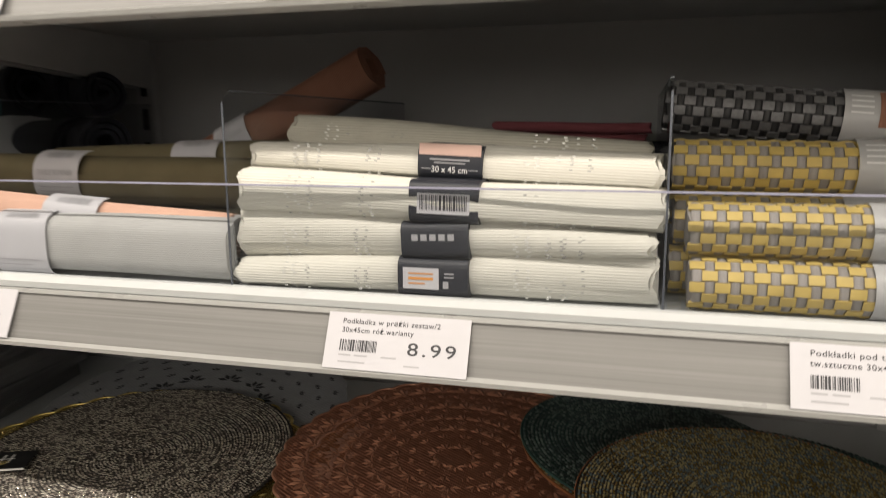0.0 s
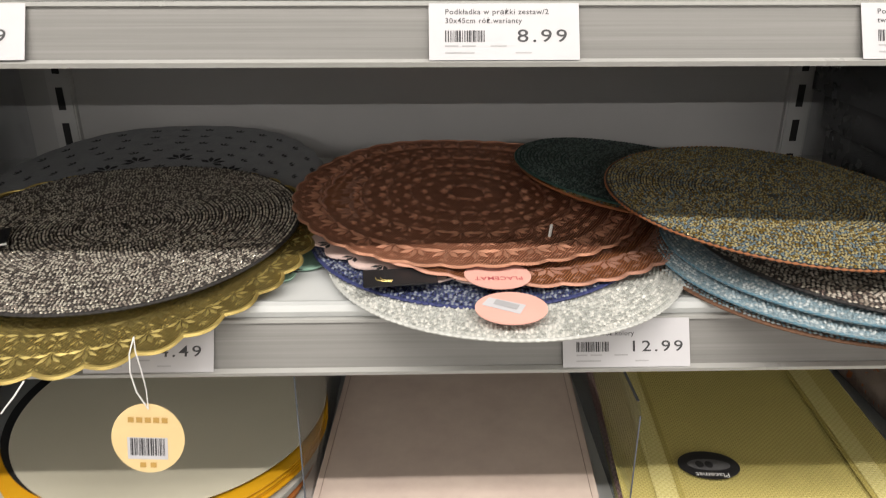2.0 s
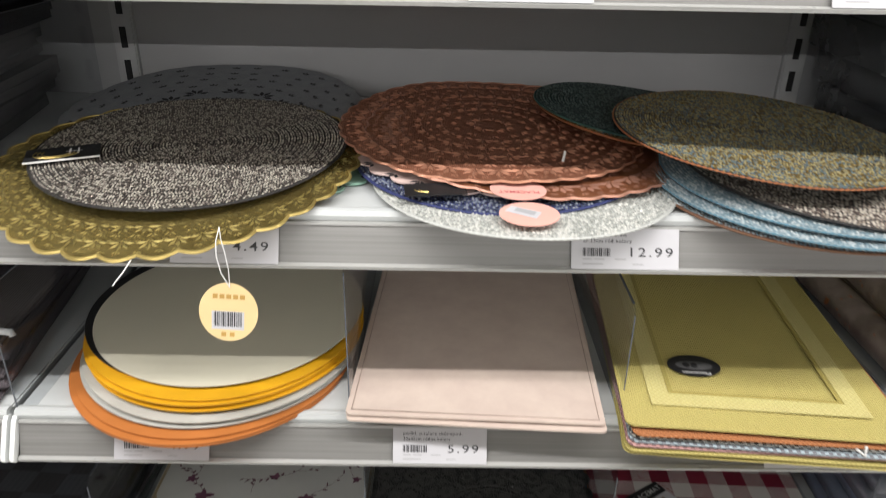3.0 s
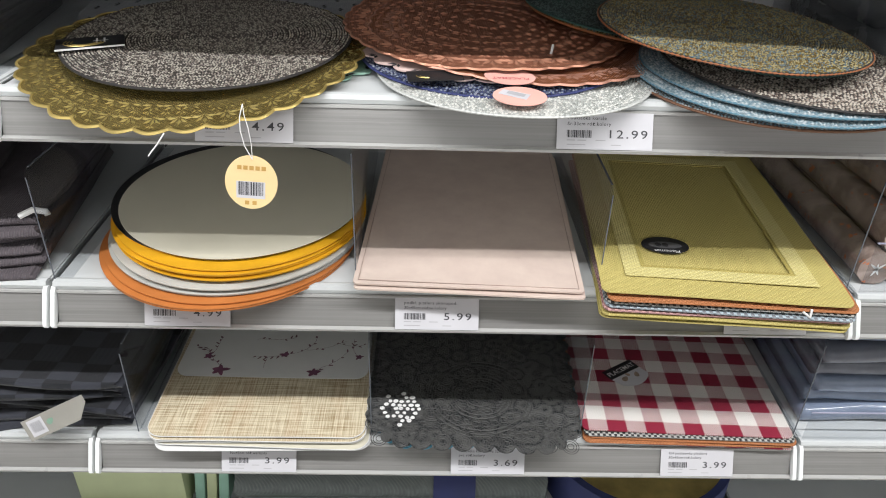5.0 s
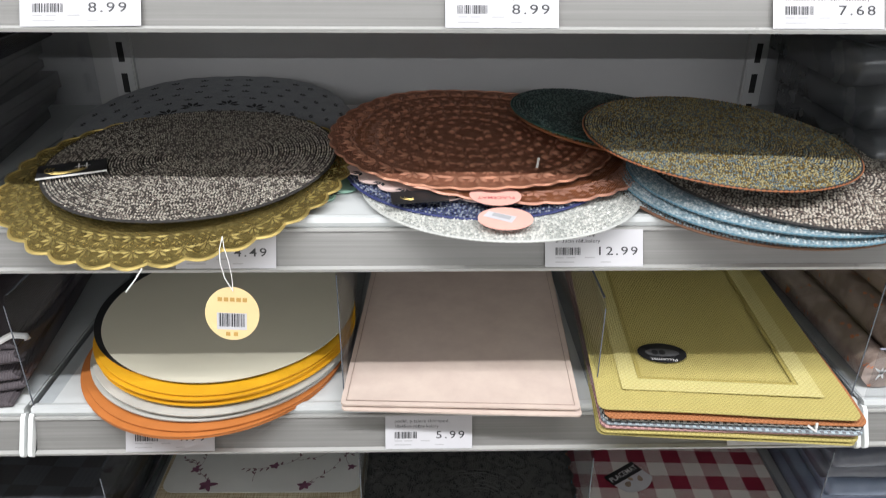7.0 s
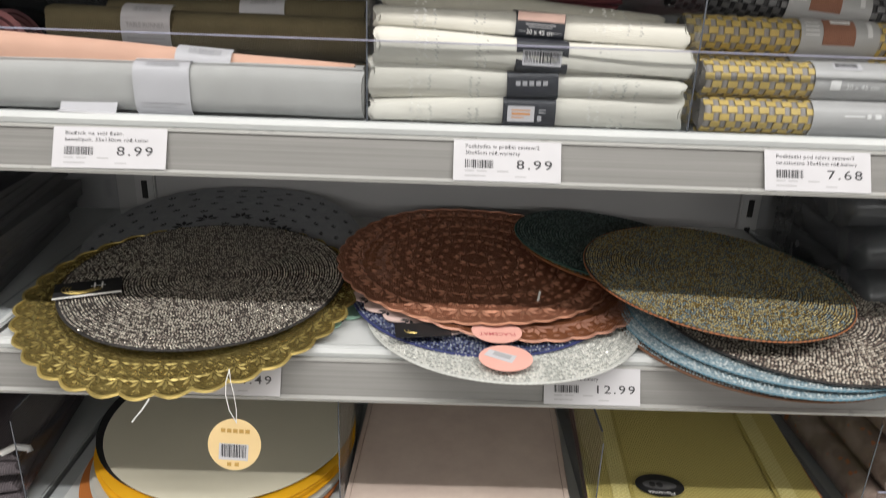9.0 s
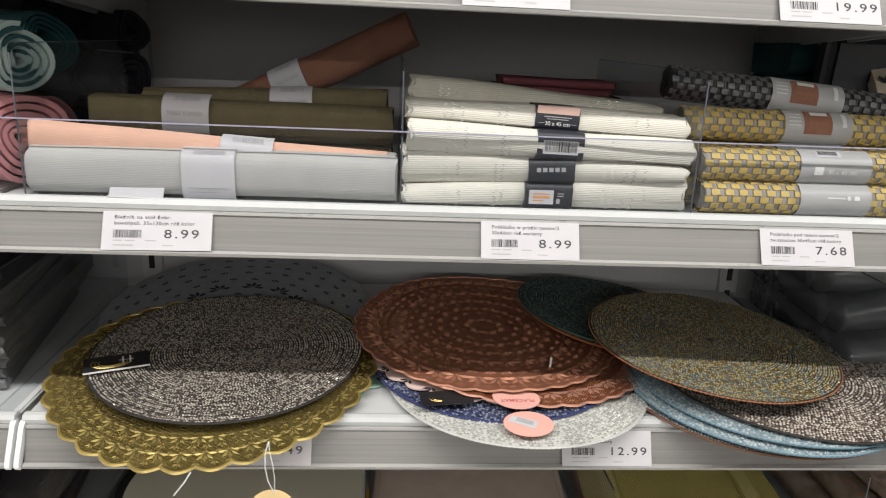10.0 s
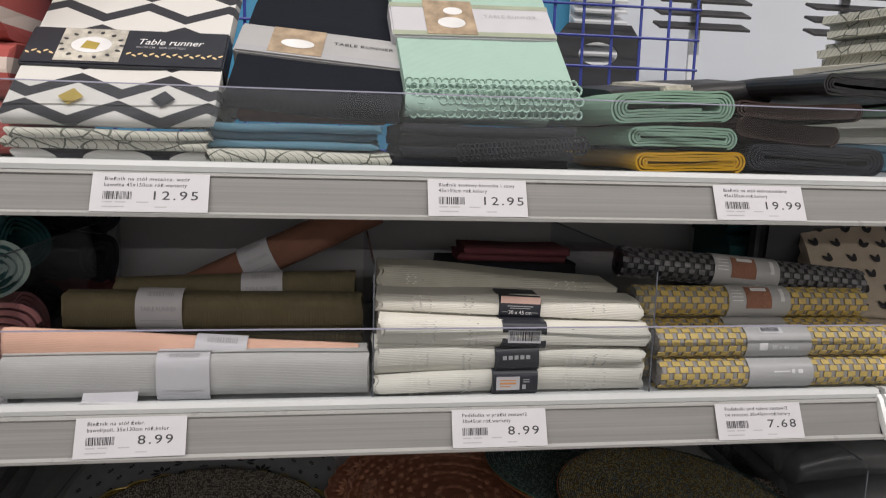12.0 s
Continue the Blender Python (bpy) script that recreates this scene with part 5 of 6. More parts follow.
def weave_cells(r, length, seed, squash, na=14, cell=0.0125, pad=0.0006):
    """Two sets of little raised pads that cross over a roll like a basket weave."""
    sets = ([], [])
    nx = int(length / cell)
    for i in range(nx):
        for j in range(na):
            a0, a1 = math.tau * j / na, math.tau * (j + 1) / na
            x0, x1 = i * length / nx, (i + 1) * length / nx
            s = (i + j) % 2
            da, dx = ((a1 - a0) * -0.02, (x1 - x0) * 0.09) if s else ((a1 - a0) * 0.045, (x1 - x0) * -0.05)
            q = r + pad + (0.0 if s else 0.0006)
            v = []
            for rad, e in ((r - 0.0005, 0.0), (q, 1.0)):
                for x, a in ((x0 + dx * (1 + e), a0 + da * (1 + e)), (x1 - dx * (1 + e), a0 + da * (1 + e)), (x1 - dx * (1 + e), a1 - da * (1 + e)), (x0 + dx * (1 + e), a1 - da * (1 + e))):
                    v.append((x, rad * math.cos(a + seed), rad * math.sin(a + seed) * squash))
            am = (a0 + a1) / 2 + seed
            v.append(((x0 + x1) / 2, (q + 0.0006) * math.cos(am), (q + 0.0006) * math.sin(am) * squash))
            sets[s].append((v, [(0, 1, 5, 4), (1, 2, 6, 5), (2, 3, 7, 6), (3, 0, 4, 7), (4, 5, 8), (5, 6, 8), (6, 7, 8), (7, 4, 8)]))
    return joined(sets[0]), joined(sets[1])


M["w_yellow"] = plain("yellow_woven_strip", (0.57, 0.42, 0.13), 0.5, vary=0.15, scale=60, grain=1500, bump=0.4)
M["w_grey"] = plain("grey_woven_strip", (0.29, 0.27, 0.255), 0.5, vary=0.15, scale=60, grain=1500, bump=0.4)
M["w_black"] = plain("black_woven_strip", (0.020, 0.020, 0.022), 0.45, vary=0.2, scale=60, grain=1500, bump=0.4)
M["w_silver"] = plain("silver_woven_strip", (0.16, 0.16, 0.165), 0.35, 0.3, 0.25, 400, 1500, 0.4)


def woven_roll(m, words, a, b, length=0.30, r=0.0170, band=(0.105, 0.185), seed=0.0, squash=0.95, face="plain"):
    t = thing("woven_placemat_roll", m, words, "placemat", "rolled woven placemats")
    part("core", roll_geo(length, r - 0.0004, 0.0015, 5, squash, seed, 2, 0.0), b, t)
    p, q = weave_cells(r, length, seed, squash, *((14, 0.0076) if a is M["w_yellow"] else (16, 0.0066)))
    part("weave_weft", p, a, t, kind="stuff")
    part("weave_warp", q, b, t, kind="stuff")
    x0, x1 = band
    s = part("paper_band", sleeve(x0, x1, r + 0.0024, 60, 300, squash), M["band_grey"], t, "grey printed paper band")
    fn = wrap(r, 0.0034, squash)
    if face == "size":
        lettering("lettering", "30 x 45 cm", 0.0065, M["white_ink"], s, pose(x0 + 0.030, -0.004, 0), 1.0, "LEFT", 0.032, fn)
        part("count_patch", bent(quads([(x0 + 0.015, x0 + 0.025, -0.005, 0.003)]), fn), M["white_ink"], s)
        part("barcode_patch", bent(quads([(x0 + 0.018, x0 + 0.046, 0.013, 0.021)]), fn), M["paper"], s)
        part("barcode", bent(bars(x0 + 0.020, x0 + 0.042, 0.015, 0.0205, 41), wrap(r, 0.0037, squash)), M["ink"], s)
    elif face == "picture":
        part("picture", bent(quads([(x0 + 0.022, x0 + 0.055, -0.004, 0.022)]), fn), M["c_brown"], s, "brown printed picture")
        part("plate_print", bent(([(x0 + 0.040 + 0.012 * math.cos(u), 0.018 + 0.0045 * math.sin(u), 0) for u in (0.5, 2.6, 3.7, 5.7)], [(0, 1, 2, 3)]), wrap(r, 0.0038, squash)), M["white_ink"], s)
        part("small_print", bent(quads([(x0 + 0.004, x0 + 0.018, 0.004 + k * 0.004, 0.005 + k * 0.004) for k in range(4)]), fn), M["white_ink"], s)
        part("title_bar", bent(quads([(x1 - 0.013, x1 - 0.008, 0.004, 0.020)]), fn), M["white_ink"], s)
    else:
        part("small_print", bent(quads([(x0 + 0.030, x0 + 0.050, 0.004, 0.0055), (x0 + 0.052, x0 + 0.056, 0.003, 0.007), (x0 + 0.060, x0 + 0.066, 0.003, 0.007)]), fn), M["white_ink"], s)
    return t


woven_roll(pose(0.733, 0.046, zb + 0.0175), "yellow and grey woven placemats, rolled, lowest front roll", M["w_yellow"], M["w_grey"], seed=0.2)
woven_roll(pose(0.731, 0.053, zb + 0.0520), "yellow and grey woven placemats, rolled, second of the pile", M["w_yellow"], M["w_grey"], seed=0.9, face="size", r=0.0172)
woven_roll(pose(0.722, 0.087, zb + 0.0180), "yellow and grey woven placemats, rolled, behind the front rolls", M["w_yellow"], M["w_grey"], seed=1.7)
woven_roll(pose(0.724, 0.089, zb + 0.0535), "yellow and grey woven placemats, rolled, behind the front rolls", M["w_yellow"], M["w_grey"], seed=2.6)
woven_roll(pose(0.722, 0.102, zb + 0.0910, 0, 0.8, 0), "yellow and grey woven placemats, rolled, third of the pile", M["w_yellow"], M["w_grey"], seed=3.1, r=0.018, band=(0.115, 0.195), face="picture")
woven_roll(pose(0.725, 0.140, zb + 0.0180), "black and silver woven placemats, rolled, at the back", M["w_silver"], M["w_black"], seed=3.3)
woven_roll(pose(0.722, 0.145, zb + 0.060), "yellow and grey woven placemats, rolled, at the back", M["w_yellow"], M["w_grey"], seed=4.3)
woven_roll(pose(0.716, 0.140, zb + 0.133, 0, 5.0, -1.5), "black and silver woven placemats, rolled, slanting on top", M["w_silver"], M["w_black"], 0.325, 0.0195, (0.118, 0.205), 1.1, 0.95, "picture")


# ---- the next bay, shelf b: satin rolls ----
def satin_roll(m, r, material, words, seed, turns=4, th=0.004, squash=0.9, length=0.34, inner=None):
    t = thing("fabric_roll", m, words, "fabric roll", "rolled fabrics")
    part("roll", prism(spiral(r, th, turns, squash, seed, 30, 1.5), -length, 0, 16, lambda x, y, z: (x + 0.006 * math.sin(math.atan2(z, y) * 2 + seed) + 0.25 * (math.hypot(y, z) - r) * 0.6, y * (1 + 0.05 * wob(x, 0, 0, seed, 0.6)), z * (1 + 0.06 * wob(x, 0.5, 0, seed + 1, 0.6)))), material, t)
    if inner:
        part("inner_lining", prism(spiral(r - th * 1.1, th * 0.7, turns - 1, squash, seed, 30, 2.1), -length, -0.002, 1), inner, t, "darker lining rolled inside")
    return t


satin_roll(pose(0.018, 0.070, zb + 0.048, 0, 0, -30), 0.050, M["c_pink"], "pink satin fabric roll, loosely wound", 0.4, 5, 0.0056, 0.96)
satin_roll(pose(0.020, 0.075, zb + 0.131, 0, 0, -30), 0.039, M["c_pale_teal"], "pale teal satin fabric roll with teal lining", 1.4, 4, 0.0052, 0.95, 0.30, M["c_teal"])
satin_roll(pose(0.005, 0.165, zb + 0.146, 0, 0, -25), 0.044, M["c_teal"], "dark teal satin fabric roll at the back", 2.4, 4)
satin_roll(pose(0.005, 0.165, zb + 0.050, 0, 0, -14), 0.046, M["c_pink"], "pink satin fabric roll behind another", 2.9, 4)
for k, (x, z0, r, mm) in enumerate(((-0.075, 0.168, 0.034, "c_dark"), (-0.015, 0.166, 0.034, "c_dark"), (0.040, 0.163, 0.030, "c_dark"), (-0.03, 0.098, 0.034, "c_dark"), (0.035, 0.096, 0.036, "c_dark"), (0.045, 0.033, 0.032, "c_plum"), (-0.04, 0.033, 0.032, "c_dark"))):
    satin_roll(pose(x, 0.345 + 0.02 * (k % 2), zb + z0, 0, 0, -34), r, M[mm], "charcoal fabric roll stacked at the back" if mm == "c_dark" else "plum fabric roll stacked at the back", k * 1.3, 3, 0.005, 1.1, 0.25)

# ---- shelf a ----
za = TOP["a"]


def zigzag(name, px=0.0865, py=0.085):
    """Mirrored zigzag bands that close into lozenges."""
    n = Nodes(name)
    x, y, zz = n.xyz()
    u = n.math("FRACT", n.math("ADD", n.math("DIVIDE", n.math("ADD", x, 0.037), px), 10.0))
    d = n.math("SUBTRACT", 1.0, n.math("MULTIPLY", n.math("ABSOLUTE", n.math("SUBTRACT", u, 0.5)), 2.0))
    v = n.math("DIVIDE", n.math("ADD", y, n.math("ADD", zz, 0.0005)), py)
    rise = n.math("MULTIPLY", d, 0.28)
    bands = []
    for line in (n.math("SUBTRACT", 10.88, rise), n.math("ADD", 10.12, rise)):
        q = n.math("ABSOLUTE", n.math("SUBTRACT", n.math("FRACT", n.math("ADD", n.math("SUBTRACT", v, line), 20.5)), 0.5))
        bands.append(n.math("LESS_THAN", q, 0.092))
    f = n.math("MINIMUM", n.math("ADD", bands[0], bands[1]), 1.0)
    n.bump(n.noise(1400, 2), 0.25, 0.0008)
    return n.done(n.mix(f, (0.67, 0.66, 0.63), (0.028, 0.029, 0.036)), 0.85, 0, 0.3, 0.2)


M["zigzag"] = zigzag("zigzag_cotton")
n = Nodes("leaf_line_cotton")
v = n.voronoi(26, "DISTANCE_TO_EDGE")
w = n.wave(70, "DIAGONAL", None, 4.0)
f = n.math("MAXIMUM", n.math("LESS_THAN", v, 0.020), n.math("GREATER_THAN", w, 0.975))
M["leafy"] = n.done(n.mix(f, (0.60, 0.59, 0.51), (0.13, 0.14, 0.11)), 0.85, 0, 0.3, 0.2)
M["c_navy"] = cloth("navy_cotton", (0.012, 0.015, 0.022), "X", 1.2, 0.2)
M["c_blue"] = cloth("steel_blue_cotton", (0.12, 0.27, 0.36), "X", 1.2, 0.2)
M["c_mint"] = cloth("mint_cotton", (0.42, 0.60, 0.52), "X", 1.2, 0.15, 0.06)
M["c_green"] = cloth("sage_felt", (0.27, 0.43, 0.33), "Y", 1.6, 0.3)
M["c_mustard"] = cloth("mustard_felt", (0.62, 0.34, 0.02), "Y", 1.6, 0.3)
M["c_choc"] = cloth("chocolate_felt", (0.055, 0.036, 0.031), "Y", 1.6, 0.3)
M["c_black"] = plain("black_leather_cloth", (0.02, 0.02, 0.021), 0.4, vary=0.15, grain=900, bump=0.3)
M["c_rose"] = cloth("dusty_pink_cotton", (0.55, 0.30, 0.27), "X", 1.2, 0.2)
M["c_redstripe"] = stripes("red_white_striped_cotton", (0.40, 0.09, 0.08), (0.60, 0.50, 0.45), 2, 0.05, 0.68)
M["sage_card"] = plain("sage_card_edge", (0.36, 0.40, 0.30), 0.5)
M["photo_tan"] = plain("printed_photo_tan", (0.42, 0.32, 0.22), 0.45, vary=0.4, scale=60)
M["photo_green"] = plain("printed_photo_table", (0.55, 0.52, 0.45), 0.45, vary=0.4, scale=70)
M["gold_print"] = plain("gold_print", (0.55, 0.42, 0.10), 0.4, 0.4)


def pile(x, y, w, d, z, h, layers, material, words, seed, turn=0.0, tilt=0.0, mess=1.0):
    return solid("folded_textile", folded_geo(w, d, h, layers, seed, mess=mess), material, words, "folded cloth", "", pose(x, y, z, tilt, 0, turn), False, "folded cloths on the shelves")


def runner_pack(m, w, d, h, material, words, seed, layers=3):
    t = thing("table_runner_pack", m, words, "table runner", "folded table runners")
    part("cloth", folded_geo(w, d, h, layers, seed), material, t)
    return t


pile(0.144, 0.036, 0.185, 0.26, za + 0.002, 0.009, 1, M["zigzag"], "folded black and white zigzag cotton runner below others", 1.2)
pile(0.146, 0.032, 0.190, 0.26, za + 0.012, 0.020, 2, M["leafy"], "folded cotton runner with leaf line print", 2.2)
pile(0.146, 0.150, 0.180, 0.20, za + 0.033, 0.046, 3, M["leafy"], "folded cotton runner with leaf line print, propping the top one", 2.9, 0, 8)
za1 = runner_pack(pose(0.149, 0.036, za + 0.031, 42, 0, -1.5), 0.197, 0.30, 0.020, M["zigzag"], "folded zigzag cotton table runner with black paper band", 3.1, 1)
band = part("paper_band", box(-0.1005, 0.1005, 0.085, 0.148, -0.001, 0.0320, 0.002), M["band_navy"], za1, "black printed paper band")
part("photo", box(-0.068, -0.004, 0.090, 0.145, 0.0322, 0.0327), M["photo_green"], band, "printed photo of a laid table")
pl = oval(0.020, 0.017, 0.0329, 0.0332)
part("plate_print", ([(x - 0.036, y * 0.8 + 0.117, z) for x, y, z in pl[0]], pl[1]), M["white_ink"], band)
part("napkin_print", ([(-0.046, 0.111, 0.0335), (-0.030, 0.109, 0.0335), (-0.028, 0.120, 0.0335), (-0.042, 0.124, 0.0335)], [(0, 1, 2, 3)]), M["gold_print"], band)
part("pattern_print", joined([([(x - 0.036, y * 0.8 + 0.117, 0.0334) for x, y, z in leaf(0.0275 * math.cos(u), 0.024 * math.sin(u), u, 0.006, 0.004)[0]], [tuple(range(10))]) for u in [k * 0.45 for k in range(14)]]), M["ink"], band)
lettering("lettering", "Table runner", 0.0135, M["white_ink"], band, pose(0.008, 0.122, 0.0323), 1.0, "LEFT", 0.066, None, 0.25)
lettering("lettering", "45x150 CM · 100% COTTON", 0.0045, M["ink_grey"], band, pose(0.008, 0.1155, 0.0323), 1.0, "LEFT", 0.05)
part("braid_print", joined([leaf(-0.098 + 0.0058 * k, 0.104, 0.6 if k % 2 else -0.6, 0.006, 0.0025, 0.0323) for k in range(34) if not -0.074 < -0.098 + 0.0058 * k < -0.004]), M["kraft"], band, kind="stuff")
band.location.y = -0.014
band.scale.z = 0.74
for x, y, mm in ((-0.037, 0.022, "gold_print"), (0.0495, 0.022, "band_navy")):
    part("diamond_print", ([(x - 0.0120, y, 0.0226), (x, y - 0.0125, 0.0226), (x + 0.0120, y, 0.0226), (x, y + 0.0125, 0.0226)], [(0, 1, 2, 3)]), M[mm], za1)

pile(0.334, 0.034, 0.180, 0.26, za + 0.002, 0.014, 1, M["leafy"], "folded cotton runner with leaf line print, lowest of the pile", 5.2)
pile(0.322, 0.038, 0.170, 0.24, za + 0.017, 0.026, 3, M["c_blue"], "folded steel blue cotton runner", 6.2, -3, 0, 2.4)
pile(0.334, 0.150, 0.170, 0.18, za + 0.044, 0.050, 3, M["c_rose"], "folded dusty pink cotton runner behind", 6.9, 0, 8)
nv = runner_pack(pose(0.338, 0.055, za + 0.044, 40, 5, -5.0), 0.180, 0.24, 0.026, M["c_navy"], "folded navy cotton table runner with grey paper band", 7.1, 1)
band = part("paper_band", box(-0.0915, 0.0915, 0.082, 0.135, -0.001, 0.0295, 0.002), M["band_grey"], nv, "grey printed paper band")
part("stripe_print", quads([(-0.090, 0.090, 0.083, 0.093)], 0.0298), M["ink_grey"], band)
part("photo", box(-0.056, 0.002, 0.086, 0.133, 0.0299, 0.0303), M["photo_tan"], band, "printed photo of a laid table")
pl = oval(0.018, 0.008, 0.0305, 0.0307)
part("plate_print", ([(x - 0.026, y + 0.105, z) for x, y, z in pl[0]], pl[1]), M["white_ink"], band)
lettering("lettering", "TABLE RUNNER", 0.0075, M["ink"], band, pose(0.012, 0.112, 0.0299), 1.05, "LEFT", 0.066)
band.location.y = -0.011
runner_pack(pose(0.372, 0.110, za + 0.075, 40, 6, -6), 0.15, 0.20, 0.018, M["c_rose"], "folded dusty pink table runner under the navy one", 8.3, 1)

pile(0.522, 0.036, 0.185, 0.26, za + 0.002, 0.020, 2, M["c_navy"], "folded navy lace-trimmed runner", 8.2)
pile(0.527, 0.040, 0.185, 0.26, za + 0.023, 0.024, 2, M["c_dark"], "folded charcoal cotton runner", 9.2)
pile(0.527, 0.150, 0.180, 0.18, za + 0.048, 0.055, 3, M["c_mint"], "folded mint cotton runner behind", 9.9, 0, 6)
mt = runner_pack(pose(0.528, 0.062, za + 0.050, 44, -1.5, 3.0), 0.188, 0.30, 0.030, M["c_mint"], "folded mint cotton table runner with lace hem and white band", 10.1, 1)
band = part("paper_band", box(-0.0955, 0.0955, 0.104, 0.166, -0.001, 0.0335, 0.002), M["paper"], mt, "white printed paper band")
part("edge_print", quads([(-0.095, 0.095, 0.105, 0.113), (-0.095, 0.095, 0.157, 0.165)], 0.0338), M["sage_card"], band)
part("photo", box(-0.056, 0.002, 0.107, 0.170, 0.0340, 0.0344), M["photo_tan"], band, "printed photo of a laid table")
pl = oval(0.016, 0.010, 0.0346, 0.0348)
part("plate_print", ([(x - 0.026, y + 0.128, z) for x, y, z in pl[0]], pl[1]), M["white_ink"], band)
part("plate_print", ([(x * 0.7 - 0.022, y * 0.7 + 0.150, z) for x, y, z in pl[0]], pl[1]), M["white_ink"], band)
lettering("lettering", "TABLE RUNNER", 0.0085, M["ink_grey"], band, pose(0.014, 0.140, 0.0338), 1.05, "LEFT", 0.064)


def lace_strip(w, h, rows=6, cols=24, seed=3):
    """Openwork hem: a net of small knotted loops hanging in the plane x-z."""
    rr = random.Random(seed)
    geos = []
    for i in range(cols):
        for j in range(rows):
            cx = -w / 2 + w * (i + 0.5 + 0.5 * (j % 2)) / (cols + 0.5)
            cz = -h * (j + 0.5) / rows
            rx, rz = w / cols * 0.60 * rr.uniform(0.8, 1.15), h / rows * 0.72 * rr.uniform(0.8, 1.1)
            y = -0.001 - 0.006 * math.sin(math.pi * (j + 0.5) / rows) + rr.uniform(-0.0012, 0.0012)
            pts = [(cx + rx * math.cos(math.tau * k / 9), y + rr.uniform(-0.0006, 0.0006), cz + rz * math.sin(math.tau * k / 9)) for k in range(10)]
            geos.append(tube(pts, 0.0013, 4))
    return joined(geos)


part("lace_hem", lace_strip(0.19, 0.040), M["c_mint"], thing("lace_trim", pose(0.533, 0.058, za + 0.094, -12, -1.0, 1.5), "mint crocheted lace hem hanging from the runner", "lace trim"), kind="stuff")
part("lace_hem", lace_strip(0.14, 0.016, 3, 30, 5), M["c_dark"], thing("lace_trim", pose(0.560, 0.032, za + 0.030, -8, -5.0, 1.5), "charcoal crocheted lace hem of a folded runner", "lace trim"), kind="stuff")


def flat_roll(m, w, h, length, material, words, seed=0.0, th=0.0023, turns=4):
    return solid("folded_felt_runner", prism(stadium(w, h, th, turns, 8, seed), 0, length, 6, lambda x, y, z: (x + 0.004 * math.sin(y * 30 + seed), y, z + 0.0015 * math.sin(y * 40 + x * 30 + seed)), 1), material, words, "table runner", "", m, False, "flat-folded felt runners")


flat_roll(pose(0.754, 0.045, za + 0.001, 0, 0, 4), 0.138, 0.025, 0.30, M["c_mustard"], "mustard felt table runner folded flat", 0.3)
flat_roll(pose(0.742, 0.047, za + 0.0275, 0, 0, 7), 0.140, 0.025, 0.30, M["c_green"], "sage green felt table runner folded flat", 1.3)
flat_roll(pose(0.730, 0.046, za + 0.0545, 0, -4, 9), 0.160, 0.036, 0.30, M["c_green"], "sage green felt table runner folded flat, on top", 2.3, turns=5)
flat_roll(pose(0.915, 0.060, za + 0.002, 0, 0, -6), 0.165, 0.034, 0.30, M["c_dark"], "charcoal felt table runner folded flat", 3.3, turns=5)
flat_roll(pose(0.890, 0.075, za + 0.037, 0, 3, 8), 0.150, 0.026, 0.30, M["c_choc"], "chocolate felt table runner folded flat", 4.3)
flat_roll(pose(0.900, 0.070, za + 0.0635, 0, 0, 4), 0.170, 0.022, 0.30, M["c_choc"], "chocolate felt table runner folded flat, on top", 5.3)
flat_roll(pose(0.985, 0.075, za + 0.090, 0, 3, 12), 0.150, 0.028, 0.34, M["c_black"], "black leather-look table runner folded flat", 6.3)
bk = thing("leather_runner_pack", pose(0.815, 0.160, za + 0.076, 6, -5, 10), "black leather-look table runner with printed paper band", "table runner", "flat-folded felt runners")
part("cloth", folded_geo(0.24, 0.14, 0.030, 1, 7.7), M["c_black"], bk)
part("paper_band", box(-0.050, -0.008, -0.003, 0.13, -0.001, 0.0315, 0.003), M["photo_green"], bk, "white and green printed band")
pile(0.80, 0.20, 0.20, 0.15, za + 0.002, 0.075, 4, M["c_choc"], "folded chocolate felt runners behind the others", 7.2)

# ---- beyond shelf a: wire grid and the display behind ----
M["blue_wire"] = plain("blue_painted_wire", (0.03, 0.05, 0.30), 0.35, vary=0.1)
t = thing("wire_grid", pose(0, BACK + 0.004, za), "blue painted wire grid panel behind the top shelf", "wire grid")
for k in range(20):
    part("upright_wire", tube([(0.020 + 0.0497 * k, 0, 0.004), (0.020 + 0.0497 * k, 0, 0.22), (0.020 + 0.0497 * k, 0, 0.46)], 0.0026, 8), M["blue_wire"], t)
for k in range(9):
    part("cross_wire", tube([(0.012, -0.004, 0.010 + 0.0495 * k), (0.5, -0.004, 0.010 + 0.0495 * k), (0.968, -0.004, 0.010 + 0.0495 * k)], 0.0022, 8), M["blue_wire"], t)
M["blue_board"] = plain("bright_blue_board", (0.05, 0.27, 0.46), 0.5, vary=0.08, scale=4)
M["slat_white"] = plain("white_slat", (0.72, 0.74, 0.76), 0.4, vary=0.05)
M["slat_black"] = plain("black_slat", (0.05, 0.048, 0.05), 0.5, vary=0.1)
solid("display_board", box(-0.3, 0.85, 0.80, 0.815, 0.9, 2.3, 0.002), M["blue_board"], "bright blue display board standing behind the grid", "display board")
t = thing("slatted_rack", pose(0.885, 0.76, 1.60), "white slatted display rack behind the grid", "rack")
for k in range(16):
    part("slat", prism([(-0.02, 0.0), (-0.022, 0.004), (0.016, 0.022), (0.020, 0.018)], -0.055, 0.055), M["slat_white"], t).location = (0, 0, 0.021 * k)
part("post", box(-0.05, 0.05, 0.022, 0.034, -0.8, 0.36), M["slat_white"], t)
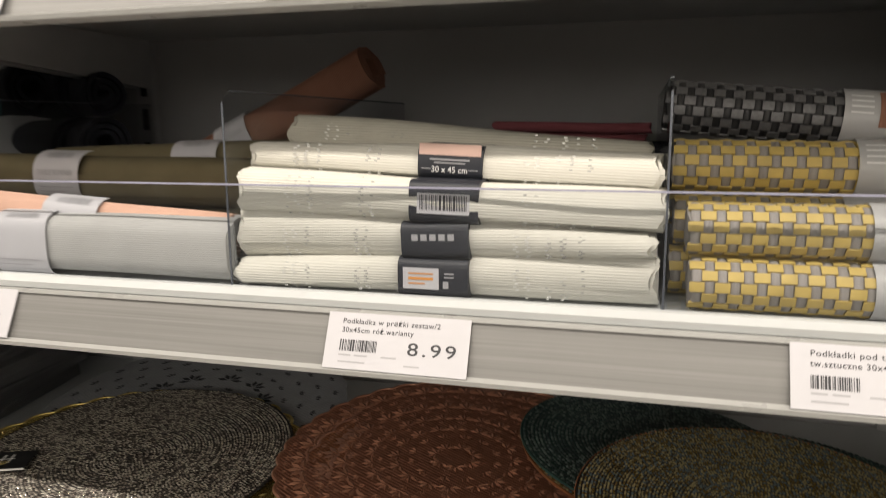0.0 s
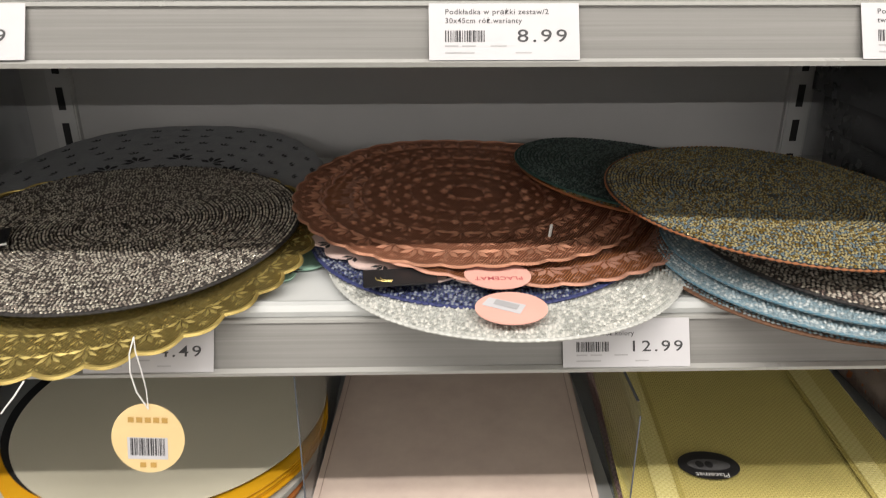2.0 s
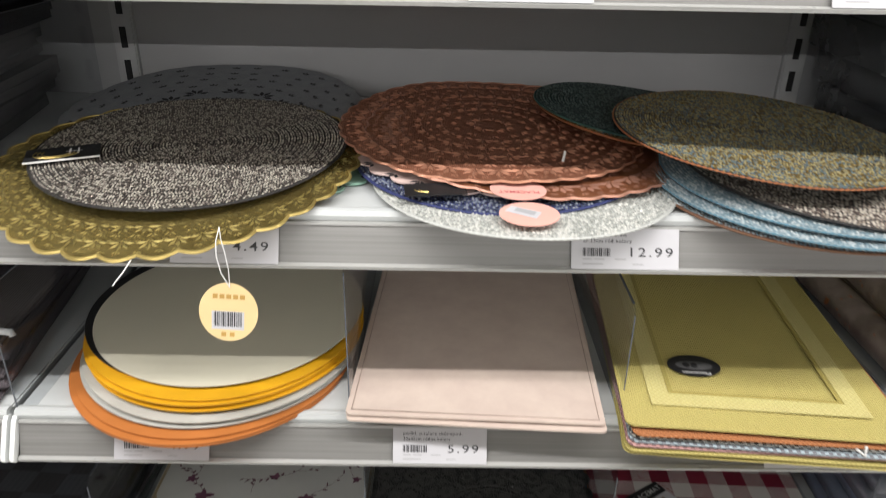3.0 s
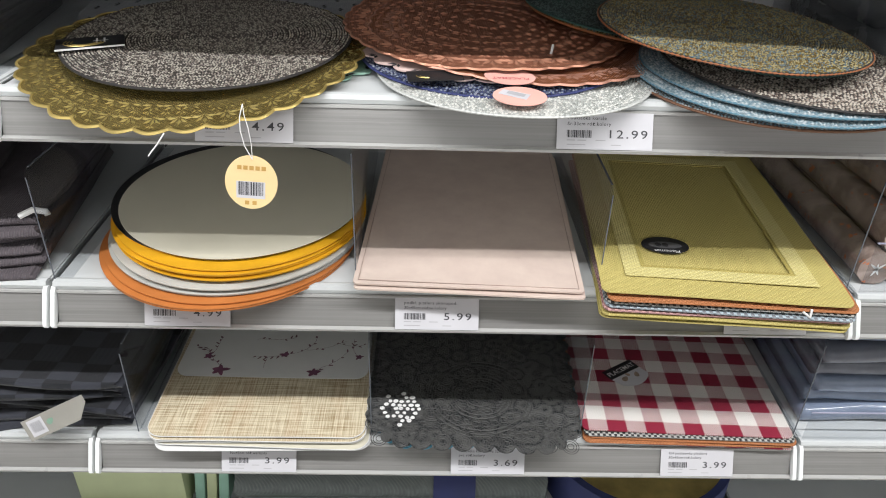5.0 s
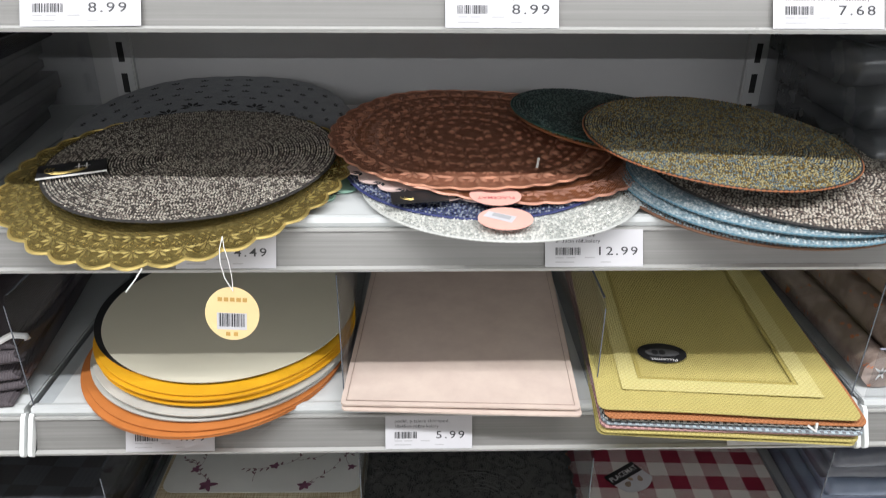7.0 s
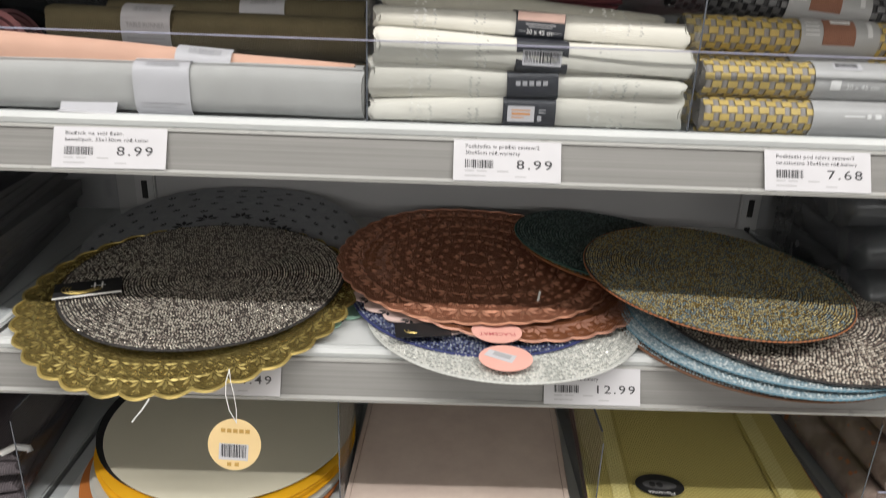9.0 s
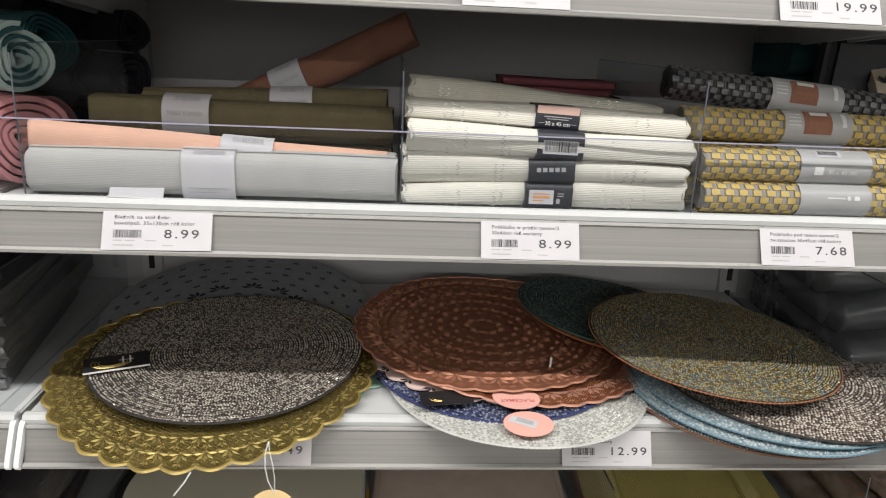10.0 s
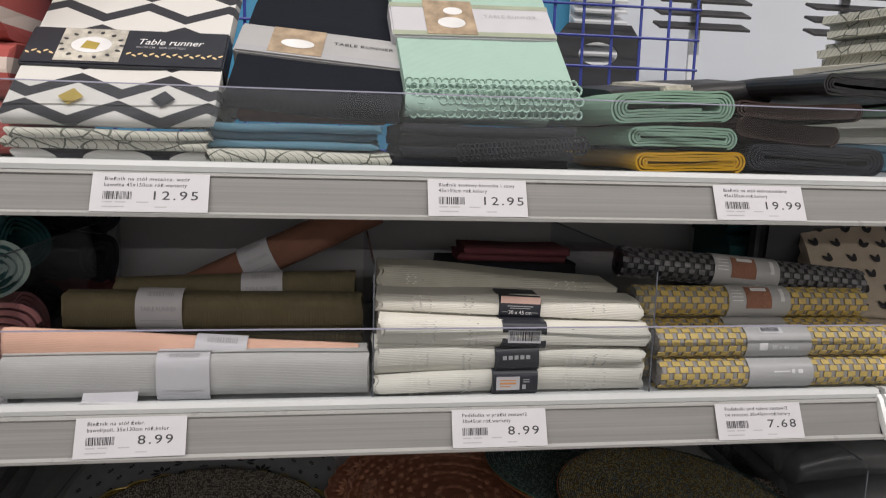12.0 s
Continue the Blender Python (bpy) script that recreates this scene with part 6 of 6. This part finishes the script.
for cx in (1.185, 1.56):
    t = thing("black_louvre_stack", pose(cx, 0.92, 1.79), "stack of black louvred boards hanging on the far display", "louvre", "black louvred boards")
    for k in range(12):
        part("slat", prism([(-0.030, 0.0), (-0.032, 0.005), (0.012, 0.024), (0.016, 0.019)], -0.108, 0.108), M["slat_black"], t).location = (0, 0, 0.029 * k)
    part("back_strip", box(-0.012, 0.012, 0.020, 0.028, -0.238, 0.36), M["slat_white"], t, "white hanging strip")
M["tub"] = plain("black_plastic_tub", (0.02, 0.021, 0.026), 0.35, vary=0.1)
t = thing("plastic_tub", pose(0.835, 0.60, 1.42), "black plastic tub with a cut-out handle", "tub")
vs = []
bm = bmesh.new()
outer = [(-0.075, 0.0), (0.070, 0.0), (0.078, 0.30), (0.060, 0.325), (-0.060, 0.325), (-0.080, 0.30)]
hole = [(0.036 * math.cos(u) * (1.0 if abs(math.cos(u)) < 0.7 else 1.05), 0.272 + 0.021 * math.sin(u)) for u in [math.tau * k / 24 for k in range(24)]]
for y in (0.0, 0.004):
    ov = [bm.verts.new((x, y, z)) for x, z in outer]
    hv = [bm.verts.new((x, y, z)) for x, z in hole]
    edges = [bm.edges.new((a, b)) for a, b in zip(ov, ov[1:] + ov[:1])] + [bm.edges.new((a, b)) for a, b in zip(hv, hv[1:] + hv[:1])]
    bmesh.ops.triangle_fill(bm, edges=edges, use_beauty=True)
part("front_wall", bm, M["tub"], t)
part("body", box(-0.074, 0.069, 0.005, 0.20, -0.02, 0.235, 0.01), M["tub"], t)
solid("small_box", box(-0.045, 0.030, -0.02, 0.02, 0.0, 0.10, 0.002), M["paper"], "small white printed carton behind the grid", "carton", "", pose(0.835, 0.56, 1.50))
solid("display_shelf", box(-0.4, 2.0, 0.53, 0.78, 1.40, 1.42, 0.002), M["shelf_white"], "white steel shelf on the far side", "shelf")
solid("display_counter", box(1.0, 1.9, 0.86, 1.2, 0, 1.55, 0.004), M["slat_white"], "white display counter on the far side", "counter")

# ---- the next bay, upper shelves ----
M["pattern_white"] = M["leafy"]
for k, (mm, words) in enumerate((("c_blue", "folded steel blue cloth in a tall pile"), ("c_ecru", "folded ecru cloth in a tall pile"), ("c_green", "folded sage cloth in a tall pile"), ("c_ecru", "folded ecru cloth in a tall pile"), ("leafy", "folded patterned white cloth in a tall pile"), ("leafy", "folded patterned white cloth on top of a pile"))):
    pile(1.330 + 0.016 * (k % 3), 0.20 + 0.006 * (k % 2), 0.27, 0.26, za + 0.002 + 0.041 * k, 0.038, 3, M[mm], words, k * 1.7 + 3, 14 + 6 * (k % 2), 0, 2.6)
pile(-0.062, 0.09, 0.19, 0.26, za + 0.002, 0.30, 5, M["c_redstripe"], "red and white striped cloth pile in clear wrap", 4.8)
# ---- the next bay, shelf b: printed cloths ----
M["c_beige"] = cloth("beige_cotton", (0.55, 0.46, 0.36), "X", 1.3, 0.15)
M["heart_black"] = plain("black_heart_print", (0.03, 0.028, 0.03), 0.8)
ht = thing("folded_textile", pose(1.160, 0.185, zb + 0.030, 48, 0, -6), "beige cotton cloth printed with black hearts", "folded cloth", "folded cloths on the shelves")
part("cloth", folded_geo(0.24, 0.16, 0.030, 2, 4.4), M["c_beige"], ht)
rr = random.Random(5)
part("heart_print", joined([g for i in range(7) for j in range(6) for a in (rr.uniform(0, 1.2),) for g in (leaf(-0.105 + 0.034 * i + 0.015 * (j % 2), 0.012 + 0.026 * j, a + 0.5, 0.015, 0.007, 0.0325), leaf(-0.105 + 0.034 * i + 0.015 * (j % 2), 0.012 + 0.026 * j, a + 1.4, 0.015, 0.007, 0.0327))]), M["heart_black"], ht, kind="stuff")
pile(1.15, 0.12, 0.24, 0.30, zb + 0.002, 0.030, 2, M["c_dark"], "charcoal folded cloth pile", 3.9)
pile(1.10, 0.33, 0.26, 0.12, zb + 0.002, 0.185, 4, M["c_teal"], "dark teal folded cloth standing at the back", 5.9)
solid("black_carrier", box(-0.09, 0.10, -0.02, 0.02, 0, 0.20, 0.012, 3), M["tub"], "black plastic case standing at the back", "case", "", pose(1.075, 0.30, zb + 0.001, 4, 0, 0))

# ---- next bays, shelf c ----
M["bag"] = plain("grey_plastic_wrap", (0.10, 0.104, 0.11), 0.25, vary=0.3, scale=12, grain=120, bump=0.5)
M["c_stone"] = cloth("stone_grey_cotton", (0.20, 0.196, 0.20), "X", 1.4, 0.3)
for k in range(7):
    pile(-0.165 + 0.004 * (k % 3), 0.055 + 0.008 * (k % 2), 0.25, 0.33, zc + 0.002 + 0.024 * k, 0.0235, 2, M["c_stone"] if k < 5 else M["c_dark"], "stone grey cotton cloth folded in a pile" if k < 5 else "charcoal cotton cloth on a folded pile", k * 2.3, 9 - 2 * (k % 3))
for k in range(4):
    solid("wrapped_textile", folded_geo(0.26, 0.30, 0.050, 1, k + 0.4, 30, 0.012), M["bag"], "dark textile wrapped in clear plastic", "wrapped textile", "", pose(1.132 + 0.006 * (k % 2), 0.12 + 0.03 * k, zc + 0.004 + 0.047 * k, 0, -2, -3), True, "plastic-wrapped textiles")

# ---- next bays, shelf d ----
M["c_taupe"] = cloth("taupe_terry", (0.115, 0.10, 0.11), "X", 3.0, 0.5)
for k in range(3):
    pile(-0.150, 0.010 + 0.012 * k, 0.27, 0.36, zd + 0.002 + 0.022 * k, 0.021, 2, M["c_taupe"], "taupe terry cloth folded in a pile", k * 0.4 + 5.5, (8, 12, 5)[k], 0, 2.2)
pile(-0.215, 0.06, 0.24, 0.30, zd + 0.069, 0.10, 2, M["c_taupe"], "taupe terry bundle on the pile", 9.1, 14, 0, 2.2)
solid("plastic_clip", tube([(-0.035, 0.055, zd + 0.0725), (-0.02, 0.06, zd + 0.079), (-0.005, 0.062, zd + 0.076), (-0.003, 0.06, zd + 0.0725)], 0.004, 8), M["plastic_clear"], "white plastic clip on the taupe pile", "clip")
n = Nodes("printed_tissue_in_film")
f = n.noise(26, 4)
g = n.noise(60, 3)
n.bump(n.noise(150, 3), 0.5, 0.002)
col = n.mix(n.ramp(f, 0.4, 0.6), (0.42, 0.33, 0.29), (0.26, 0.19, 0.16))
col = n.mix(n.math("GREATER_THAN", g, 0.66), col, (0.55, 0.18, 0.08))
M["film_roll"] = n.done(col, 0.2, 0, 0.6, 0, 0.4)
for k, (x, z0, r) in enumerate(((1.035, 0.024, 0.023), (1.083, 0.024, 0.023), (1.131, 0.024, 0.023), (1.058, 0.066, 0.023), (1.107, 0.066, 0.023), (1.082, 0.107, 0.022), (1.18, 0.024, 0.023), (1.155, 0.066, 0.023))):
    t = thing("film_wrapped_roll", pose(x, 0.042 + 0.006 * (k % 2), zd + z0, 0, 0, 90 + 1.5 * (k % 3)), "patterned cloth roll in crinkled clear film", "wrapped roll", "film-wrapped rolls")
    part("roll", prism([(r * math.cos(math.tau * j / 18) * (1 + 0.05 * math.sin(j * 2.3 + k)), r * math.sin(math.tau * j / 18) * (1 + 0.04 * math.sin(j * 1.7 + k))) for j in range(18)], 0.004, 0.40, 6), M["film_roll"], t)
    part("film_end", joined([leaf(0.0, 0.0, j * 0.9 + k * 1.3, r * (0.35 + 0.25 * math.sin(j * 2.3 + k)), 0.003, 0.0) for j in range(7)]), M["plastic_clear"], t).matrix_basis = pose(0.003, 0, 0, 0, -90, 0)

# ---- next bays, shelf e ----
n = Nodes("charcoal_check_cotton")
x, y, zz = n.xyz()
fx = n.math("GREATER_THAN", n.math("FRACT", n.math("DIVIDE", n.math("ADD", x, 10.0), 0.075)), 0.5)
fy = n.math("GREATER_THAN", n.math("FRACT", n.math("DIVIDE", n.math("ADD", y, 10.01), 0.075)), 0.5)
f = n.math("ABSOLUTE", n.math("SUBTRACT", fx, fy))
n.bump(n.noise(900, 2), 0.3, 0.001)
M["c_check"] = n.done(n.mix(f, (0.010, 0.011, 0.014), (0.030, 0.032, 0.042)), 0.85, 0, 0.3, 0.2)
for k in range(4):
    pile(-0.105 + 0.005 * (k % 2), 0.018 + 0.010 * (k % 2), 0.29, 0.36, ze + 0.002 + 0.0225 * k, 0.022, 2, M["c_check"], "charcoal checked cotton cloth folded in a pile", k * 0.4 + 0.3, (5, -4, 7, -2)[k], 0, 2.6)
pile(-0.12, 0.19, 0.28, 0.24, ze + 0.093, 0.075, 3, M["c_check"], "charcoal checked cotton cloth high at the back", 4.4, 3, 6)
M["tag_grey"] = plain("grey_tag_card", (0.30, 0.29, 0.26), 0.55, vary=0.06, bump=0.05)
t = thing("card_tag", pose(-0.035, 0.004, ze + 0.046, 72, -2, -6) @ pose(0, 0, 0, 0, 0, 27), "grey card tag with barcode on the checked cloth", "card tag")
part("card", prism([(-0.052, -0.016), (0.030, -0.016), (0.050, 0.004), (0.050, 0.015), (-0.052, 0.015)], 0, 0.0008, 1, lambda a, x, y: (x, y, a)), M["tag_grey"], t)
part("label_patch", quads([(-0.045, -0.020, -0.012, 0.012)], 0.0011), M["paper"], t)
part("barcode", bars(-0.041, -0.024, -0.007, 0.008, 51, 0.0014), M["ink_grey"], t)
lf = leaf(-0.016, -0.002, 0.4, 0.012, 0.008, 0.0012)
part("leaf_print", lf, M["c_green"], t)
M["pack_blue"] = plain("blue_grey_film_pack", (0.24, 0.29, 0.40), 0.18, vary=0.25, scale=14, grain=90, bump=0.35, coat=0.4)
M["pack_grey"] = plain("grey_film_pack", (0.16, 0.17, 0.21), 0.2, vary=0.25, scale=14, grain=90, bump=0.35, coat=0.4)
for k in range(6):
    solid("film_pack", folded_geo(0.27, 0.34, 0.026, 1, k + 0.9, 24, 0.004), M["pack_grey"] if k in (3, 4) else M["pack_blue"], "cloth pack in shiny blue grey film" if k not in (3, 4) else "cloth pack in shiny dark grey film", "film pack", "", pose(1.150 + 0.008 * (k % 3), 0.052 + 0.010 * (k % 2), ze + 0.002 + 0.0285 * k, 0, -1, -2), True, "film-wrapped cloth packs")

# ---- the lowest shelf ----
zf = TOP["f"]
M["lime_card"] = plain("pale_lime_card", (0.56, 0.62, 0.36), 0.5, vary=0.05)
M["wicker"] = plain("brown_wicker", (0.16, 0.08, 0.055), 0.6, vary=0.3, scale=200, grain=300, bump=0.6)
M["emboss"] = foil("grey_green_embossed", (0.20, 0.23, 0.22), (0.15, 0.17, 0.165), 0.5, 0.0, 500, 0.4)
t = thing("gift_carton", pose(-0.025, 0.115, zf, 0, 0, -2), "pale lime open carton with brown wicker coasters", "carton")
for x0, x1, y0, y1 in ((-0.09, 0.09, 0.0, 0.003), (-0.09, 0.09, 0.04, 0.043), (-0.09, -0.087, 0.003, 0.04), (0.087, 0.09, 0.003, 0.04)):
    part("side", box(x0, x1, y0, y1, 0, 0.085), M["lime_card"], t)
for k in range(4):
    v, f = oval(0.0195, 0.017, 0.001, 0.080, 24)
    part("coaster_stack", ([(x - 0.064 + 0.0425 * k, y + 0.0215, z) for x, y, z in v], f), M["wicker"], t)
t = thing("tablecloth_roll", pose(0.150, 0.150, zf + 0.048), "grey green embossed oilcloth roll with navy band", "tablecloth")
part("roll", roll_geo(0.52, 0.047, 0.003, 5, 0.95, 0.5), M["emboss"], t)
part("paper_band", sleeve(0.33, 0.40, 0.0482, 60, 300, 0.95), M["rim_navy"], t, "navy paper band")
for k in range(3):
    solid("slim_carton", box(-0.008, 0.008, 0, 0.20, 0, 0.10, 0.001), M["lime_card"] if k % 2 else M["mint"], "slim upright green carton", "carton", "", pose(0.083 + 0.02 * k, 0.12, zf, 0, 6, 0), False, "slim cartons")
t = thing("round_tray", pose(0.84, 0.20, zf + 0.002, 0, 0, 0), "round gold tray with a raised black rim", "tray")
part("plate", disc(0.150, 0.075, None, 4, 64), M["gold_bright"], t)
v, f = [], []
for i in range(64):
    a = math.tau * i / 64
    for q, z0 in ((0.150, 0.0), (0.163, 0.0), (0.163, 0.085), (0.150, 0.085)):
        v.append((q * math.cos(a), q * math.sin(a), z0))
for i in range(64):
    for j in range(4):
        a, b = i * 4 + j, i * 4 + (j + 1) % 4
        a2, b2 = (i + 1) % 64 * 4 + j, (i + 1) % 64 * 4 + (j + 1) % 4
        f.append((a, b, b2, a2))
part("rim", (v, f), M["rim_navy"], t, "black raised rim")

# ---- tags on the round mats ----
M["tag_pink"] = plain("salmon_card", (0.78, 0.42, 0.36), 0.5, vary=0.04, bump=0.05)
M["tag_ink"] = plain("rose_ink", (0.55, 0.12, 0.14), 0.5)
t = thing("placemat_tag", lean(0.546, 0.030, zc + 0.0222, -0.03, 0.045, 3) @ pose(0, 0, 0, 0, 0, 180), "salmon pink oval card tag sewn to a mat", "card tag", "salmon card tags")
part("card", oval(0.0275, 0.0245, 0, 0.0007), M["tag_pink"], t)
lettering("lettering", "PLACEMAT", 0.0085, M["tag_ink"], t, pose(0, 0.004, 0.0010), 1.05, "CENTER", 0.039)
t = thing("placemat_tag", lean(0.552, -0.020, zc + 0.0175, -0.03, 0.10, 8), "salmon pink oval card tag with barcode patch", "card tag", "salmon card tags")
part("card", oval(0.0280, 0.0225, 0, 0.0007), M["tag_pink"], t)
part("label_patch", ([(-0.022, 0.006, 0.0010), (0.004, -0.010, 0.0010), (0.012, 0.002, 0.0010), (-0.014, 0.016, 0.0010)], [(0, 1, 2, 3)]), M["paper"], t)
part("barcode_patch", ([(-0.013, 0.006, 0.0013), (0.003, -0.004, 0.0013), (0.007, 0.002, 0.0013), (-0.009, 0.012, 0.0013)], [(0, 1, 2, 3)]), M["ink_grey"], t)
t = thing("mat_tag", lean(0.080, 0.096, zc + 0.0290, 0.0, 0.073, 20), "black glossy card tag with gold arcs on the bead mat", "card tag")
part("card", box(-0.038, 0.034, -0.017, 0.018, 0, 0.0015, 0.0005), M["leather_black"], t)
part("white_edge", box(-0.038, 0.034, -0.0185, -0.0173, 0.0, 0.0016), M["white_ink"], t)
part("arc_print", joined([tube([(-0.008 + q * math.cos(u), q * 0.62 * math.sin(u), 0.0018) for u in [2.6 + 0.35 * k for k in range(11)]], 0.0006, 4) for q in (0.014, 0.018, 0.022)]), M["gold_bright"], t)
part("mark_print", quads([(0.004, 0.006, -0.006, 0.010), (0.012, 0.014, -0.006, 0.010), (0.001, 0.017, 0.0012, 0.0026)], 0.0019), M["white_ink"], t)
t = thing("mat_tag", lean(0.466, 0.031, zc + 0.0200, 0.01, 0.04, 6), "black card tag tucked between the mats", "card tag")
part("card", box(-0.030, 0.030, -0.014, 0.016, 0, 0.0012, 0.0004), M["leather_black"], t)
part("arc_print", joined([tube([(-0.004 + q * math.cos(u), q * 0.5 * math.sin(u), 0.0014) for u in [3.0 + 0.3 * k for k in range(6)]], 0.0004, 4) for q in (0.012, 0.016)]), M["gold_bright"], t)
